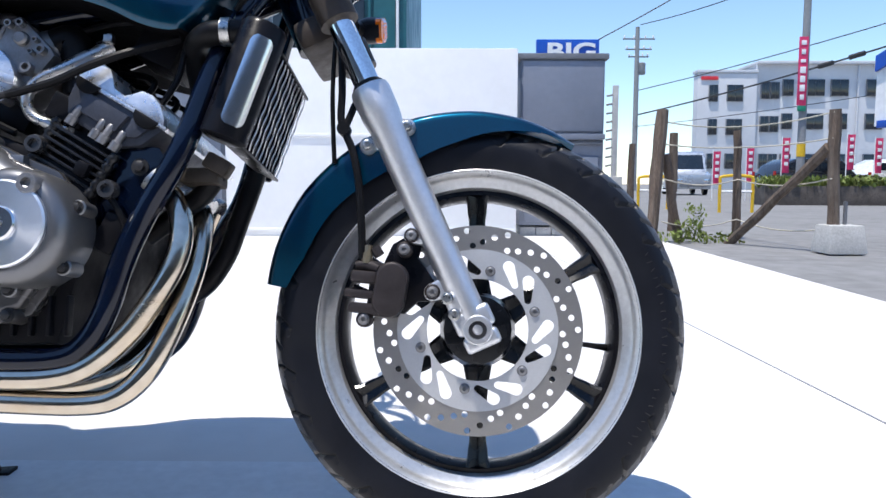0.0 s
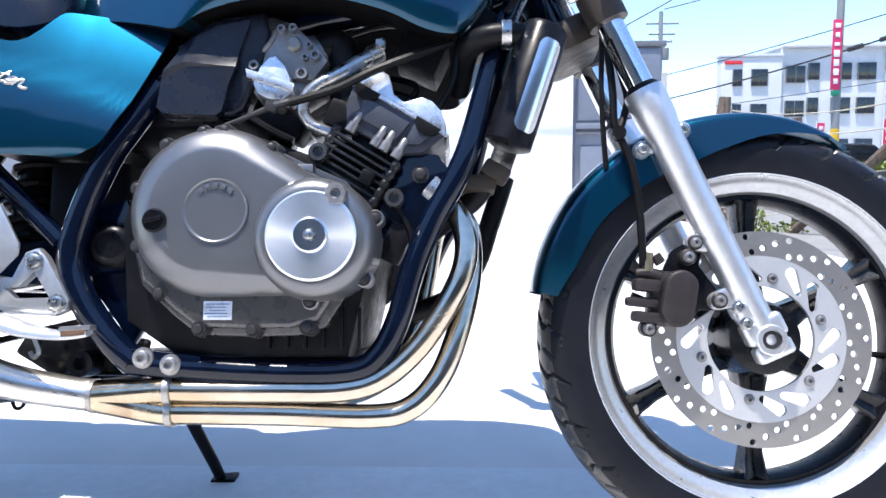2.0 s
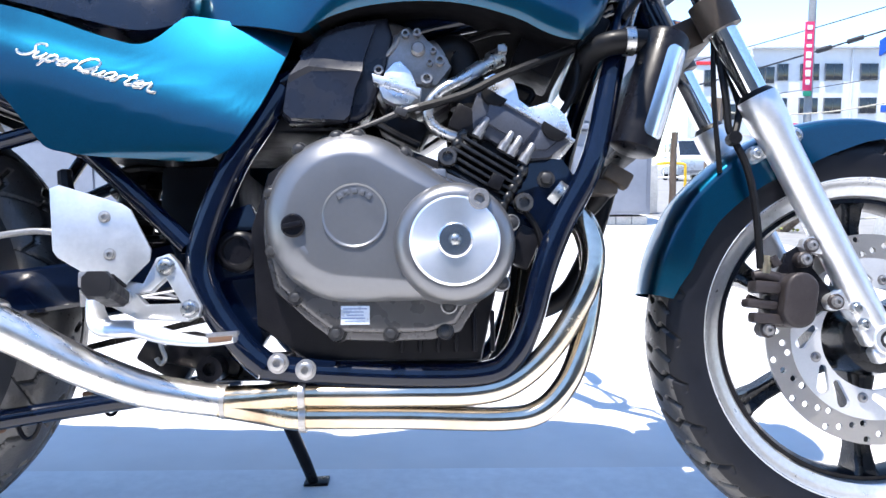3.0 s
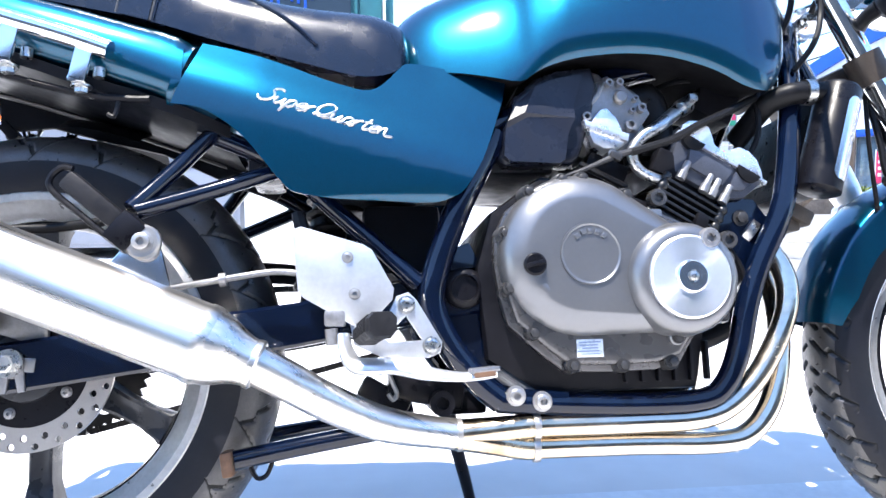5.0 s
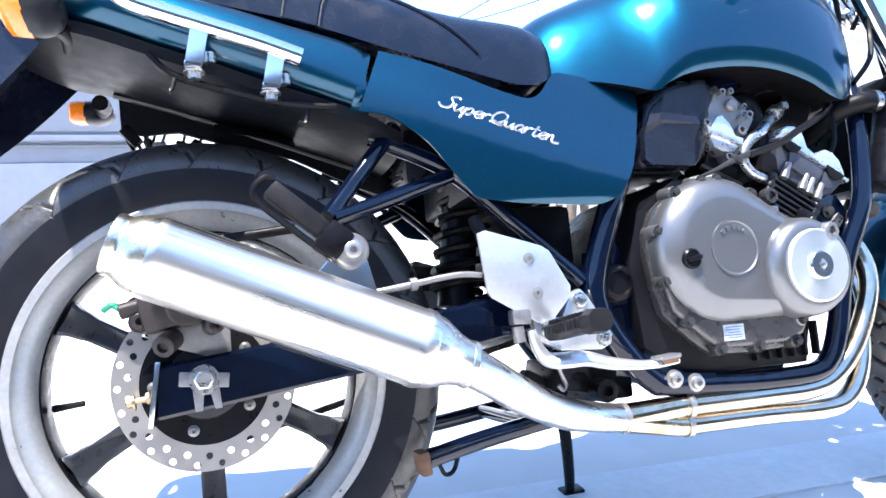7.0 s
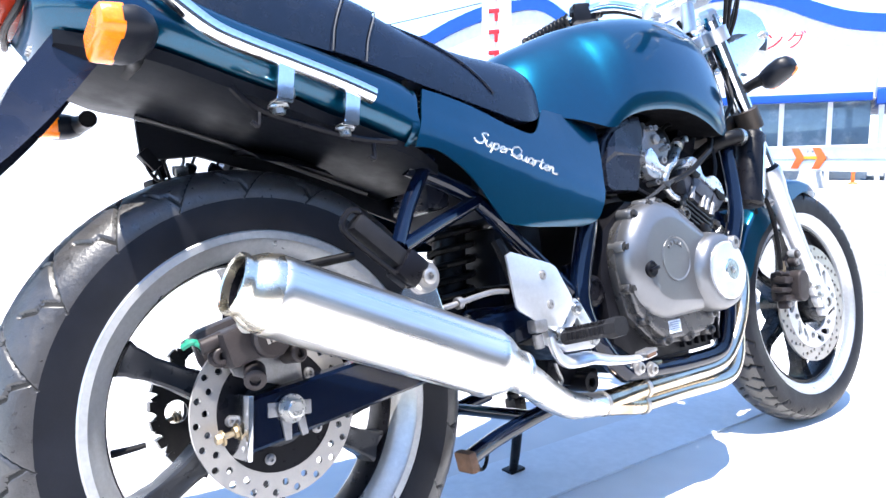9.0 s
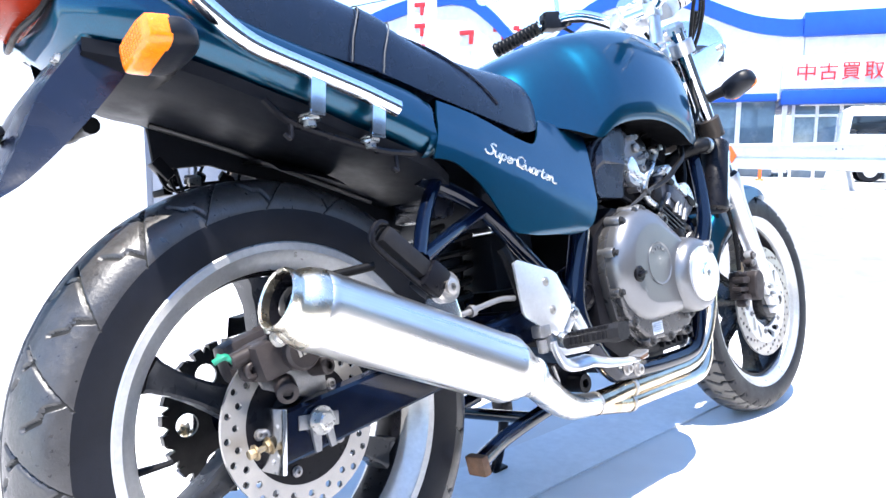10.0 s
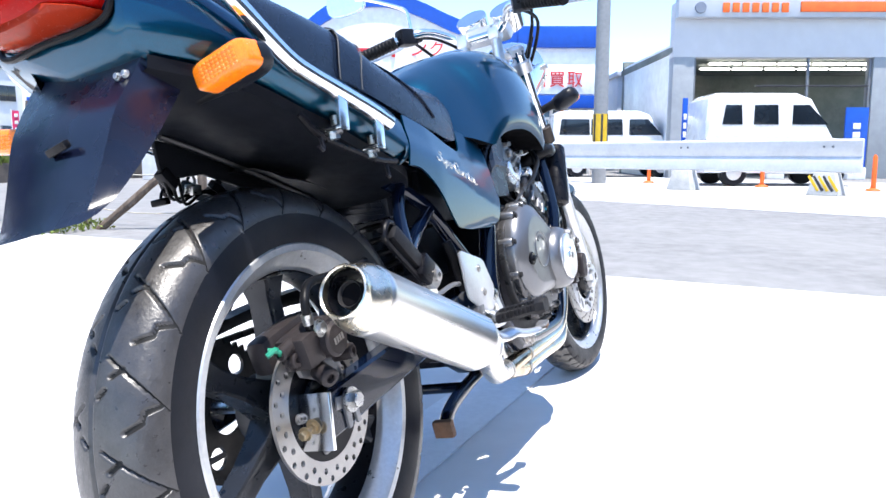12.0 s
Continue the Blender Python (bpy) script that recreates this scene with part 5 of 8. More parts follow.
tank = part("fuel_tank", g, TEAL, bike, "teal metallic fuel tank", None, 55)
# downward faces turn black: the shade beneath the tank, put into the colour
tank.data.materials.append(SHADESOOT)
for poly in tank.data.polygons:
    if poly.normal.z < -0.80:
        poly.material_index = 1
g = Geo()
g.lathe([(-0.01, 0.042), (0.008, 0.042), (0.012, 0.036), (0.013, 0.02)], (-0.505, 0, 0.918), (-0.06, 0, 1), 32)
part("filler_cap", g, CHROME, tank, "chrome filler cap")


def tank_y(x, z):
    w, zb, zt = (float(np.interp(x, [p[0] for p in TANK], [p[i] for p in TANK])) for i in (1, 2, 3))
    a = math.asin(min(max((z - zb) / (zt - zb), 0), 1) ** (1 / 0.86))
    return w * math.cos(a) ** 0.72


# silver wing badge: feathers that fan out backwards
for sd in (-1, 1):
    g = Geo()
    for (x1, z1), bow in (((-0.546, 0.8775), 0.004), ((-0.538, 0.8690), 0.002), ((-0.522, 0.8620), 0.000), ((-0.500, 0.8555), -0.002)):
        pts = []
        for t in (0, 0.25, 0.5, 0.75, 1):
            x, z = -0.449 + (x1 + 0.449) * t, 0.852 + (z1 - 0.852) * t + bow * 4 * t * (1 - t)
            pts.append((x, sd * (tank_y(x, z) + 0.0005), z))
        g.tube(pts, [0.0022, 0.0032, 0.0034, 0.0028, 0.0010], 8, 3)
    part("wing_badge", g, POLISH, tank, "silver wing-shaped badge")


# how far the panel draws in above and below its slanting crease
CREASE_U = np.linspace(-0.15, 0.15, 151)
CREASE_Y = np.cumsum(np.interp(CREASE_U, [-0.15, -0.10, -0.055, -0.025, 0.004, 0.024, 0.15], [-0.05, -0.05, -0.03, 0.0, 0.40, 0.24, 0.24])) * 0.002
CREASE_Y -= np.interp(-0.025, CREASE_U, CREASE_Y)


def panel_y(x, z):
    y = 0.174 + 0.016 * min(max((-0.76 - x) / 0.32, 0), 1)
    u = z - (0.640 - 0.30 * (x + 1.08))
    y -= float(np.interp(u, CREASE_U, CREASE_Y))
    y -= 0.004 * max(0, (0.508 - z) / 0.006) ** 2
    y -= 0.55 * max(0, z - 0.58) ** 2 * min(max((x + 0.96) / 0.10, 0), 1)
    return y


# the strokes of the joined script, letter by letter: the advance, then each stroke; R is the last letter with its tail
SCRIPT = {
    "S": (1.35, [(1.35, 1.70), (1.15, 2.0), (0.70, 1.95), (0.50, 1.6), (0.78, 1.2), (1.02, 0.8), (0.90, 0.25), (0.40, 0.0), (-0.10, 0.15), (-0.35, 0.5)]),
    "u": (1.12, [(0, 0.95), (0.02, 0.35), (0.25, 0.02), (0.55, 0.2), (0.78, 0.92)], [(0.78, 0.92), (0.76, 0.2), (0.95, 0.0), (1.15, 0.2)]),
    "p": (1.00, [(0.02, 0.95), (0.02, 0.2), (0.0, -0.85)], [(0.02, 0.6), (0.35, 1.0), (0.70, 0.8), (0.66, 0.25), (0.35, 0.0), (0.05, 0.15)]),
    "e": (0.88, [(0.05, 0.42), (0.45, 0.5), (0.68, 0.78), (0.45, 1.0), (0.12, 0.75), (0.1, 0.25), (0.4, 0.0), (0.88, 0.25)]),
    "r": (0.80, [(-0.02, 0.95), (0.04, 0.5), (0.02, 0.0)], [(0.03, 0.45), (0.22, 0.88), (0.48, 1.02), (0.62, 0.85)]),
    "Q": (1.70, [(1.25, 1.75), (0.8, 2.0), (0.3, 1.7), (0.1, 1.0), (0.35, 0.25), (0.85, 0.12), (1.35, 0.65), (1.50, 1.4), (1.25, 1.85)], [(0.10, 0.05), (0.55, 0.35), (1.05, -0.02), (1.65, 0.15)]),
    "a": (1.08, [(0.75, 0.82), (0.4, 1.0), (0.06, 0.6), (0.15, 0.1), (0.5, 0.05), (0.75, 0.5)], [(0.78, 0.95), (0.75, 0.2), (0.92, 0.0), (1.12, 0.2)]),
    "t": (0.78, [(0.30, 1.65), (0.22, 0.8), (0.22, 0.2), (0.45, 0.0), (0.80, 0.25)], [(-0.1, 1.05), (0.62, 1.12)]),
    "R": (1.40, [(-0.02, 0.95), (0.04, 0.5), (0.02, 0.0)], [(0.03, 0.45), (0.22, 0.90), (0.48, 0.98), (0.60, 0.55), (0.72, 0.10), (1.05, 0.0), (1.55, 0.12)]),
}
UP = [(-1.150, 0.703), (-1.115, 0.696), (-1.08, 0.687), (-1.04, 0.674), (-1.008, 0.662), (-0.975, 0.652), (-0.952, 0.647), (-0.935, 0.651), (-0.920, 0.664), (-0.905, 0.682), (-0.892, 0.692), (-0.86, 0.690), (-0.825, 0.685), (-0.79, 0.679), (-0.760, 0.671)]
LOW = [(-1.184, 0.620), (-1.160, 0.618), (-1.140, 0.611), (-1.115, 0.595), (-1.094, 0.576), (-1.074, 0.551), (-1.054, 0.526), (-1.036, 0.511), (-0.99, 0.505), (-0.93, 0.503), (-0.875, 0.501), (-0.845, 0.505), (-0.824, 0.518), (-0.795, 0.568), (-0.766, 0.645)]
for sd in (-1, 1):
    g = Geo()
    up, lo = spline(UP, 4), spline(LOW, 4)
    rows = []
    for a, b in zip(up, lo):
        row = []
        for j in range(15):
            t = j / 14
            t = 0.5 - 0.5 * math.cos(math.pi * t)
            x, z = b[0] + (a[0] - b[0]) * t, b[1] + (a[1] - b[1]) * t
            row.append((x, sd * panel_y(x, z), z))
        rows.append(row)
    g.rings(rows, False, None, False)
    bmesh.ops.recalc_face_normals(g.bm, faces=g.bm.faces)
    bmesh.ops.solidify(g.bm, geom=list(g.bm.faces), thickness=-0.003)
    panel = part("side_panel", g, TEAL, bike, "teal metallic side panel with silver script lettering" if sd < 0 else "teal metallic side panel", None, 50)
    if sd < 0:
        g = Geo()
        a = math.atan2(0.583 - 0.636, -0.904 + 1.083)
        at = 0.0
        for ch in "SuperQuarteR":
            for stroke in SCRIPT[ch][1:]:
                pts = []
                for u, v in spline(stroke, 5):
                    u, v = (at + u + 0.42 * v) * 0.01300, v * 0.0104
                    x, z = -1.080 + u * math.cos(a) - v * math.sin(a), 0.6285 + u * math.sin(a) + v * math.cos(a)
                    pts.append((x, -panel_y(x, z) - 0.0026, z))
                g.tube(pts, [0.0012] + [0.0018] * (len(pts) - 2) + [0.0011], 8, 1, 1.0)
            at += SCRIPT[ch][0]
        part("script_lettering", g, GOLDTXT, panel, "silver script lettering")

# tail cowl
TAIL = [(-1.156, 0.187, 0.618, 0.712), (-1.164, 0.188, 0.619, 0.714), (-1.20, 0.188, 0.626, 0.735), (-1.30, 0.190, 0.656, 0.765), (-1.40, 0.189, 0.690, 0.79), (-1.46, 0.182, 0.713, 0.815), (-1.52, 0.166, 0.734, 0.85), (-1.55, 0.152, 0.742, 0.872), (-1.575, 0.135, 0.750, 0.88), (-1.592, 0.118, 0.760, 0.878), (-1.600, 0.106, 0.770, 0.872)]
g = Geo()
rows = []
for x, w, zb, zt in [tuple(p) for p in spline(TAIL, 3)]:
    zm, h = (zb + zt) / 2, (zt - zb) / 2
    square = 0.5 - 0.3 * max(0, 1 - (-1.156 - x) / 0.10)
    row = []
    for k in range(28):
        a = 2 * math.pi * k / 28
        cy, cz = math.cos(a), math.sin(a)
        yy = w * abs(cy) ** square * (1 if cy > 0 else -1)
        zz = h * abs(cz) ** 0.62 * (1 if cz > 0 else -1)
        rise = 0.06 * max(yy / w, 0) * max(-zz / h, 0)
        row.append((x - (0.03 if x > -1.17 else 0.0) * (0.5 - 0.5 * zz / h), yy * (1 - 0.06 * zz / h), zm + zz + rise))
    rows.append(row)
g.rings(rows)
tail = part("tail_cowl", g, TEAL, bike, "teal metallic tail cowl", None, 55)

# undertail panel, seen from below
g = Geo()
rows = []
for x, w, zb, zk in spline([(-1.120, 0.150, 0.590, 0.580), (-1.164, 0.172, 0.606, 0.597), (-1.21, 0.176, 0.622, 0.614), (-1.30, 0.178, 0.650, 0.646), (-1.35, 0.178, 0.668, 0.663), (-1.40, 0.175, 0.684, 0.679), (-1.48, 0.165, 0.714, 0.702), (-1.53, 0.148, 0.730, 0.712), (-1.585, 0.115, 0.748, 0.738)], 3):
    rows.append([(x, -w, zb + 0.014), (x, -w + 0.003, zb), (x, -w * 0.72, 0.6 * zb + 0.4 * zk - 0.004), (x, -w * 0.4, 0.25 * zb + 0.75 * zk - 0.003), (x, -0.02, zk), (x, 0.016, zk), (x, 0.03, zk + 0.006), (x, 0.06, zk + 0.022), (x, w * 0.65, zb + 0.045), (x, w - 0.006, zb + 0.055)])
g.rings(rows, False, None, False)
bmesh.ops.solidify(g.bm, geom=list(g.bm.faces), thickness=0.004)
under = part("undertail_panel", g, GLOSSBLK, bike, "black plastic undertail panel", None, 45)
# lit lower lip: its highlight is painted as a paler grey tube
g = Geo()
g.tube([(-1.15, 0.0, 0.590), (-1.21, 0.0, 0.612), (-1.30, 0.0, 0.644), (-1.40, 0.0, 0.677), (-1.48, 0.0, 0.700)], 0.004, 8)
part("panel_edge", g, TANKEDGE, under, "pale lip with its highlight in the colour")
for x, y in ((-1.36, -0.155), (-1.33, -0.158)):
    g = Geo()
    g.box((x, y, 0.665 + (-1.33 - x) * 0.35), (0.012, 0.008, 0.008), 0.002)
    part("clip", g, HOSE, under)

# inner fender wall that hangs below the lip
g = Geo()
g.plate([(-1.476, 0.700), (-1.474, 0.652), (-1.447, 0.648), (-1.40, 0.652), (-1.336, 0.634), (-1.244, 0.612), (-1.152, 0.568), (-1.083, 0.541), (-1.060, 0.570), (-1.130, 0.612), (-1.30, 0.660)], 0.014, 0.022, 0.003)
part("inner_fender_wall", g, GLOSSBLK, under, "black plastic inner fender wall")

# mud flap
g = Geo()
rows = []
for x, z, hw, wing in spline([(-1.566, 0.785, 0.106, 0.045), (-1.596, 0.745, 0.103, 0.068), (-1.626, 0.705, 0.099, 0.070), (-1.650, 0.655, 0.096, 0.050), (-1.673, 0.61, 0.093, 0.026), (-1.688, 0.590, 0.092, 0.010)], 4):
    k = max(0, (0.75 - z) / 0.16)
    l = hw - 0.018 - 0.030 * k
    rows.append([(x + wing, -hw - 0.012, z + 0.006), (x + wing * 0.5, -hw - 0.006, z + 0.003), (x, -hw, z), (x - 0.005, -hw * 0.5, z - 0.001 * k), (x - 0.008, 0, z - 0.003 * k), (x - 0.006, l * 0.5, z - 0.003 * k), (x - 0.002, l, z - 0.002 * k), (x + wing * 0.5, l + 0.006, z + 0.004), (x + wing, l + 0.012, z + 0.01)])
g.rings(rows, False, None, False)
bmesh.ops.solidify(g.bm, geom=list(g.bm.faces), thickness=0.003)
flap = part("mud_flap", g, FLAPM, bike, "dark plastic mud flap", None, 30)
g = Geo()
g.box((-1.6535, -0.036, 0.675), (0.008, 0.034, 0.009), 0.002, (-8, -22, 0))
part("reflector_slot", g, BLACK, flap)
for y in (-0.088, -0.100):
    g = Geo()
    g.bolt((-1.604, y, 0.742), 0.0036, 0.005, (-1, 0, 0.3), False)
    part("bolt", g, BOLTM, flap)

# tail light
g = Geo()
rows = []
for x, w, zb, zt in spline([(-1.585, 0.092, 0.808, 0.878), (-1.618, 0.088, 0.811, 0.876), (-1.640, 0.073, 0.817, 0.870), (-1.652, 0.048, 0.826, 0.860)], 3):
    zm, h = (zb + zt) / 2, (zt - zb) / 2
    rows.append([(x, w * abs(math.cos(a)) ** 0.6 * (1 if math.cos(a) > 0 else -1), zm + h * abs(math.sin(a)) ** 0.7 * (1 if math.sin(a) > 0 else -1)) for a in (2 * math.pi * k / 28 for k in range(28))])
g.rings(rows)
tlight = part("tail_light", g, RED, bike, "rounded red tail light with a pale lower lens", None, 60)
g = Geo()
rows = []
for x, w, zb, zt in spline([(-1.60, 0.082, 0.805, 0.827), (-1.628, 0.077, 0.807, 0.828), (-1.648, 0.056, 0.814, 0.829)], 3):
    zm, h = (zb + zt) / 2, (zt - zb) / 2
    rows.append([(x, w * math.cos(a), zm + h * math.sin(a)) for a in (2 * math.pi * k / 20 for k in range(20))])
g.rings(rows)
part("lower_lens", g, CLEARRED, tlight, "pale plate-light lens", None, 60)
g = Geo()
g.tube([(-1.600, -0.092, 0.865), (-1.600, -0.098, 0.832), (-1.606, -0.080, 0.804), (-1.614, 0, 0.800), (-1.606, 0.080, 0.804), (-1.600, 0.098, 0.832), (-1.600, 0.092, 0.865)], 0.004, 8)
part("rubber_gasket", g, HOSE, tlight)


def indicator(c, sd, back, m=None, turn=0.0, w=0.043, h=0.0205, out=1.0):
    """An amber turn signal on a short stalk; back: whether its lens looks backwards."""
    f = -1 if back else 1
    mm = (m or Matrix.Identity(4)) @ Matrix.Translation(c) @ Matrix.Rotation(radians(turn), 4, "X")
    g = Geo()
    rows = []
    for x, k in ((0.012 + 0.02 * (1 - out), 0.96), (0.0, 1.0), (-0.010, 0.92), (-0.020, 0.72), (-0.027, 0.42)):
        rows.append([(f * x, w * k * abs(math.cos(a)) ** 0.65 * (1 if math.cos(a) > 0 else -1), h * k * abs(math.sin(a)) ** 0.7 * (1 if math.sin(a) > 0 else -1)) for a in (2 * math.pi * j / 24 for j in range(24))])
    g.rings(rows, True, mm)
    ind = part("turn_signal", g, PLASTIC, bike, "black turn signal with an amber lens", None, 50)
    g = Geo()
    rows = []
    for x, k in ((0.010 * (2 - out), 0.93), (0.024, 0.91), (0.031 * out + 0.012 * (1 - out), 0.88), (0.035 * out + 0.013 * (1 - out), 0.70)):
        rows.append([(f * x, w * k * abs(math.cos(a)) ** 0.42 * (1 if math.cos(a) > 0 else -1), h * k * abs(math.sin(a)) ** 0.42 * (1 if math.sin(a) > 0 else -1)) for a in (2 * math.pi * j / 24 for j in range(24))])
    g.rings(rows, True, mm)
    face = 0.035 * out + 0.013 * (1 - out)
    for i in range(9):
        for j in range(5):
            g.box((f * face, w * 0.135 * (i - 4), h * 0.24 * (j - 2)), (0.0016, w * 0.115, h * 0.19), 0.0006, m=mm, segs=1)
    part("lens", g, AMBER, ind, "amber lens with a fine waffle grid", None, 50)
    g = Geo()
    g.tube([(-f * 0.013, -sd * w * 0.7, h * 0.1), (-f * 0.02, -sd * (w + 0.012), h * 0.25), (-f * 0.018, -sd * (w + 0.04), h * 0.4)], [0.013, 0.011, 0.012], 10, m=mm)
    part("stalk", g, HOSE, ind)


indicator((-1.530, -0.190, 0.733), -1, True, None, -11, 0.044, 0.0185)
indicator((-1.530, 0.190, 0.733), 1, True, None, 11, 0.044, 0.0185)
indicator((-0.190, -0.178, 0.797), -1, False, STEER, -24, 0.040, 0.023, 0.6)
indicator((-0.190, 0.178, 0.797), 1, False, STEER, 24, 0.040, 0.023, 0.6)

# seat
SEAT = [(-0.888, 0.115, 0.700, 0.742), (-0.897, 0.143, 0.688, 0.765), (-0.925, 0.159, 0.672, 0.780), (-0.96, 0.163, 0.669, 0.786), (-1.02, 0.164, 0.683, 0.790), (-1.08, 0.163, 0.699, 0.800), (-1.14, 0.160, 0.716, 0.818), (-1.20, 0.155, 0.736, 0.846), (-1.25, 0.146, 0.752, 0.866), (-1.33, 0.140, 0.770, 0.882), (-1.42, 0.132, 0.79, 0.893), (-1.50, 0.115, 0.82, 0.90), (-1.55, 0.085, 0.85, 0.90)]


def seat_ring(x, w, zb, zt, grow=0.0):
    n = 14
    half = [((w + grow) * max(math.cos(math.pi / 2 * k / n), 0) ** 0.5, zb + (zt + grow - zb) * math.sin(math.pi / 2 * k / n) ** 0.62) for k in range(n + 1)]
    ring = [(x, -y, z) for y, z in half] + [(x, y, z) for y, z in half[::-1][1:]]
    return ring


g = Geo()
g.rings([seat_ring(*p) for p in spline(SEAT, 4)])
seat = part("seat", g, VINYL, bike, "dark vinyl dual seat with a stitched strap", None, 60)
g = Geo()
rows = []
for x in (-1.168, -1.1875, -1.207):
    row = []
    for j in range(29):
        a = -1 + 2 * j / 28
        xx = x - 0.055 * abs(a) ** 1.5
        pr = [float(np.interp(-xx, [-p[0] for p in SEAT], [p[i] for p in SEAT])) for i in (1, 2, 3)]
        row.append(seat_ring(xx, *pr, 0.004)[j])
    rows.append(row)
g.rings(rows, False, None, False)
bmesh.ops.solidify(g.bm, geom=list(g.bm.faces), thickness=0.003)
part("strap", g, VINYL, seat, "narrow stitched seat strap")
for xs0 in (-1.165, -1.210):
    g = Geo()
    pts = []
    for j in range(29):
        a = -1 + 2 * j / 28
        xx = xs0 - 0.055 * abs(a) ** 1.5
        pr = [float(np.interp(-xx, [-p[0] for p in SEAT], [p[i] for p in SEAT])) for i in (1, 2, 3)]
        pts.append(seat_ring(xx, *pr, 0.0045)[j])
    g.tube(pts, 0.0012, 5, 1)
    part("piping", g, STITCH, seat, "pale stitched piping")
# welted seam that sweeps from the strap down to the seat's edge
for sd in (-1, 1):
    g = Geo()
    pts = []
    for t in np.linspace(0, 1, 14):
        x = -1.17 + 0.16 * t
        pr = [float(np.interp(-x, [-p[0] for p in SEAT], [p[i] for p in SEAT])) for i in (1, 2, 3)]
        ring = seat_ring(x, *pr, 0.001)
        k = 10.5 - 9.5 * t
        i0 = int(k)
        f = k - i0
        a, b = ring[i0], ring[min(i0 + 1, 28)]
        p = [a[i] + (b[i] - a[i]) * f for i in range(3)]
        pts.append((p[0], p[1] if sd < 0 else -p[1], p[2]))
    g.tube(pts, 0.0028, 6, 1)
    part("seam_welt", g, VINYL, seat)

# grab rail
g = Geo()
rail_r = [(-1.250, -0.206, 0.680), (-1.30, -0.205, 0.698), (-1.36, -0.203, 0.717), (-1.415, -0.200, 0.735), (-1.445, -0.196, 0.75), (-1.475, -0.192, 0.775), (-1.51, -0.184, 0.812), (-1.555, -0.170, 0.86), (-1.60, -0.14, 0.90), (-1.625, -0.08, 0.92), (-1.63, 0, 0.925)]
full = rail_r + [(x, -y * (0.88 if z < 0.8 else 1.0), z + (0.035 if z < 0.8 else 0.0)) for x, y, z in rail_r[:-1][::-1]]
g.tube(full, 0.0115, 14, 4)
grab = part("grab_rail", g, CHROME, bike, "chrome grab rail round the tail")
for sd in (-1,):
    for (x0, z0), (x1, z1) in (((-1.278, 0.688), (-1.287, 0.642)), ((-1.362, 0.716), (-1.371, 0.666))):
        g = Geo()
        g.plate([(x0 - 0.010, z0), (x0 + 0.010, z0), (x1 + 0.010, z1), (x1 - 0.010, z1)], sd * 0.206 - 0.003, sd * 0.206 + 0.003, 0.001)
        g.box((x1, sd * 0.196, z1 + 0.003), (0.020, 0.026, 0.005), 0.001, (0, 8, 0))
        part("rail_bracket", g, POLISH, grab, "flat polished bracket")
        g = Geo()
        g.hexbolt((x1, sd * 0.19, z1), 0.008, 0.01, (0, 0, -1))
        part("bracket_bolt", g, BOLTM, grab)
        g = Geo()
        g.lathe([(0, 0.007), (0.012, 0.007)], (x1 + 0.018, sd * 0.185, z1 + 0.012), (0, 0, 1), 10)
        part("spacer", g, BOLTM, grab)
for sd in (-1,):
    g = Geo()
    g.tube([(-1.42, sd * 0.178, 0.690), (-1.40, sd * 0.182, 0.668), (-1.37, sd * 0.183, 0.655), (-1.28, sd * 0.186, 0.632), (-1.23, sd * 0.186, 0.627), (-1.21, sd * 0.184, 0.628)], 0.0045, 7)
    part("hook_rod", g, BLACK, grab, "thin dark luggage hook rod")
    g = Geo()
    g.tube([(-1.245, sd * 0.186, 0.628), (-1.247, sd * 0.188, 0.61), (-1.250, sd * 0.19, 0.604), (-1.256, sd * 0.19, 0.607)], 0.003, 6)
    part("luggage_hook", g, BLACK, grab)
    g = Geo()
    g.tube([(-1.392, sd * 0.182, 0.664), (-1.395, sd * 0.186, 0.648), (-1.399, sd * 0.187, 0.643), (-1.405, sd * 0.187, 0.648)], 0.003, 6)
    part("luggage_hook", g, BLACK, grab)

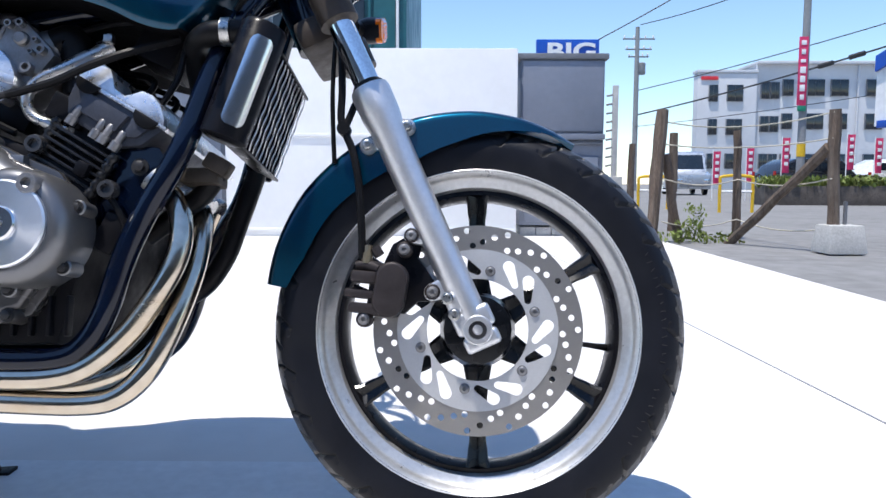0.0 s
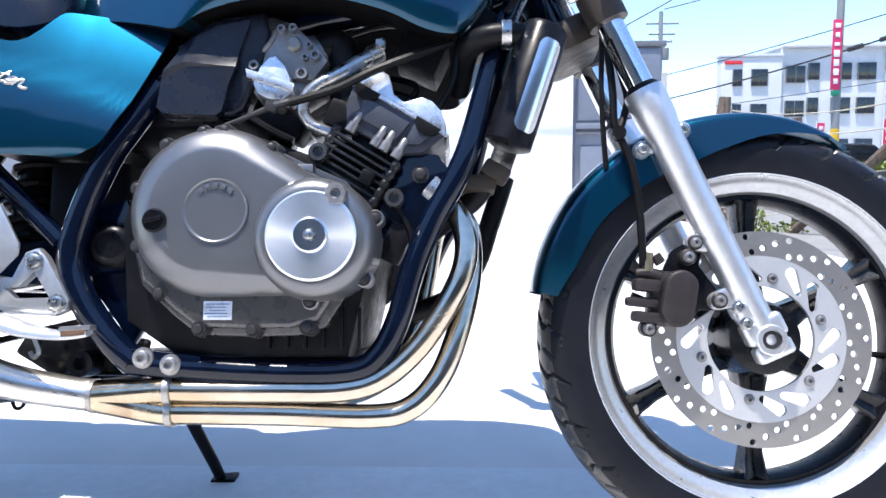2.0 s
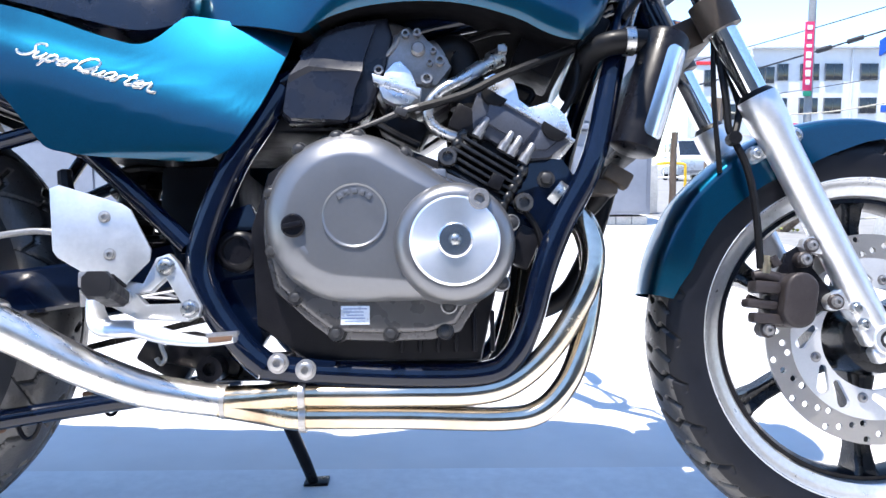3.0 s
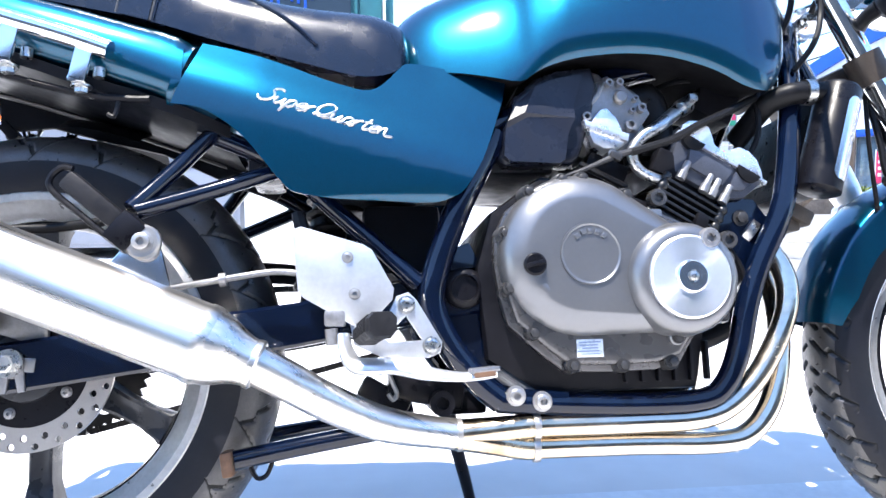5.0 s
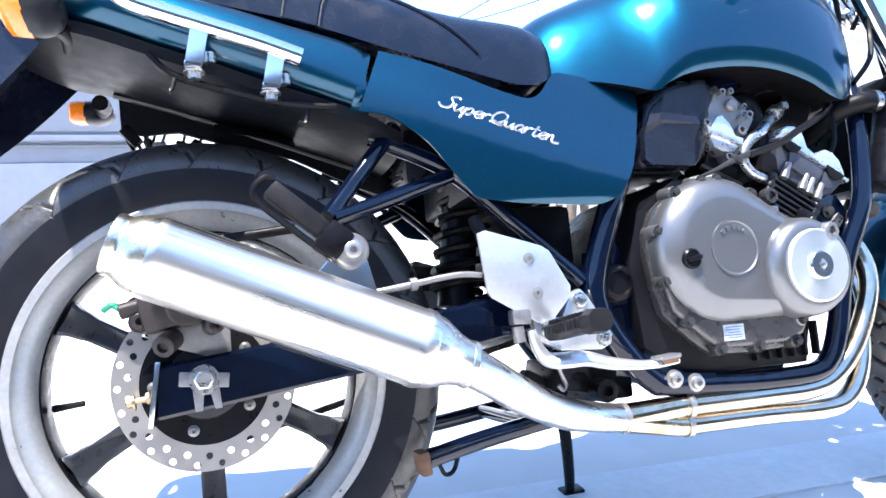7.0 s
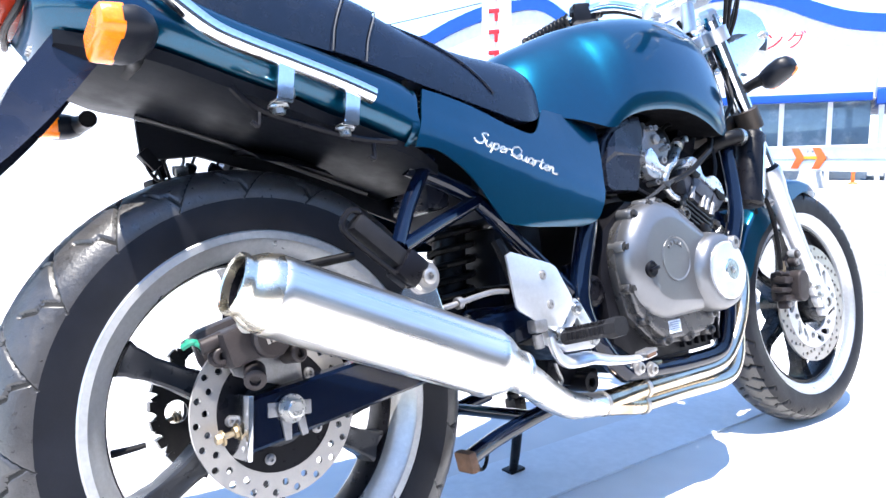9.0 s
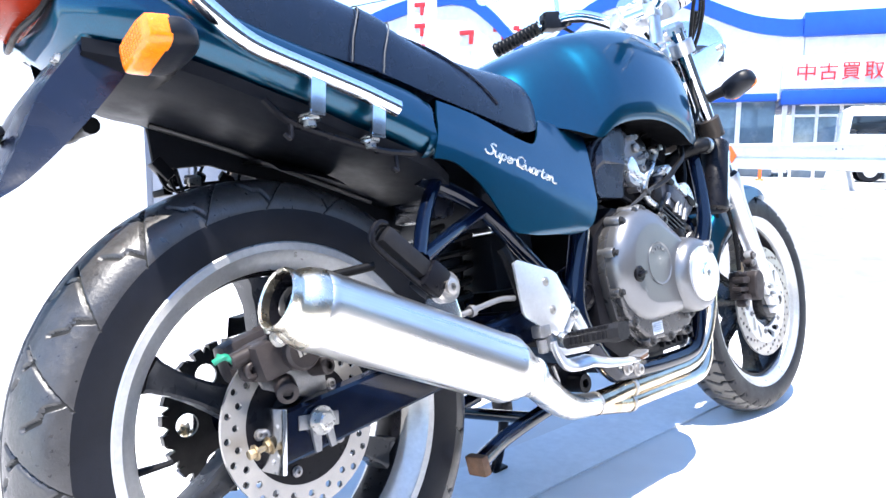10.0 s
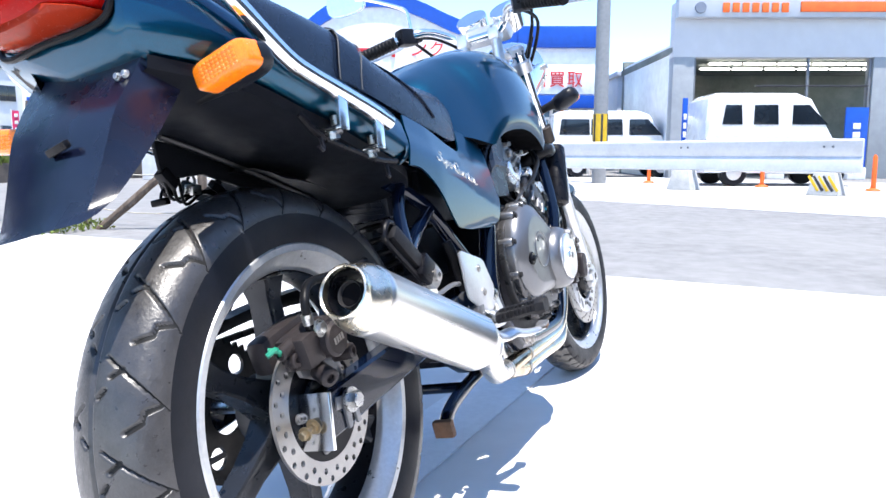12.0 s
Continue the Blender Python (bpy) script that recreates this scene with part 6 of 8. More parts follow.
# ---- frame and swingarm ----
for sd in (-1, 1):
    Y = 0.150 * sd
    g = Geo()
    g.tube([(-0.285, 0.045 * sd, 0.79), (-0.318, 0.09 * sd, 0.72), (-0.348, 0.128 * sd, 0.63), (-0.383, Y, 0.503), (-0.426, Y, 0.418), (-0.448, Y, 0.363), (-0.466, Y, 0.301), (-0.488, Y, 0.259), (-0.522, Y, 0.240), (-0.613, Y, 0.238), (-0.724, Y, 0.244), (-0.79, Y, 0.250)],
           [0.015] * 3 + [0.0155] * 9, 14)
    part("down_tube", g, NAVY, bike, "glossy dark blue frame down tube")
    g = Geo()
    g.tube([(-0.775, 0.13 * sd, 0.60), (-0.80, 0.14 * sd, 0.555), (-0.830, Y, 0.500), (-0.860, Y, 0.423), (-0.869, Y, 0.374), (-0.851, Y, 0.325), (-0.815, Y, 0.276), (-0.785, Y, 0.250)], 0.0175, 14)
    part("pivot_tube", g, NAVY, bike, "glossy dark blue frame tube")
    g = Geo()
    g.plate([(-0.862, 0.44), (-0.815, 0.455), (-0.79, 0.40), (-0.782, 0.30), (-0.80, 0.27), (-0.845, 0.33), (-0.866, 0.375)], 0.118 * sd - 0.008, 0.118 * sd + 0.008, 0.003)
    plate = part("pivot_plate", g, NAVY, bike)
    g = Geo()
    g.lathe([(0, 0.027), (0.014, 0.027), (0.02, 0.022), (0.021, 0.018), (0.016, 0.016)], (-0.826, 0.126 * sd, 0.393), (0, sd, 0), 28)
    part("pivot_cap", g, BLACK, plate, "round black pivot cap")
    g = Geo()
    g.plate([(-0.80, 0.268), (-0.70, 0.258), (-0.705, 0.236), (-0.735, 0.232), (-0.79, 0.238)], 0.158 * sd - 0.005, 0.158 * sd + 0.005, 0.003)
    gus = part("frame_joint", g, NAVY, bike)
    for x, z in ((-0.769, 0.256), (-0.736, 0.248)):
        g = Geo()
        g.lathe([(0, 0.0128), (0.003, 0.0125), (0.0035, 0.0092), (0.0095, 0.0088), (0.0105, 0.0072), (0.0105, 0.0042), (0.006, 0.0038)], (x, 0.163 * sd, z), (0, sd, 0), 18)
        part("flange_bolt", g, STEEL, gus, "bright flange bolt")
    g = Geo()
    g.tube([(-1.16, 0.13 * sd, 0.605), (-1.06, 0.14 * sd, 0.558), (-0.983, 0.14 * sd, 0.491), (-0.885, 0.145 * sd, 0.398)], 0.0125, 12)
    part("seat_stay", g, NAVY, bike)
    g = Geo()
    g.tube([(-0.775, 0.12 * sd, 0.61), (-0.95, 0.125 * sd, 0.62), (-1.15, 0.13 * sd, 0.66), (-1.40, 0.12 * sd, 0.73)], 0.0125, 10)
    part("seat_rail", g, NAVY, bike)
    g = Geo()
    g.tube([(-1.128, 0.14 * sd, 0.615), (-1.18, 0.155 * sd, 0.552), (-1.228, 0.185 * sd, 0.492)], 0.0105, 12)
    g.tube([(-1.060, 0.145 * sd, 0.549), (-1.14, 0.16 * sd, 0.519), (-1.222, 0.185 * sd, 0.489)], 0.0105, 12)
    part("passenger_bracket", g, NAVY, bike, "glossy dark passenger footrest bracket")
    g = Geo()
    g.tube([(-0.27, 0.02 * sd, 0.80), (-0.45, 0.06 * sd, 0.74), (-0.62, 0.09 * sd, 0.69), (-0.78, 0.12 * sd, 0.61)], 0.018, 10)
    part("top_tube", g, NAVY, bike)
    # passenger footrest, folded up
    pm = Matrix.Translation((-1.228, 0.198 * sd, 0.463)) @ Matrix.Rotation(radians(41), 4, "Y")
    g = Geo()
    g.box((-0.052, 0, 0.003), (0.082, 0.024, 0.024), 0.006, m=pm)
    peg = part("passenger_footrest", g, PEGM, bike, "folded black rubber passenger footrest")
    g = Geo()
    g.box((0.002, 0, 0), (0.034, 0.034, 0.04), 0.006, m=pm)
    part("hinge", g, BLACK, peg)
    g = Geo()
    g.tube([(0.015, -0.005, -0.017), (-0.05, -0.004, -0.018), (-0.095, -0.004, -0.017), (-0.106, -0.004, -0.006), (-0.104, -0.004, 0.010), (-0.094, -0.004, 0.016)], 0.004, 8, m=pm)
    part("loop", g, BLACK, peg)
    # swingarm
    g = Geo()
    rows = []
    for x, zc, h in ((-0.80, 0.392, 0.030), (-0.86, 0.385, 0.031), (-1.04, 0.352, 0.028), (-1.25, 0.326, 0.030), (-1.428, 0.304, 0.031)):
        b = 0.016
        y0 = 0.118
        rows.append([(x, sd * (y0 - b), zc - h + 0.004), (x, sd * (y0 - b + 0.004), zc - h), (x, sd * (y0 + b - 0.004), zc - h), (x, sd * (y0 + b), zc - h + 0.004), (x, sd * (y0 + b), zc + h - 0.004), (x, sd * (y0 + b - 0.004), zc + h), (x, sd * (y0 - b + 0.004), zc + h), (x, sd * (y0 - b), zc + h - 0.004)])
    g.rings(rows)
    arm = part("swingarm", g, NAVY, bike, "glossy dark blue box-section swingarm")
    g = Geo()
    g.box((-1.431, sd * 0.120, 0.303), (0.006, 0.050, 0.074), 0.002, (0, 8, 0))
    part("end_plate", g, POLISH, arm, "bright pressed end plate")
    g = Geo()
    g.tube([(-1.43, sd * 0.118, 0.300), (-1.462, sd * 0.118, 0.295)], 0.0036, 8)
    g.hexbolt((-1.436, sd * 0.118, 0.2988), 0.0072, 0.006, (-1, 0, -0.15))
    g.hexbolt((-1.454, sd * 0.118, 0.2958), 0.0062, 0.010, (-1, 0, -0.15))
    part("chain_adjuster", g, BRASS, arm, "yellow zinc adjuster bolt")
    g = Geo()
    g.plate([(-1.392, 0.322), (-1.364, 0.326), (-1.360, 0.300), (-1.358, 0.281), (-1.366, 0.280), (-1.370, 0.297), (-1.378, 0.297), (-1.380, 0.279), (-1.388, 0.279), (-1.390, 0.300)], sd * 0.136 - 0.0025, sd * 0.136 + 0.0025, 0.001)
    g.plate(circle(-1.377, 0.315, 0.0155, 20), sd * 0.138 - 0.002, sd * 0.138 + 0.002)
    g.box((-1.377, sd * 0.1345, 0.3145), (0.056, 0.003, 0.017), 0.002, (0, 6, 0))
    part("axle_plate", g, CARB, arm, "forked zinc axle plate")
    g = Geo()
    g.hexbolt((-1.377, sd * 0.139, 0.315), 0.0115, 0.016, (0, sd, 0))
    part("axle_nut", g, BOLTM, arm)
g = Geo()
g.box((-0.99, 0, 0.365), (0.06, 0.23, 0.05), 0.008)
part("swingarm_bridge", g, NAVY, bike)
g = Geo()
g.tube([(-1.38, -0.13, 0.316), (-1.38, 0.13, 0.316)], 0.009, 10)
part("rear_axle", g, BOLTM, bike)
g = Geo()
g.tube([(-1.00, -0.155, 0.40), (-1.02, -0.160, 0.44), (-1.03, -0.160, 0.47), (-1.035, -0.155, 0.49)], 0.009, 8)
part("rear_brake_hose", g, HOSE, bike)
g = Geo()
g.tube([(-1.035, -0.165, 0.414), (-1.07, -0.165, 0.416), (-1.14, -0.162, 0.406), (-1.20, -0.15, 0.398)], 0.0042, 10)
g.lathe([(-0.004, 0.0085), (0.004, 0.0085)], (-1.125, -0.1627, 0.408), (1, 0, 0.12), 12)
part("brake_pipe", g, CARB, bike, "grey sleeved rear brake pipe")
# rear shock
g = Geo()
g.tube([(-1.02, 0.0, 0.38), (-0.99, 0.0, 0.60)], 0.028, 14)
part("shock_absorber", g, BLACK, bike)
g = Geo()
g.tube([(-1.016 + 0.03 * k / 60 + 0.038 * math.cos(k * 0.75), 0.038 * math.sin(k * 0.75), 0.40 + 0.18 * k / 60) for k in range(61)], 0.006, 7, 1)
part("shock_spring", g, HOSE, bike)

# dark boxes inside the frame
for c, s, nm in (((-0.80, 0, 0.60), (0.22, 0.23, 0.10), "air_cleaner_case"), ((-0.95, 0, 0.575), (0.15, 0.24, 0.10), "battery_box"), ((-1.04, 0, 0.612), (0.12, 0.21, 0.07), "electrics_tray"), ((-0.90, 0.02, 0.47), (0.11, 0.16, 0.10), "inner_fender")):
    g = Geo()
    g.box(c, s, 0.012)
    part(nm, g, PLASTIC, bike)
g = Geo()
rows = []
for k in range(15):
    a = radians(68 + 18 * k / 14)
    r = 0.345
    rows.append([(RW.x + (r - 0.012 * (abs(v) ** 2)) * math.cos(a), 0.085 * v, RW.z + (r - 0.03 * abs(v) ** 2) * math.sin(a)) for v in (-1, -0.75, -0.4, 0, 0.4, 0.75, 1)])
g.rings(rows, False, None, False)
bmesh.ops.solidify(g.bm, geom=list(g.bm.faces), thickness=0.003)
part("rear_inner_fender", g, GLOSSBLK, bike, "black plastic inner fender")
g = Geo()
g.box((-1.085, -0.045, 0.588), (0.045, 0.105, 0.080), 0.012)
vent = part("rectifier", g, AIRBOXM, bike, "finned black rectifier box")
for k in range(6):
    g = Geo()
    g.box((-1.1065, -0.045, 0.563 + 0.0100 * k), (0.008, 0.078, 0.0045), 0.001, (6, 0, 0))
    part("fin", g, AIRBOXM, vent)
# loose wiring and clips under the tail
for k, (x, y, z, a, b) in enumerate(((-1.462, 0.02, 0.648, 0.016, 0.030), (-1.440, 0.045, 0.640, 0.012, 0.024), (-1.425, 0.015, 0.632, 0.018, 0.014), (-1.400, 0.05, 0.640, 0.014, 0.018), (-1.375, 0.02, 0.634, 0.020, 0.012), (-1.350, 0.04, 0.628, 0.012, 0.016), (-1.325, 0.02, 0.622, 0.018, 0.010), (-1.452, 0.05, 0.622, 0.010, 0.022))):
    g = Geo()
    g.box((x, y, z), (a, 0.016, b), 0.003, (10 * k, 18 * k - 40, 0))
    g.tube([(x, y, z), (x + 0.006, y, z + 0.014), (x + 0.010, 0.03, z + 0.030)], 0.0022, 6)
    part("wiring_plug", g, (BLACK, BLACK, BOLTM, BLACK)[k % 4], bike)
for k in range(3):
    g = Geo()
    g.tube([(-1.470 + 0.012 * k, 0.02, 0.668), (-1.466 + 0.012 * k, 0.02, 0.640), (-1.448 + 0.01 * k, 0.03, 0.622 - 0.004 * k), (-1.415 + 0.01 * k, 0.03, 0.628), (-1.37, 0.025, 0.630 - 0.004 * k), (-1.30, 0.03, 0.618)], 0.0024, 7)
    part("wiring_loom", g, HOSE, bike)

# ---- engine ----
g = Geo()
g.plate([(-0.80, 0.300), (-0.735, 0.256), (-0.525, 0.256), (-0.505, 0.345), (-0.49, 0.42), (-0.50, 0.47), (-0.56, 0.50), (-0.64, 0.53), (-0.72, 0.54), (-0.79, 0.49), (-0.81, 0.42)], -0.148, 0.148, 0.01)
crank = part("crankcase", g, CRANK, bike, "black engine crankcase")
g = Geo()
g.plate([(-0.73, 0.265), (-0.52, 0.262), (-0.53, 0.235), (-0.70, 0.232)], -0.10, 0.10, 0.012)
part("oil_pan", g, CRANK, crank)
for k in range(6):
    g = Geo()
    g.box((-0.622 + 0.022 * k, -0.150, 0.292), (0.005, 0.014, 0.05), 0.002)
    part("pan_rib", g, CRANK, crank)
# lower part of the clutch cover, with its flange and bolts
COVER_OUT = [(-0.692, 0.538), (-0.740, 0.516), (-0.773, 0.489), (-0.789, 0.456), (-0.790, 0.417), (-0.785, 0.380), (-0.775, 0.343), (-0.735, 0.306), (-0.705, 0.283), (-0.646, 0.281), (-0.586, 0.282),
             (-0.551, 0.292), (-0.517, 0.345), (-0.503, 0.367), (-0.495, 0.40), (-0.502, 0.437), (-0.529, 0.470), (-0.584, 0.494), (-0.639, 0.522)]
g = Geo()
g.plate(COVER_OUT, -0.163, -0.145, 0.004)
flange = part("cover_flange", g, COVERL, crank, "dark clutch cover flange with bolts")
g = Geo()
inn = [(-0.655 + (x + 0.655) * 0.94, 0.40 + (z - 0.40) * 0.92) for x, z in COVER_OUT]
g.plate(inn, -0.180, -0.160, 0.006, segs=3)
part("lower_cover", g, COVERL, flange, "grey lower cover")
for x, z in ((-0.744, 0.511), (-0.6995, 0.526), (-0.674, 0.528), (-0.617, 0.506), (-0.777, 0.458), (-0.774, 0.389), (-0.746, 0.333), (-0.698, 0.291), (-0.634, 0.290), (-0.570, 0.292), (-0.512, 0.352), (-0.498, 0.395)):
    g = Geo()
    g.lathe([(0, 0.0115), (0.026, 0.0102), (0.030, 0.0078)], (x, -0.150, z), (0, -1, 0), 16)
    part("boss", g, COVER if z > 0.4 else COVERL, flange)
    g = Geo()
    g.hexbolt((x, -0.179, z), 0.0058, 0.007)
    part("cover_bolt", g, COVERD, flange)


def swept(c0, c1, levels, n=72):
    """Rings of the outline round two circles; a level: its y and the two radii."""
    rows = []
    for y, r0, r1 in levels:
        ring = []
        for k in range(n):
            a = 2 * math.pi * k / n
            dx, dz = math.cos(a), math.sin(a)
            p0, p1 = c0[0] * dx + c0[1] * dz + r0, c1[0] * dx + c1[1] * dz + r1
            c, r = (c0, r0) if p0 >= p1 else (c1, r1)
            ring.append((c[0] + r * dx, y, c[1] + r * dz))
        rows.append(ring)
    return rows


g = Geo()
g.rings(swept((-0.682, 0.429), (-0.566, 0.394), [(-0.158, 0.104, 0.066), (-0.174, 0.1035, 0.066), (-0.182, 0.101, 0.064), (-0.189, 0.096, 0.061), (-0.195, 0.088, 0.056), (-0.199, 0.080, 0.052), (-0.2015, 0.074, 0.048), (-0.2020, 0.071, 0.046), (-0.2021, 0.069, 0.044), (-0.2021, 0.050, 0.030)]))
dome = part("clutch_cover", g, COVER, crank, "cast grey clutch cover with raised bars of lettering", None, 50)
g = Geo()
g.lathe([(-0.2005, 0.0395), (-0.2042, 0.0388), (-0.2042, 0.0374), (-0.2028, 0.0358), (-0.2026, 0.0354), (-0.2026, 0.0340), (-0.2026, 0.001)], (-0.675, 0, 0.428), (0, 1, 0), 48)
part("badge_ring", g, COVER, dome)
for k in range(5):
    a = radians(128 - 19 * k)
    g = Geo()
    g.box((-0.675 + 0.028 * math.cos(a), -0.2035, 0.428 + 0.028 * math.sin(a)), (0.0060, 0.003, 0.0062), 0.0008, (0, 90 - math.degrees(a), 0))
    part("letter_bar", g, COVER, dome)
# oil filler
g = Geo()
g.lathe([(0, 0.0165), (0.010, 0.0165), (0.018, 0.014), (0.018, 0.011)], (-0.746, -0.178, 0.416), (0, -1, 0), 24)
part("filler_neck", g, COVER, dome)
g = Geo()
g.lathe([(0, 0.0142), (0.009, 0.0142), (0.011, 0.012)], (-0.746, -0.195, 0.416), (0, -1, 0), 20)
g.box((-0.746, -0.208, 0.416), (0.023, 0.008, 0.006), 0.002, (0, -12, 0))
part("filler_plug", g, BLACK, dome, "black oil filler plug")
g = Geo()
g.tube([(-0.745, -0.182, 0.405), (-0.732, -0.187, 0.382), (-0.712, -0.186, 0.360)], [0.018, 0.016, 0.009], 12)
part("filler_rib", g, COVER, dome)
# pulse generator cover
PC = (-0.559, 0, 0.395)
g = Geo()
g.lathe([(-0.15, 0.074), (-0.185, 0.073), (-0.206, 0.070), (-0.218, 0.064), (-0.222, 0.056), (-0.222, 0.052)], PC, (0, 1, 0), 56)
pulse = part("pulse_cover", g, COVER, crank, "round cast cover with a turned bright alloy disc")
g = Geo()
g.lathe([(-0.218, 0.052), (-0.226, 0.0515), (-0.228, 0.049), (-0.228, 0.021)], PC, (0, 1, 0), 64)
part("turned_disc", g, TURNED, pulse, "bright turned alloy disc")
g = Geo()
g.lathe([(-0.226, 0.0205), (-0.231, 0.0200), (-0.233, 0.018), (-0.233, 0.0075), (-0.228, 0.007)], PC, (0, 1, 0), 36)
part("centre_cap", g, POLISH, pulse)
g = Geo()
g.hexbolt((PC[0], -0.229, PC[2]), 0.0062, 0.006)
part("centre_bolt", g, BOLTM, pulse)
g = Geo()
g.lathe([(0, 0.0135), (0.055, 0.013), (0.058, 0.011), (0.058, 0.006), (0.052, 0.005)], (-0.531, -0.172, 0.442), (0, -1, 0), 24)
part("inspection_cap", g, CARB, pulse)
for a in (-40, 20, 200, 150, 265):
    g = Geo()
    p = (PC[0] + 0.073 * math.cos(radians(a)), -0.158, PC[2] + 0.073 * math.sin(radians(a)))
    g.lathe([(0, 0.010), (0.03, 0.010), (0.032, 0.008)], p, (0, -1, 0), 14)
    part("boss", g, COVER, pulse)
    g = Geo()
    g.hexbolt((p[0], -0.189, p[2]), 0.0055, 0.006)
    part("cover_bolt", g, COVERD, pulse)
g = Geo()
g.box((-0.585, -0.16, 0.476), (0.036, 0.03, 0.026), 0.004)
part("breather_box", g, COVER, crank)
g = Geo()
g.box((-0.676, -0.1795, 0.312), (0.034, 0.002, 0.022), 0.0006)
label_plate = part("sticker", g, LABELW, crank, "pale sticker with fine print bars")
for k in range(5):
    g = Geo()
    g.box((-0.676 - 0.002 * (k % 2), -0.1808, 0.3195 - 0.0037 * k), (0.028 - 0.004 * (k % 3), 0.0005, 0.0014), 0)
    part("print_bar", g, LABELB, label_plate)
# left covers, plain
g = Geo()
g.lathe([(0.14, 0.09), (0.17, 0.088), (0.19, 0.07), (0.195, 0.03)], (-0.56, 0, 0.40), (0, 1, 0), 40)
part("generator_cover", g, COVER, crank)
g = Geo()
g.plate([(-0.82, 0.30), (-0.66, 0.29), (-0.64, 0.45), (-0.80, 0.47)], 0.145, 0.175, 0.008)
part("sprocket_cover", g, COVER, crank)

# cylinders, tilted forward
EA, EC = Vector((0.515, 0, 0.857)), Vector((0.857, 0, -0.515))
ENG = Matrix(((EC.x, 0, EA.x, 0), (0, 1, 0, 0), (EC.z, 0, EA.z, 0), (0, 0, 0, 1)))
g = Geo()
g.box((-0.700, 0, 0.120), (0.074, 0.27, 0.15), 0.006, m=ENG)
block = part("cylinder_block", g, CRANK, bike, "black finned cylinder block")
for k in range(7):
    g = Geo()
    w = 0.090 + 0.006 * (1 - abs(k - 3) / 3)
    g.plate([(-0.699 - w / 2, -0.0022), (-0.699 + w / 2, -0.0022), (-0.699 + w / 2, 0.0014), (-0.699 - w / 2, 0.0022)], -0.152, 0.152, 0.0012, m=ENG @ Matrix.Translation((0, 0, 0.1215 + 0.0092 * k)))
    part("cooling_fin", g, FINM, block)
for c, a0, a1 in ((-0.744, 0.118, 0.186), (-0.656, 0.120, 0.184)):
    g = Geo()
    for k in range(5):
        g.lathe([(-0.004, 0.0065), (0.0, 0.0078), (0.004, 0.0065)], ENG @ Vector((c, -0.146, a0 + (a1 - a0) * (k + 0.5) / 5)), EA, 12)
    g.tube([tuple(ENG @ Vector((c, -0.146, a0))), tuple(ENG @ Vector((c, -0.146, a1)))], 0.0055, 10)
    part("stud_boss", g, FINM, block)
g = Geo()
g.plate([(-0.757, 0.244), (-0.622, 0.244), (-0.636, 0.210), (-0.662, 0.192), (-0.738, 0.192), (-0.752, 0.214)], -0.146, 0.146, 0.005, m=ENG)
head = part("cylinder_head", g, HEADGREY, bike, "grey cylinder head")
g = Geo()
g.plate([(-0.736, 0.234), (-0.668, 0.234), (-0.672, 0.207), (-0.728, 0.207)], -0.152, -0.144, 0.003, m=ENG)
part("side_boss", g, HEADGREY, head)
g = Geo()
g.plate([(-0.664, 0.236), (-0.636, 0.236), (-0.644, 0.216), (-0.662, 0.206)], -0.150, -0.144, 0.003, m=ENG)
part("side_boss", g, HEADGREY, head)
for c in (-0.728, -0.692, -0.680, -0.662):
    g = Geo()
    g.lathe([(0, 0.0068), (0.012, 0.0068), (0.013, 0.0050), (0.026, 0.0050), (0.028, 0.0038)], ENG @ Vector((c, -0.149, 0.186)), EA, 10)
    part("head_stud", g, CARB, head)
for c, a in ((-0.745, 0.143), (-0.635, 0.142)):
    g = Geo()
    g.lathe([(0, 0.0125), (0.010, 0.0125), (0.014, 0.011), (0.014, 0.0068), (0.008, 0.006)], ENG @ Vector((c, -0.148, a)), (0, -1, 0), 20)
    part("plug", g, COVERL, head)
LOBE = [(-0.757, 0.243), (-0.758, 0.258), (-0.752, 0.268), (-0.740, 0.275), (-0.724, 0.274), (-0.714, 0.265), (-0.706, 0.256), (-0.690, 0.254), (-0.682, 0.262), (-0.674, 0.271), (-0.660, 0.273), (-0.644, 0.268), (-0.630, 0.256), (-0.622, 0.243)]
g = Geo()
g.plate(LOBE, -0.148, 0.148, 0.004, m=ENG)
camc = part("cam_cover", g, HEADSILVER, head, "silver cam cover")
g = Geo()
g.plate([(-0.760, 0.241), (-0.760, 0.246), (-0.619, 0.246), (-0.619, 0.241)], -0.151, 0.151, 0.0012, m=ENG)
part("cover_rim", g, HEADSILVER, camc)
for c in (-0.736, -0.648):
    g = Geo()
    a0 = [(c + 0.0175 * math.cos(t), 0.246 + 0.0165 * math.sin(t)) for t in np.linspace(math.pi, 2 * math.pi, 14)]
    g.plate([(x, z) for x, z in a0], -0.1535, -0.140, 0.0015, m=ENG)
    part("cam_plug", g, HOSE, camc, "black half-moon plug")
for y in (-0.085, 0.0, 0.085):
    g = Geo()
    g.box((-0.698, y, 0.262), (0.026, 0.03, 0.022), 0.004, m=ENG)
    part("plug_cap", g, HOSE, camc)
    g = Geo()
    p = ENG @ Vector((-0.698, y, 0.272))
    g.tube([tuple(p), (p.x + 0.01, y, p.z + 0.02), (p.x - 0.03, y * 0.7, p.z + 0.04), (p.x - 0.12, y * 0.4, p.z + 0.05)], 0.0045, 7)
    part("plug_lead", g, HOSE, camc)

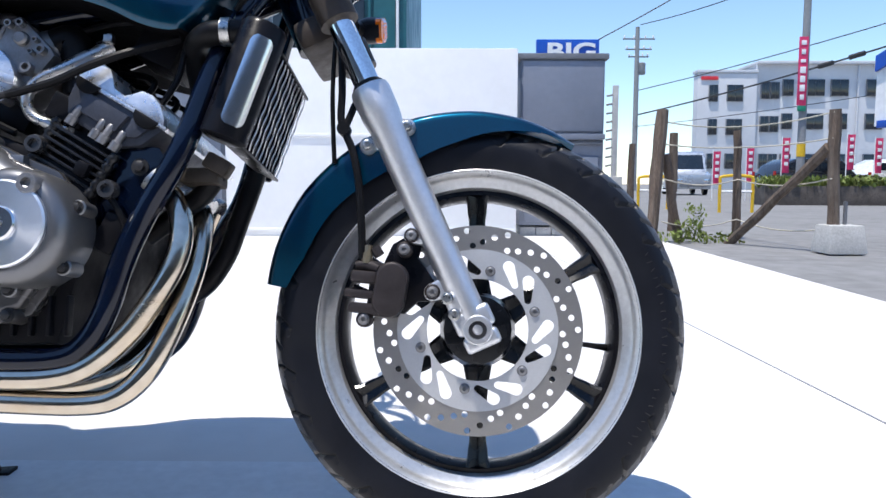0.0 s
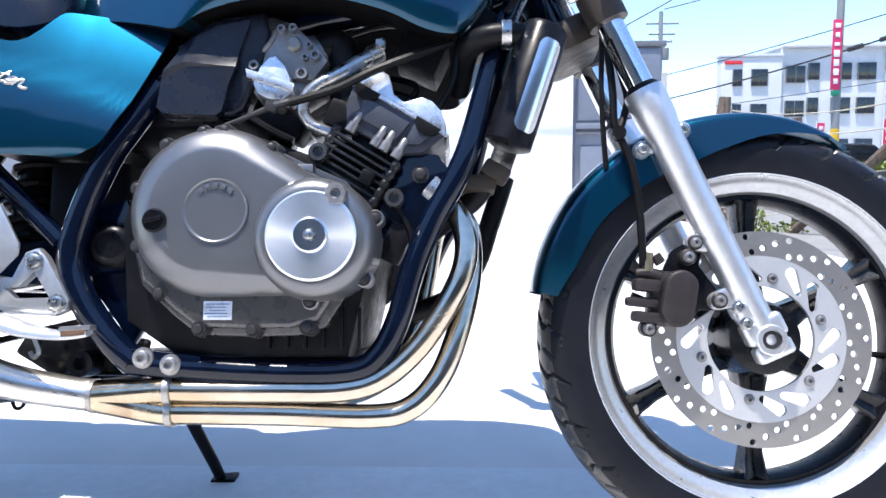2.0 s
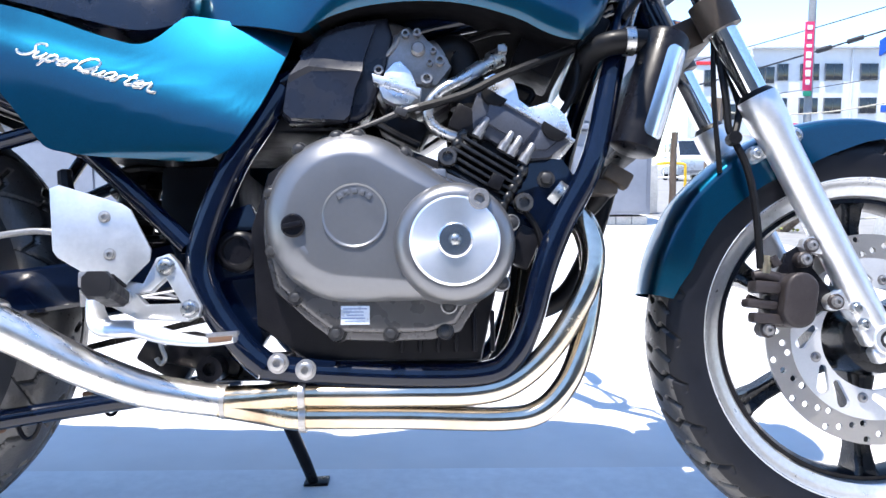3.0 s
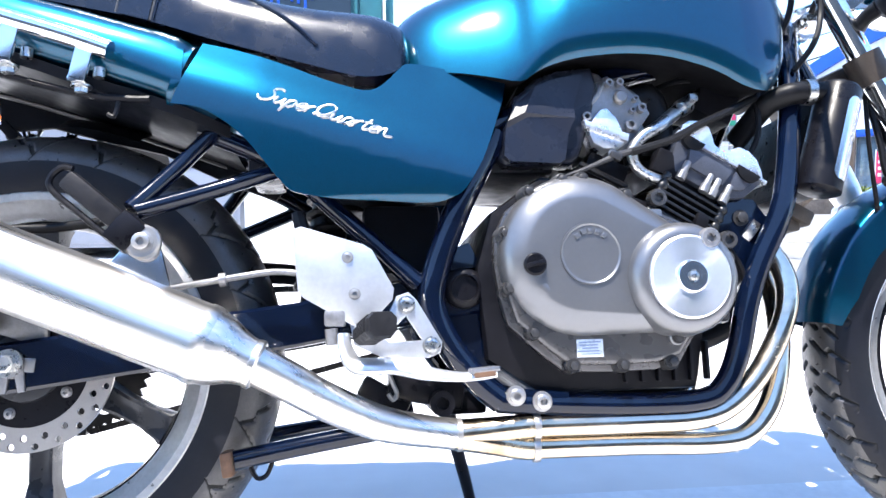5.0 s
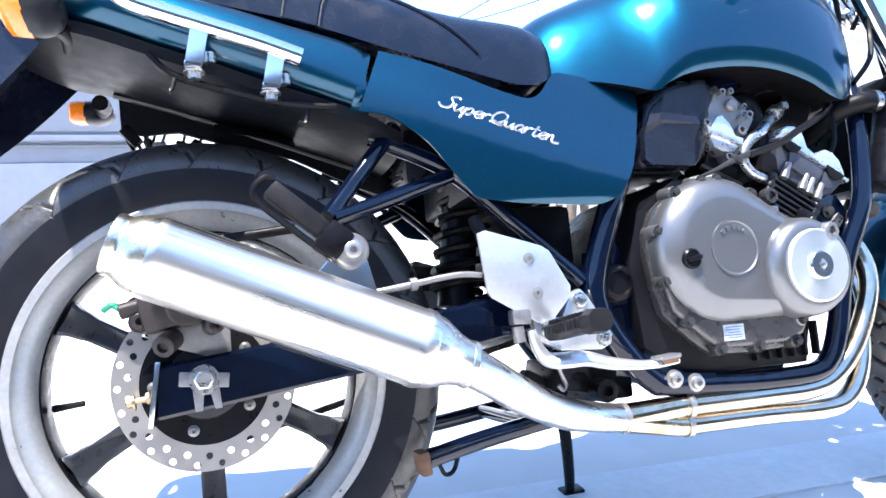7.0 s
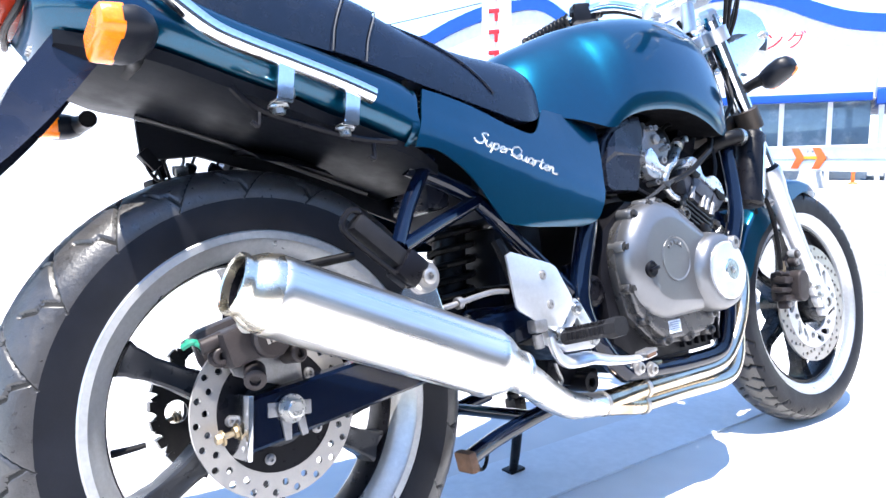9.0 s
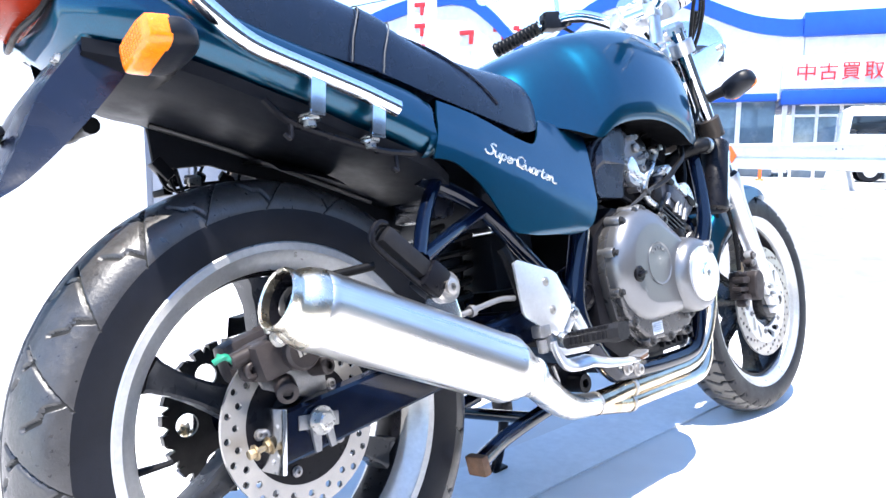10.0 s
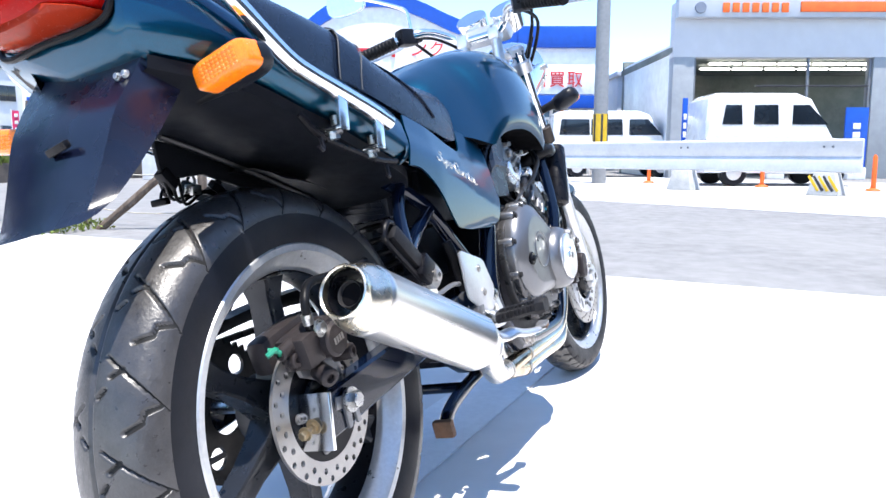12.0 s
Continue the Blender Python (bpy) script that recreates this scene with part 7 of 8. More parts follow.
# carburettors
for k, y in enumerate((-0.105, -0.035, 0.035, 0.105)):
    cm = Matrix.Translation((-0.612, y, 0.628)) @ Matrix.Rotation(radians(-33), 4, "Y")
    g = Geo()
    g.lathe([(-0.055, 0.026), (-0.04, 0.029), (0.035, 0.029), (0.05, 0.024)], (0, 0, 0), (1, 0, 0), 24, m=cm)
    g.box((0, 0, 0.026), (0.066, 0.052, 0.05), 0.007, m=cm)
    carb = part("carburettor", g, CARB, bike, "weathered alloy carburettor")
    g = Geo()
    g.box((0.002, 0, -0.038), (0.058, 0.046, 0.036), 0.009, top=(1.15, 1.1), m=cm)
    part("float_bowl", g, CARB, carb)
    g = Geo()
    g.lathe([(0, 0.03), (0.008, 0.03), (0.02, 0.022), (0.024, 0.012)], (0, 0, 0.05), (0, 0, 1), 20, m=cm)
    part("vacuum_cap", g, CARB, carb)
    if k == 0:
        g = Geo()
        g.plate([(-0.640, 0.642), (-0.622, 0.676), (-0.600, 0.677), (-0.565, 0.641), (-0.558, 0.630), (-0.577, 0.604), (-0.602, 0.606), (-0.645, 0.618)], -0.138, -0.100, 0.004)
        part("body_casting", g, CARB, carb)
        g = Geo()
        g.plate([(-0.649, 0.606), (-0.643, 0.620), (-0.632, 0.632), (-0.623, 0.634), (-0.610, 0.620), (-0.603, 0.603), (-0.603, 0.588), (-0.650, 0.600)], -0.148, -0.125, 0.005)
        part("side_cover", g, HEADSILVER, carb, "bright float chamber")
        g = Geo()
        g.plate([(-0.659, 0.615), (-0.597, 0.595), (-0.599, 0.584), (-0.657, 0.603)], -0.156, -0.115, 0.002)
        part("bowl_flange", g, HEADSILVER, carb)
        g = Geo()
        g.plate([(-0.654, 0.606), (-0.646, 0.584), (-0.631, 0.576), (-0.612, 0.575), (-0.602, 0.583), (-0.601, 0.592)], -0.150, -0.112, 0.005)
        part("bowl_lower", g, HEADSILVER, carb)
        for x, z, r in ((-0.619, 0.570, 0.0062), (-0.651, 0.622, 0.0062), (-0.590, 0.611, 0.0075), (-0.573, 0.635, 0.0062), (-0.581, 0.648, 0.004), (-0.586, 0.632, 0.004), (-0.617, 0.670, 0.005), (-0.602, 0.671, 0.005)):
            g = Geo()
            g.lathe([(0.016, r), (-0.008, r), (-0.008, r * 0.6), (0.0, r * 0.55)], (x, -0.140, z), (0, 1, 0), 16)
            part("fitting", g, CARB, carb)
        g = Geo()
        g.lathe([(0.01, 0.0095), (-0.006, 0.0095), (-0.009, 0.007)], (-0.601, -0.138, 0.651), (0, 1, 0), 20)
        part("diaphragm_cap", g, CARB, carb)
        g = Geo()
        g.tube([(-0.652, -0.135, 0.628), (-0.645, -0.138, 0.640), (-0.632, -0.138, 0.655), (-0.626, -0.136, 0.668)], 0.0035, 8)
        part("linkage", g, CARB, carb)
    g = Geo()
    g.tube([tuple(cm @ Vector((0.045, 0, 0))), tuple(cm @ Vector((0.07, 0, -0.012))), tuple(ENG @ Vector((-0.760, y, 0.225)))], 0.024, 14)
    part("intake_boot", g, HOSE, bike)

# airbox side covers
for sd in (-1, 1):
    g = Geo()
    g.plate([(-0.750, 0.650), (-0.72, 0.676), (-0.69, 0.690), (-0.640, 0.693), (-0.633, 0.668), (-0.645, 0.615), (-0.664, 0.566), (-0.676, 0.556), (-0.766, 0.556), (-0.774, 0.566)], sd * 0.105, sd * 0.143, 0.008, segs=3)
    ab = part("airbox_cover", g, AIRBOXM, bike, "dark plastic airbox cover")
    g = Geo()
    ridge = [(-0.762, 0.612), (-0.739, 0.6235), (-0.671, 0.6165)]
    cut = [(-0.765, 0.602), (-0.735, 0.6180), (-0.680, 0.5960)]
    crown = [(-0.746, 0.640), (-0.722, 0.662), (-0.694, 0.6735), (-0.655, 0.681), (-0.6695, 0.637)]
    foot = [(-0.687, 0.560), (-0.694, 0.5545), (-0.760, 0.5575), (-0.769, 0.565)]
    face = {(x, z): y for pts, y in ((crown, 0.149), (ridge, 0.1565), (cut, 0.1535), (foot, 0.156)) for x, z in pts}
    for loop in (crown + [ridge[2], ridge[1], ridge[0]], [ridge[0], ridge[1], cut[1], cut[0]], [ridge[1], ridge[2], cut[2], cut[1]], [cut[0], cut[1], cut[2]] + foot):
        g.add([(x, sd * face[(x, z)], z) for x, z in loop], [tuple(range(len(loop)))])
    bmesh.ops.remove_doubles(g.bm, verts=g.bm.verts, dist=1e-5)
    bmesh.ops.recalc_face_normals(g.bm, faces=g.bm.faces)
    bmesh.ops.triangulate(g.bm, faces=list(g.bm.faces))
    bmesh.ops.solidify(g.bm, geom=list(g.bm.faces), thickness=0.012)
    part("raised_face", g, AIRBOXM, ab, "", None, 20)

# pipes and cables beside the engine
g = Geo()
g.tube([(-0.495, -0.115, 0.650), (-0.52, -0.125, 0.632), (-0.546, -0.135, 0.612), (-0.575, -0.14, 0.594), (-0.589, -0.14, 0.572), (-0.580, -0.14, 0.548), (-0.550, -0.138, 0.534), (-0.53, -0.13, 0.53)], [0.010, 0.010, 0.009, 0.008, 0.0075, 0.0075, 0.0075, 0.0075], 12)
wp = part("water_pipe", g, PIPEM, bike, "bent bright alloy water pipe")
g = Geo()
g.lathe([(-0.008, 0.0125), (0.008, 0.0125)], (-0.50, -0.118, 0.646), (-0.8, -0.3, -0.5), 16)
g.box((-0.492, -0.13, 0.655), (0.012, 0.012, 0.012), 0.002)
part("hose_clamp", g, BOLTM, wp)
g = Geo()
g.tube([(-0.40, -0.13, 0.655), (-0.452, -0.155, 0.628), (-0.50, -0.163, 0.606), (-0.543, -0.165, 0.584), (-0.60, -0.165, 0.567)], 0.0055, 8)
part("clutch_cable", g, HOSE, bike, "black clutch cable")
g = Geo()
g.tube([(-0.585, -0.165, 0.572), (-0.62, -0.165, 0.562), (-0.66, -0.165, 0.546), (-0.69, -0.165, 0.535)], [0.0048, 0.0044, 0.003, 0.0026], 8)
g.box((-0.622, -0.165, 0.561), (0.016, 0.010, 0.010), 0.002, (0, 22, 0))
part("cable_adjuster", g, COVERD, bike)
for pts, r in (([(-0.56, -0.12, 0.66), (-0.50, -0.10, 0.69), (-0.42, -0.09, 0.70), (-0.36, -0.08, 0.74)], 0.004), ([(-0.43, -0.13, 0.55), (-0.40, -0.13, 0.60), (-0.39, -0.12, 0.66), (-0.36, -0.09, 0.72)], 0.0045),
               ([(-0.66, -0.13, 0.56), (-0.63, -0.14, 0.54), (-0.60, -0.14, 0.525)], 0.005), ([(-0.34, -0.05, 0.75), (-0.30, -0.07, 0.80), (-0.28, -0.06, 0.88), (-0.30, -0.03, 0.95)], 0.005), ([(-0.36, -0.03, 0.76), (-0.31, -0.04, 0.83), (-0.27, -0.02, 0.90)], 0.006),
               ([(-0.50, -0.14, 0.46), (-0.47, -0.15, 0.44), (-0.45, -0.15, 0.40), (-0.46, -0.14, 0.36)], 0.004), ([(-0.33, -0.12, 0.70), (-0.30, -0.13, 0.74), (-0.27, -0.11, 0.80), (-0.27, -0.12, 0.90), (-0.30, -0.16, 0.99)], 0.0045)):
    g = Geo()
    g.tube(pts, r, 7)
    part("cable", g, HOSE, bike)
for c, s in (((-0.535, -0.13, 0.555), (0.05, 0.03, 0.035)), ((-0.62, -0.10, 0.555), (0.06, 0.05, 0.03)), ((-0.47, -0.14, 0.395), (0.03, 0.02, 0.05)), ((-0.505, -0.152, 0.475), (0.018, 0.016, 0.02)), ((-0.44, -0.06, 0.66), (0.06, 0.08, 0.05)), ((-0.37, -0.05, 0.70), (0.05, 0.08, 0.05))):
    g = Geo()
    g.box(c, s, 0.005, (0, 25, 0))
    part("bracket_block", g, CRANK, bike)

g = Geo()
g.plate([(-0.488, 0.492), (-0.462, 0.512), (-0.418, 0.508), (-0.400, 0.482), (-0.428, 0.420), (-0.447, 0.394), (-0.478, 0.394), (-0.496, 0.412)], -0.136, -0.122, 0.003)
mount = part("engine_mount", g, NAVY, bike, "dark engine mounting plate")
for x, z in ((-0.440, 0.482), (-0.462, 0.408)):
    g = Geo()
    g.hexbolt((x, -0.136, z), 0.0075, 0.009)
    part("mount_bolt", g, COVERD, mount)

# ---- radiator ----
RAD = Matrix.Translation((-0.312, 0, 0.588)) @ Matrix.Rotation(radians(18.5), 4, "Y")
g = Geo()
g.box((0.0, -0.025, 0), (0.026, 0.235, 0.140), 0.003, m=RAD)
radiator = part("radiator", g, BLACK, bike, "black radiator with fine bright fins")
for k in range(12):
    g = Geo()
    y = -0.120 + 0.208 * k / 11
    g.tube([(0.0175, y + 0.0022 * math.sin(j * 1.05 + k), -0.068 + 0.136 * j / 24) for j in range(25)], 0.0011, 5, 1, m=RAD)
    part("radiator_fin", g, ALLOY, radiator)
for k in range(11):
    g = Geo()
    g.box((0.0135, -0.1105 + 0.208 * k / 11, 0), (0.004, 0.010, 0.134), 0.001, m=RAD)
    part("core_tube", g, BLACK, radiator)
for z in (-0.071, 0.071):
    g = Geo()
    g.box((0.004, -0.02, z), (0.030, 0.235, 0.004), 0.001, m=RAD)
    part("edge_plate", g, BLACK, radiator)
for y0, rr in ((-0.150, 0.030), (0.095, 0.014)):
    g = Geo()
    g.lathe([(-0.078, rr * 0.75), (-0.074, rr), (0.076, rr), (0.082, rr * 0.87), (0.083, rr * 0.67)], (0.004 if y0 < 0 else -0.004, y0, 0), (0, 0, 1), 28, m=RAD)
    part("radiator_tank", g, BLACK, radiator, "black rounded radiator side tank")
g = Geo()
rows = []
for z in (-0.060, -0.0565, -0.051, 0.051, 0.0565, 0.060):
    k = {0.060: 0.55, 0.0565: 0.85, 0.051: 1.0}[abs(z)]
    rows.append([(0.004 + 0.0312 * math.cos(a), -0.150 - 0.0312 * math.sin(a), z) for a in np.linspace(radians(64 - 28 * k), radians(64 + 28 * k), 13)])
g.rings(rows, False, RAD, False)
bmesh.ops.solidify(g.bm, geom=list(g.bm.faces), thickness=0.002)
part("bright_strip", g, POLISH, radiator, "polished alloy cover strip")
g = Geo()
g.tube([(-0.300, -0.150, 0.655), (-0.33, -0.150, 0.657), (-0.358, -0.146, 0.655), (-0.378, -0.128, 0.648), (-0.386, -0.10, 0.634), (-0.392, -0.06, 0.615)], 0.0158, 14)
part("radiator_hose", g, HOSE, radiator, "thick black radiator hose")
g = Geo()
g.lathe([(-0.006, 0.0182), (0.006, 0.0182)], (-0.332, -0.150, 0.657), (-1, 0, 0), 20)
part("hose_clamp", g, BOLTM, radiator)
g = Geo()
g.tube([(-0.345, -0.10, 0.50), (-0.37, -0.09, 0.46), (-0.41, -0.08, 0.43), (-0.45, -0.08, 0.40)], 0.014, 12)
part("lower_hose", g, HOSE, radiator)
g = Geo()
g.box((-0.345, -0.12, 0.488), (0.036, 0.024, 0.022), 0.005, (0, 30, 0))
g.box((-0.37, -0.10, 0.475), (0.05, 0.05, 0.02), 0.004)
part("radiator_bracket", g, RUSTBR, radiator, "brownish radiator bracket")
g = Geo()
g.tube([(-0.326, 0.0, 0.505), (-0.335, 0.0, 0.476), (-0.350, 0.0, 0.43), (-0.367, 0.0, 0.381), (-0.40, 0.0, 0.335), (-0.46, 0.0, 0.31)], 0.0145, 14)
part("outlet_hose", g, HOSE, radiator)

# ---- exhaust ----
PIPES = {
    "a": [(-0.425, -0.115, 0.465), (-0.398, -0.125, 0.440), (-0.384, -0.135, 0.405), (-0.386, -0.142, 0.365), (-0.405, -0.146, 0.322), (-0.440, -0.148, 0.270), (-0.483, -0.148, 0.232), (-0.53, -0.148, 0.2175), (-0.613, -0.148, 0.216), (-0.742, -0.148, 0.2165)],
    "b": [(-0.418, -0.045, 0.455), (-0.385, -0.06, 0.435), (-0.376, -0.085, 0.395), (-0.380, -0.105, 0.340), (-0.396, -0.122, 0.278), (-0.418, -0.13, 0.228), (-0.452, -0.134, 0.194), (-0.50, -0.136, 0.1845), (-0.615, -0.138, 0.188), (-0.745, -0.14, 0.1895)],
    "c": [(-0.418, 0.045, 0.455), (-0.430, 0.043, 0.42), (-0.440, 0.035, 0.36), (-0.452, 0.02, 0.30), (-0.472, 0.0, 0.25), (-0.505, -0.03, 0.215), (-0.56, -0.06, 0.20), (-0.65, -0.09, 0.20), (-0.745, -0.125, 0.203)],
    "d": [(-0.425, 0.115, 0.465), (-0.440, 0.112, 0.42), (-0.450, 0.095, 0.36), (-0.465, 0.07, 0.30), (-0.485, 0.04, 0.25), (-0.52, 0.0, 0.215), (-0.58, -0.04, 0.20), (-0.66, -0.075, 0.197), (-0.745, -0.118, 0.20)],
}
for key, pts in PIPES.items():
    g = Geo()
    g.tube(pts, 0.0148, 18, 6)
    pp = part("header_pipe", g, HEADER, bike, "heat-tinted stainless header pipe")
    g = Geo()
    g.lathe([(-0.006, 0.026), (0.006, 0.026)], pts[0], (0.6, 0, -0.5), 20)
    part("port_flange", g, BOLTM, pp)
g = Geo()
g.tube([(-0.738, -0.148, 0.2165), (-0.760, -0.147, 0.2160), (-0.800, -0.142, 0.2125), (-0.842, -0.137, 0.2090)], [0.0160, 0.0160, 0.0172, 0.0192], 22)
g.tube([(-0.738, -0.140, 0.1895), (-0.760, -0.140, 0.1910), (-0.800, -0.139, 0.1995), (-0.842, -0.137, 0.2085)], [0.0160, 0.0160, 0.0172, 0.0190], 22)
g.tube([(-0.738, -0.118, 0.2020), (-0.780, -0.122, 0.2040), (-0.842, -0.135, 0.2085)], [0.0160, 0.0165, 0.0185], 18)
coll = part("collector", g, COLLM, bike, "golden heat-tinted collector where the pipes merge")
g = Geo()
g.lathe([(-0.004, 0.0178), (0.004, 0.0178)], (-0.742, -0.148, 0.2165), (1, 0, 0), 20)
g.lathe([(-0.004, 0.0178), (0.004, 0.0178)], (-0.742, -0.14, 0.189), (1, 0, 0), 20)
part("weld_ring", g, STEEL, coll)
g = Geo()
g.tube([(-0.832, -0.136, 0.2082), (-0.88, -0.142, 0.2155), (-0.935, -0.158, 0.2285), (-0.997, -0.180, 0.257), (-1.05, -0.200, 0.289), (-1.090, -0.214, 0.312)], [0.0195, 0.0200, 0.0214, 0.0226, 0.0234, 0.0240], 26)
midp = part("link_pipe", g, BRUSHED, bike, "bright stainless link pipe")
g = Geo()
g.lathe([(-0.003, 0.0208), (0.003, 0.0208)], (-0.838, -0.137, 0.209), (1, 0, 0), 22)
part("joint_ring", g, STEEL, midp)
MA, MB = Vector((-1.424, -0.218, 0.4520)), Vector((-1.108, -0.216, 0.3185))
MW = (MB - MA).normalized()
ML = (MB - MA).length
g = Geo()
g.lathe([(0.0, 0.0440), (0.003, 0.0456), (0.011, 0.0459), (0.013, 0.0455), (ML - 0.038, 0.0455), (ML - 0.036, 0.0468), (ML - 0.027, 0.0465), (ML - 0.021, 0.044), (ML - 0.021, 0.036), (0.0, 0.036)], MA, MW, 48, loop=True)
muffler = part("muffler", g, BRUSHED, bike, "brushed stainless straight muffler")
g = Geo()
g.lathe([(ML - 0.023, 0.0440), (ML - 0.012, 0.0420), (ML - 0.002, 0.0375), (ML + 0.010, 0.0315), (ML + 0.020, 0.0285), (ML + 0.027, 0.0275), (ML + 0.028, 0.0288), (ML + 0.034, 0.0288), (ML + 0.036, 0.0265)], MA, MW, 48)
part("inlet_cone", g, BRUSHED, muffler)
g = Geo()
g.lathe([(0.004, 0.0446), (-0.004, 0.0442), (-0.013, 0.0420), (-0.021, 0.0380), (-0.026, 0.0348), (-0.028, 0.0338), (-0.031, 0.0338), (-0.036, 0.0346), (-0.040, 0.0340), (-0.041, 0.0320), (-0.039, 0.0300), (0.03, 0.0290), (0.03, 0.001)], MA, MW, 44)
part("outlet_cap", g, CAPM, muffler, "polished outlet ring")
g = Geo()
g.lathe([(0.028, 0.0286), (-0.030, 0.0286), (-0.030, 0.0284), (0.024, 0.0280), (0.026, 0.001)], MA, MW, 36)
part("outlet_liner", g, BLACK, muffler, "sooty inner liner")
g = Geo()
g.lathe([(0.027, 0.0178), (-0.024, 0.0178), (-0.026, 0.0166), (-0.024, 0.0152), (0.027, 0.0152)], MA, MW, 28, loop=True)
part("core_pipe", g, COVERD, muffler)
g = Geo()
g.lathe([(-0.019, 0.0153), (-0.016, 0.0150), (-0.012, 0.002)], MA, MW, 24)
part("core_soot", g, SHADESOOT, muffler, "sooty core")
g = Geo()
g.plate([(-1.262, 0.408), (-1.225, 0.452), (-1.207, 0.468), (-1.192, 0.455), (-1.178, 0.40), (-1.185, 0.37), (-1.24, 0.385)], -0.200, -0.194, 0.002)
part("muffler_hanger", g, POLISH, muffler, "bright alloy hanger plate")
g = Geo()
g.lathe([(0, 0.0205), (0.008, 0.0205), (0.011, 0.018), (0.011, 0.012)], (-1.207, -0.201, 0.449), (0, -1, 0), 24)
g.bolt((-1.207, -0.210, 0.449), 0.0100, 0.009)
part("hanger_bolt", g, STEEL, muffler, "large bright washer and socket bolt")

# ---- rearset, pedal, stands ----
for sd in (-1, 1):
    g = Geo()
    g.plate([(-1.041, 0.466), (-1.030, 0.470), (-0.955, 0.447), (-0.944, 0.440), (-0.918, 0.392), (-0.920, 0.378), (-0.952, 0.345), (-0.964, 0.345), (-1.028, 0.383), (-1.034, 0.391)], sd * 0.179, sd * 0.174, 0.0015)
    rs = part("heel_guard", g, ALLOY, bike, "satin alloy heel guard plate")
    for x, z in ((-0.974, 0.431), (-0.966, 0.386)):
        g = Geo()
        g.bolt((x, sd * 0.179, z), 0.0055, 0.003, (0, sd, 0))
        part("guard_screw", g, STEEL, rs)
    g = Geo()
    g.plate([(-0.915, 0.383), (-0.900, 0.388), (-0.890, 0.378), (-0.859, 0.325), (-0.862, 0.312), (-0.876, 0.306), (-0.935, 0.309), (-0.968, 0.325), (-0.972, 0.350), (-0.955, 0.356), (-0.93, 0.352)], sd * 0.155, sd * 0.170, 0.003, [[(-0.903, 0.358), (-0.884, 0.328), (-0.925, 0.327), (-0.938, 0.340), (-0.920, 0.342)]])
    bk = part("footrest_bracket", g, ALLOY, bike, "cast alloy footrest bracket")
    for x, z in ((-0.903, 0.372), (-0.873, 0.321)):
        g = Geo()
        g.bolt((x, sd * 0.170, z), 0.0085, 0.006, (0, sd, 0))
        part("bracket_bolt", g, BOLTM, bk)
    g = Geo()
    rows = []
    for t in np.linspace(0, 1, 9):
        p = Vector((-0.952 + 0.017 * t, sd * (0.192 + 0.088 * t), 0.335 + 0.011 * t))
        hx, hz = (0.0160, 0.0112) if t < 0.85 else (0.0168, 0.0150) if t < 0.95 else (0.0150, 0.0130)
        rows.append([(p.x + hx * a, p.y, p.z + hz * b) for a, b in ((-1, -0.5), (-0.6, -1), (0.6, -1), (1, -0.5), (1, 0.5), (0.6, 1), (-0.6, 1), (-1, 0.5))])
    g.rings(rows)
    fp2 = part("footrest", g, PEGM, bike, "ribbed black rubber footrest")
    for k in range(9):
        g = Geo()
        t = 0.1 + 0.68 * k / 8
        g.box((-0.952 + 0.017 * t, sd * (0.192 + 0.088 * t), 0.3355 + 0.011 * t + 0.0112), (0.028, 0.005, 0.004), 0.001)
        part("rib", g, PEGM, fp2)
        g = Geo()
        g.box((-0.9685 + 0.017 * t, sd * (0.192 + 0.088 * t), 0.3355 + 0.011 * t), (0.004, 0.005, 0.012), 0.001)
        part("rib", g, PEGM, fp2)
    g = Geo()
    g.tube([(-0.952, sd * 0.165, 0.336), (-0.953, sd * 0.20, 0.337)], 0.011, 12)
    g.lathe([(0, 0.013), (0.008, 0.013)], (-0.953, sd * 0.18, 0.337), (0, sd, 0), 14)
    part("peg_pivot", g, BOLTM, fp2)
g = Geo()
g.tube([(-0.9800, -0.182, 0.338), (-0.9765, -0.186, 0.318), (-0.966, -0.191, 0.301), (-0.943, -0.197, 0.2985), (-0.920, -0.201, 0.2985), (-0.8866, -0.208, 0.2895), (-0.8478, -0.217, 0.2841), (-0.822, -0.223, 0.2850), (-0.803, -0.228, 0.2865)], [0.009, 0.0115, 0.0145, 0.0155, 0.0150, 0.0125, 0.0090, 0.0085, 0.0060], 14, 5, 0.6)
pedal = part("brake_pedal", g, ALLOY, bike, "polished alloy brake pedal with a rusty tip")
g = Geo()
g.box((-0.818, -0.224, 0.2915), (0.034, 0.022, 0.006), 0.0025, (0, -4, 8))
part("pedal_pad", g, CARB, pedal)
g = Geo()
g.box((-0.818, -0.2335, 0.2865), (0.026, 0.003, 0.006), 0.0008, (0, -4, 8))
part("rust_patch", g, RUST, pedal)
g = Geo()
g.tube([(-0.995, -0.172, 0.345), (-0.993, -0.172, 0.325)], 0.008, 10)
g.box((-0.99, -0.17, 0.357), (0.026, 0.02, 0.02), 0.004)
part("brake_switch", g, CARB, pedal)
g = Geo()
g.tube([(-0.925, -0.13, 0.29), (-0.92, -0.13, 0.275), (-0.915, -0.13, 0.262), (-0.92, -0.13, 0.255), (-0.926, -0.13, 0.262)], 0.003, 6)
part("return_spring", g, STEEL, pedal)
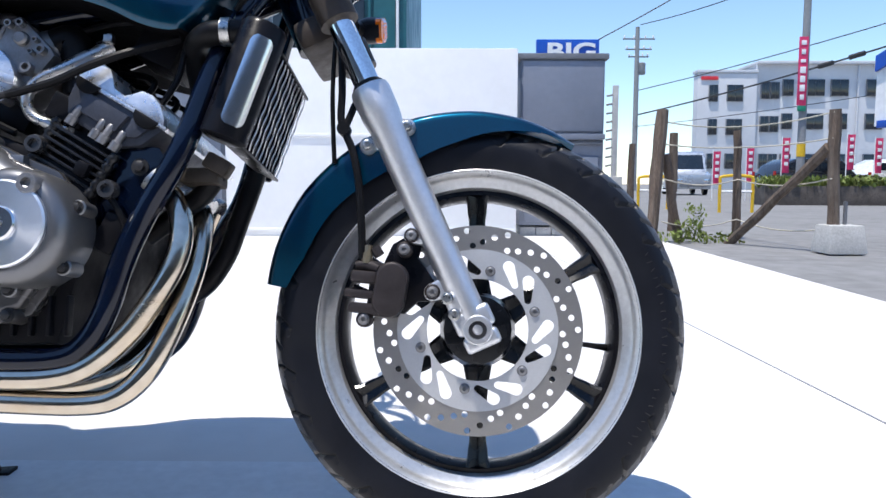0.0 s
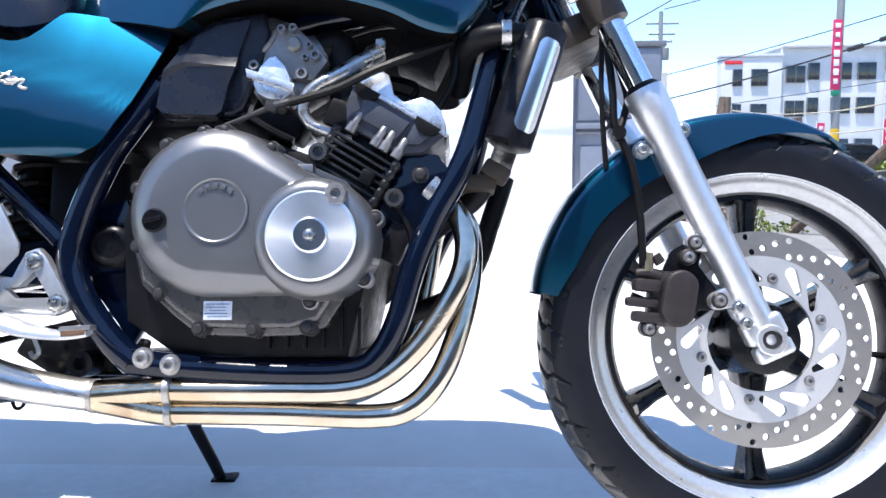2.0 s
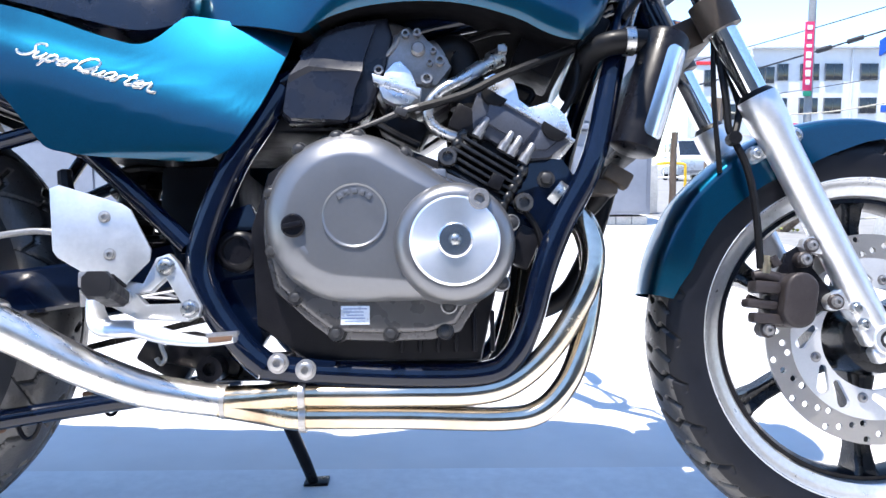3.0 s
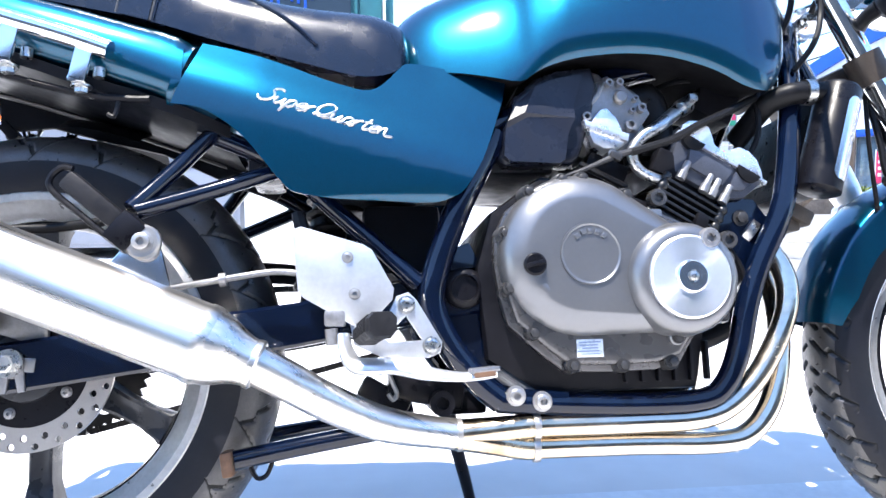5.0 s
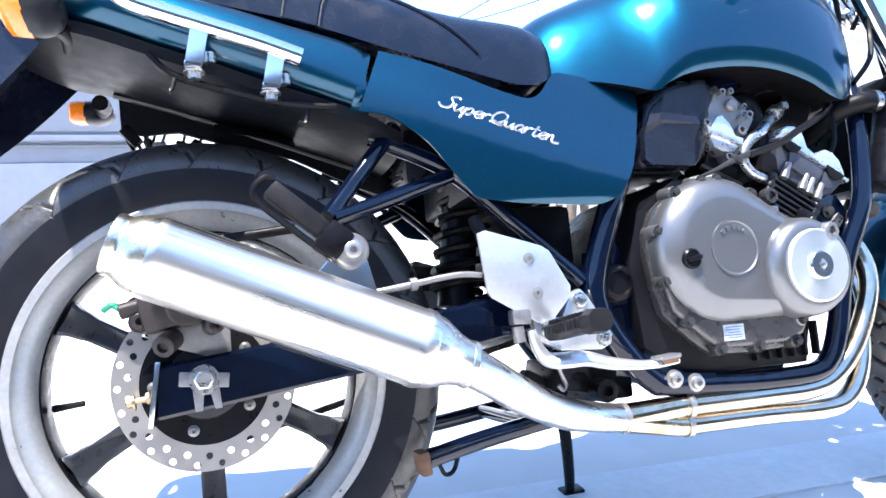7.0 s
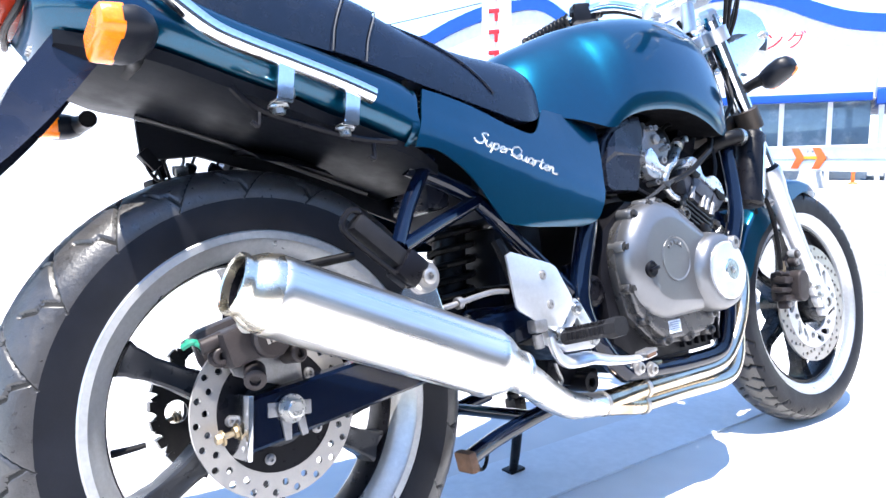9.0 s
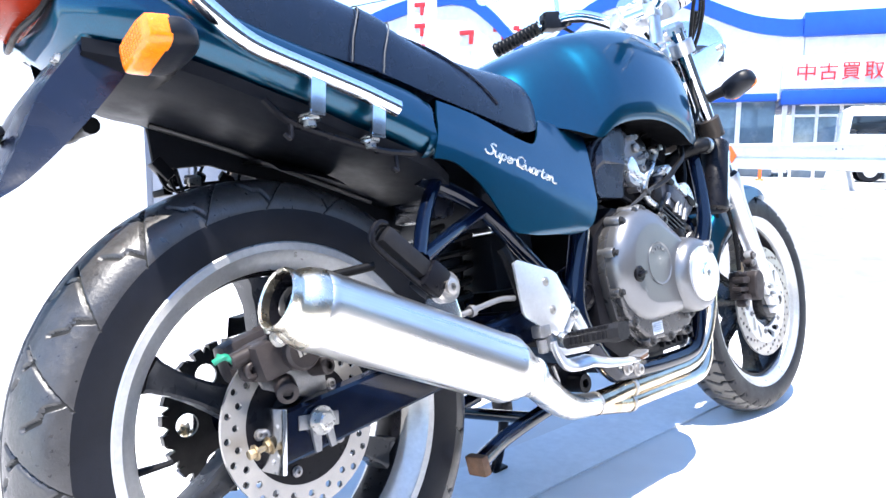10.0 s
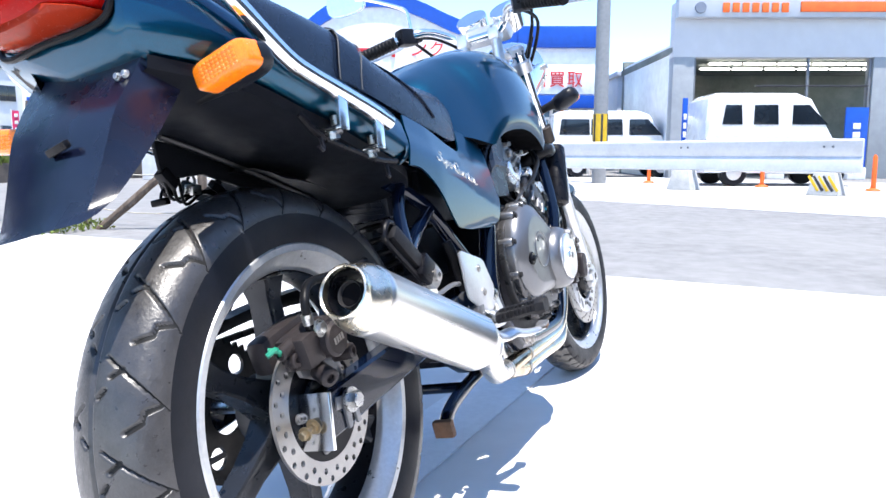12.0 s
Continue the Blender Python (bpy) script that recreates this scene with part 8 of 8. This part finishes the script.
# lower clutter between engine and swingarm
for c, s, r in (((-0.875, -0.06, 0.265), (0.10, 0.10, 0.04), 12), ((-0.93, -0.08, 0.255), (0.07, 0.03, 0.03), 30), ((-0.83, 0.0, 0.245), (0.07, 0.2, 0.03), 0)):
    g = Geo()
    g.box(c, s, 0.006, (0, r, 0))
    part("stand_bracket", g, BLACK, bike)
g = Geo()
g.lathe([(0, 0.016), (0.04, 0.016), (0.04, 0.008), (0.03, 0.007)], (-0.858, -0.10, 0.248), (0, -1, 0), 18)
part("stand_pivot", g, BLACK, bike)
# centre stand, folded up
for sd in (-1, 1):
    g = Geo()
    g.tube([(-0.88, 0.10 * sd, 0.222), (-0.956, 0.10 * sd, 0.211), (-1.042, 0.108 * sd, 0.199), (-1.117, 0.1286 * sd, 0.1884)], 0.0125, 12)
    cs = part("centre_stand", g, NAVY, bike, "folded dark centre stand leg")
    g = Geo()
    g.box((-1.122, 0.130 * sd, 0.186), (0.014, 0.036, 0.030), 0.004, (0, -8, 0))
    part("rusty_foot", g, RUST, cs, "rusty bare foot")
    g = Geo()
    g.tube([(-1.07, 0.115 * sd, 0.188), (-1.078, 0.115 * sd, 0.168), (-1.09, 0.116 * sd, 0.165), (-1.098, 0.118 * sd, 0.180)], 0.003, 6)
    part("wire_loop", g, BLACK, cs)
g = Geo()
g.tube([(-0.96, -0.10, 0.212), (-0.96, 0.10, 0.212)], 0.010, 10)
part("stand_crossbar", g, NAVY, bike)
# side stand, down, on the left
g = Geo()
g.tube([(-0.825, 0.095, 0.215), (-0.812, 0.105, 0.16), (-0.79, 0.15, 0.085), (-0.780, 0.176, 0.046)], [0.012, 0.0105, 0.0095, 0.0085], 12)
ss = part("side_stand", g, BLACK, bike, "black side stand leg")
g = Geo()
g.box((-0.775, 0.180, 0.0455), (0.040, 0.030, 0.007), 0.003, (12, -4, 0))
part("foot_plate", g, BLACK, ss)
g = Geo()
g.box((-0.818, 0.098, 0.19), (0.03, 0.03, 0.03), 0.005)
part("stand_lug", g, BLACK, ss)
# chain and sprocket
CH = 0.085
g = Geo()
teeth = [(RW.x + (0.098 + (0.006 if k % 2 else -0.003)) * math.cos(2 * math.pi * k / 84), RW.z + (0.098 + (0.006 if k % 2 else -0.003)) * math.sin(2 * math.pi * k / 84)) for k in range(84)]
g.plate(teeth, CH - 0.003, CH + 0.003, 0, [circle(RW.x + 0.07 * math.cos(a), RW.z + 0.07 * math.sin(a), 0.016, 14) for a in [k * math.pi / 3 for k in range(6)]] + [circle(RW.x, RW.z, 0.035, 24)])
sprocket = part("rear_sprocket", g, CHAINM, bike, "dark toothed rear sprocket")
g = Geo()
loop = []
for k in range(15):
    a = radians(80 + 200 * k / 14)
    loop.append((RW.x + 0.102 * math.cos(a), RW.z + 0.102 * math.sin(a)))
fs = Vector((-0.76, 0, 0.385))
loop = loop + [(fs.x + 0.035 * math.cos(radians(a)), fs.z + 0.035 * math.sin(radians(a))) for a in (-95, -45, 0, 45, 85)]
dens = []
for i in range(len(loop)):
    a, b = loop[i], loop[(i + 1) % len(loop)]
    nn = max(1, int(math.hypot(b[0] - a[0], b[1] - a[1]) / 0.013))
    dens += [(a[0] + (b[0] - a[0]) * t / nn, a[1] + (b[1] - a[1]) * t / nn) for t in range(nn)]
for i, (x, z) in enumerate(dens):
    x2, z2 = dens[(i + 1) % len(dens)]
    g.box(((x + x2) / 2, CH, (z + z2) / 2), (0.0135, 0.012 if i % 2 else 0.016, 0.009), 0, (0, -math.degrees(math.atan2(z2 - z, x2 - x)), 0))
part("drive_chain", g, CHAINM, bike, "dark drive chain")
# chain guard
g = Geo()
rows = []
for k in range(7):
    t = k / 6
    x, z = -1.36 + 0.42 * t, 0.445 + 0.02 * math.sin(math.pi * t) - 0.01 * t
    rows.append([(x, CH - 0.022, z - 0.002), (x, CH + 0.012, z), (x, CH + 0.025, z - 0.03)])
g.rings(rows, False, None, False)
bmesh.ops.solidify(g.bm, geom=list(g.bm.faces), thickness=0.002)
part("chain_guard", g, PLASTIC, bike)

# rear caliper over the disc
RC = Matrix.Translation((-1.405, -0.100, 0.402)) @ Matrix.Rotation(radians(-14), 4, "Y")
g = Geo()
g.box((0, -0.012, 0.0), (0.082, 0.05, 0.046), 0.010, m=RC)
g.lathe([(-0.020, 0.0235), (-0.046, 0.0235), (-0.050, 0.020), (-0.050, 0.001)], (0.012, 0, -0.004), (0, 1, 0), 28, m=RC)
rcal = part("rear_caliper", g, CALIPER, bike, "bronze-black rear brake caliper")
g = Geo()
g.box((-0.005, 0.03, 0.006), (0.10, 0.034, 0.05), 0.012, m=RC)
part("caliper_body", g, CALIPER, rcal)
for c, w, r in (((-0.048, -0.012, 0.014), (-1, 0, 0), 0.0095), ((-0.020, -0.035, -0.038), (-0.5, -1, -0.3), 0.013), ((0.034, -0.035, -0.034), (0.2, -1, 0), 0.011)):
    g = Geo()
    g.lathe([(-0.015, r), (0.012, r), (0.014, r * 0.8), (0.014, r * 0.5), (0.008, r * 0.45)], c, w, 18, m=RC)
    part("slide_boot", g, CALIPER, rcal)
for x, z, k in ((-0.006, 0.0, 0), (0.0, 0.0, 1), (0.006, 0.0, 2), (0.012, 0, 3)):
    g = Geo()
    g.box((0.004 + 0.006 * k, -0.0505, -0.004), (0.0035, 0.001, 0.009), 0, m=RC)
    part("letter_bar", g, STEEL, rcal)
g = Geo()
g.tube([(-1.486, -0.108, 0.404), (-1.476, -0.114, 0.409), (-1.466, -0.110, 0.405), (-1.456, -0.112, 0.400)], 0.0038, 8)
g.tube([(-1.480, -0.106, 0.411), (-1.470, -0.116, 0.405), (-1.462, -0.108, 0.399)], 0.0028, 8)
part("green_clip", g, GREEN, rcal, "green bleed cap clip")
g = Geo()
g.tube([(-0.01, -0.03, 0.024), (-0.01, -0.032, 0.04), (0.0, -0.03, 0.062), (0.03, -0.022, 0.072), (0.08, -0.02, 0.062), (0.16, -0.03, 0.05)], 0.0062, 10, m=RC)
part("hose", g, HOSE, rcal)
g = Geo()
g.tube([(-0.01, -0.031, 0.030), (-0.01, -0.032, 0.044)], 0.008, 10, m=RC)
g.hexbolt((-0.012, -0.046, 0.024), 0.008, 0.008, m=RC)
part("banjo_fitting", g, BOLTM, rcal)
g = Geo()
g.plate([(-1.44, 0.385), (-1.37, 0.392), (-1.345, 0.37), (-1.345, 0.345), (-1.37, 0.34), (-1.40, 0.35), (-1.43, 0.362)], -0.112, -0.104, 0.002)
part("caliper_bracket", g, CARB, rcal, "cast alloy caliper bracket")
g = Geo()
g.bolt((-1.446, -0.11, 0.388), 0.010, 0.012)
part("bracket_pin", g, CALIPER, rcal)

# ---- handlebar and instruments ----
g = Geo()
BAR = [(-0.450, 0.285, 0.997), (-0.420, 0.220, 1.015), (-0.384, 0.160, 1.034), (-0.345, 0.120, 1.038), (-0.300, 0.085, 1.022), (-0.288, 0.055, 1.003), (-0.286, 0.0, 1.000)]
g.tube(BAR + [(x, -y, z) for x, y, z in BAR[:-1][::-1]], 0.011, 14, 6)
bar = part("handlebar", g, CHROME, bike, "chrome tubular handlebar", STEER)
for sd in (-1, 1):
    p0, p1 = Vector((-0.408, 0.192 * sd, 1.022)), Vector((-0.456, 0.303 * sd, 0.992))
    d = (p1 - p0).normalized()
    g = Geo()
    g.lathe([(0, 0.019), (0.004, 0.016), (0.06, 0.0165), (0.115, 0.016), (0.120, 0.019), (0.126, 0.017)], p0, d, 20)
    gr = part("grip", g, HOSE, bar, "black rubber grip", STEER)
    for k in range(10):
        g = Geo()
        g.lathe([(0.010 + 0.0105 * k, 0.0163), (0.012 + 0.0105 * k, 0.0178), (0.015 + 0.0105 * k, 0.0178), (0.017 + 0.0105 * k, 0.0163)], p0, d, 18)
        part("grip_ridge", g, HOSE, gr, "", STEER)
    g = Geo()
    g.box((-0.393, 0.170 * sd, 1.030), (0.042, 0.040, 0.044), 0.007, (0, 0, -25 * sd))
    g.box((-0.368, 0.168 * sd, 1.026), (0.03, 0.036, 0.026), 0.005, (0, 0, -25 * sd))
    part("switch_housing", g, PLASTIC, bar, "black switch housing", STEER)
    g = Geo()
    g.box((-0.414, 0.168 * sd, 1.043), (0.008, 0.016, 0.008), 0.002, (0, 0, -25 * sd))
    g.box((-0.416, 0.176 * sd, 1.028), (0.006, 0.01, 0.01), 0.002)
    part("switch_button", g, BLACK, bar, "", STEER)
    g = Geo()
    g.tube([(-0.345, 0.185 * sd, 1.028), (-0.335, 0.215 * sd, 1.022), (-0.355, 0.27 * sd, 1.008), (-0.385, 0.345 * sd, 0.99), (-0.392, 0.362 * sd, 0.987)], [0.009, 0.0075, 0.0065, 0.006, 0.0085], 10, 5, 0.6)
    part("lever", g, ALLOY, bar, "alloy hand lever", STEER)
    g = Geo()
    g.box((-0.352, 0.165 * sd, 1.034), (0.03, 0.04, 0.028), 0.006)
    if sd < 0:
        g.box((-0.325, -0.165, 1.058), (0.045, 0.05, 0.036), 0.006)
    part("lever_perch", g, BLACK, bar, "", STEER)
    # mirror
    g = Geo()
    g.tube([(-0.372, 0.160 * sd, 1.045), (-0.370, 0.162 * sd, 1.085), (-0.372, 0.172 * sd, 1.112), (-0.385, 0.22 * sd, 1.14), (-0.40, 0.275 * sd, 1.165), (-0.402, 0.30 * sd, 1.172)], 0.0055, 10)
    mir = part("mirror", g, CHROME, bike, "chrome round-cornered mirror on a bent stalk", STEER)
    mm = Matrix.Translation((-0.400, 0.335 * sd, 1.172)) @ Matrix.Rotation(radians(6 * sd), 4, "Z")
    g = Geo()
    rows = []
    for x, k in ((0.022, 0.35), (0.018, 0.72), (0.006, 0.97), (-0.004, 1.0)):
        rows.append([(x, 0.062 * k * abs(math.cos(a)) ** 0.6 * (1 if math.cos(a) > 0 else -1), 0.036 * k * abs(math.sin(a)) ** 0.7 * (1 if math.sin(a) > 0 else -1)) for a in (2 * math.pi * j / 28 for j in range(28))])
    g.rings(rows, True, mm)
    part("mirror_shell", g, CHROME, mir, "", STEER, 50)
    g = Geo()
    g.rings([[(x, 0.058 * k * abs(math.cos(a)) ** 0.6 * (1 if math.cos(a) > 0 else -1), 0.033 * k * abs(math.sin(a)) ** 0.7 * (1 if math.sin(a) > 0 else -1)) for a in (2 * math.pi * j / 28 for j in range(28))] for x, k in ((-0.003, 1), (-0.0055, 1))], True, mm)
    part("mirror_glass", g, CHROME, mir, "", STEER, 50)
    # bar clamps
    g = Geo()
    g.tube([(-0.285, 0.048 * sd, 0.92), (-0.286, 0.048 * sd, 0.985)], [0.016, 0.0145], 14)
    g.box((-0.286, 0.048 * sd, 1.000), (0.036, 0.032, 0.034), 0.006)
    part("bar_clamp", g, ALLOY, bike, "alloy handlebar clamp", STEER)
    for x in (-0.298, -0.274):
        g = Geo()
        g.bolt((x, 0.048 * sd, 1.016), 0.005, 0.005, (0, 0, 1))
        part("clamp_bolt", g, BOLTM, bar, "", STEER)
    # instruments
    gw = Vector((-0.62, 0, 0.78)).normalized()
    c = Vector((-0.195, 0.053 * sd, 1.070))
    g = Geo()
    g.lathe([(-0.055, 0.025), (-0.048, 0.038), (0.0, 0.0445), (0.010, 0.0455), (0.013, 0.044), (0.013, 0.041)], c, gw, 36)
    ga = part("instrument", g, CHROME, bike, "round chrome instrument with a dark dial", STEER)
    g = Geo()
    g.lathe([(0.006, 0.0415), (0.010, 0.041), (0.0105, 0.001)], c, gw, 36)
    part("dial", g, DIAL, ga, "glazed dark dial", STEER)
    u, v, w = axes(gw)
    for k in range(13):
        a = radians(-40 + 260 * k / 12)
        g = Geo()
        q = c + gw * 0.0112 + (u * math.cos(a) + v * math.sin(a)) * 0.034
        g.tube([tuple(q), tuple(q - (u * math.cos(a) + v * math.sin(a)) * 0.006)], 0.0009, 5)
        part("dial_mark", g, SIGNW, ga, "", STEER)
g = Geo()
g.box((-0.225, 0, 1.015), (0.05, 0.14, 0.045), 0.010, (0, -35, 0))
part("instrument_bracket", g, ALLOY, bike, "", STEER)
g = Geo()
HL = (-0.075, 0, 0.918)
g.lathe([(-0.11, 0.02), (-0.10, 0.055), (-0.07, 0.078), (-0.03, 0.088), (0.0, 0.090), (0.012, 0.094), (0.022, 0.093), (0.026, 0.088)], HL, (1, 0, -0.05), 48)
hl = part("headlight", g, CHROME, bike, "round chrome headlight", STEER)
g = Geo()
g.lathe([(0.020, 0.088), (0.034, 0.075), (0.042, 0.045), (0.045, 0.001)], HL, (1, 0, -0.05), 40)
part("lens", g, DIAL, hl, "clear headlight lens", STEER)
for sd in (-1, 1):
    g = Geo()
    g.plate([(-0.235, 0.80), (-0.205, 0.81), (-0.08, 0.90), (-0.07, 0.925), (-0.09, 0.93), (-0.26, 0.87)], sd * 0.1, sd * 0.094, 0.001)
    part("headlight_bracket", g, CHROME, hl, "", STEER)
    g = Geo()
    g.bolt((-0.08, sd * 0.1, 0.916), 0.007, 0.008, (0, sd, 0), False)
    part("bracket_bolt", g, BOLTM, hl, "", STEER)
for pts in ([(-0.35, 0.15, 1.03), (-0.27, 0.13, 1.03), (-0.21, 0.08, 0.98), (-0.22, 0.04, 0.88)], [(-0.35, -0.15, 1.03), (-0.26, -0.15, 1.05), (-0.19, -0.11, 0.98), (-0.21, -0.05, 0.86)], [(-0.36, -0.16, 1.02), (-0.28, -0.17, 1.0), (-0.23, -0.12, 0.92), (-0.25, -0.06, 0.82)], [(-0.36, 0.17, 1.025), (-0.30, 0.16, 1.00), (-0.26, 0.10, 0.92), (-0.28, 0.05, 0.82)]):
    g = Geo()
    g.tube(pts, 0.0045, 8)
    part("control_cable", g, HOSE, bike, "", STEER)
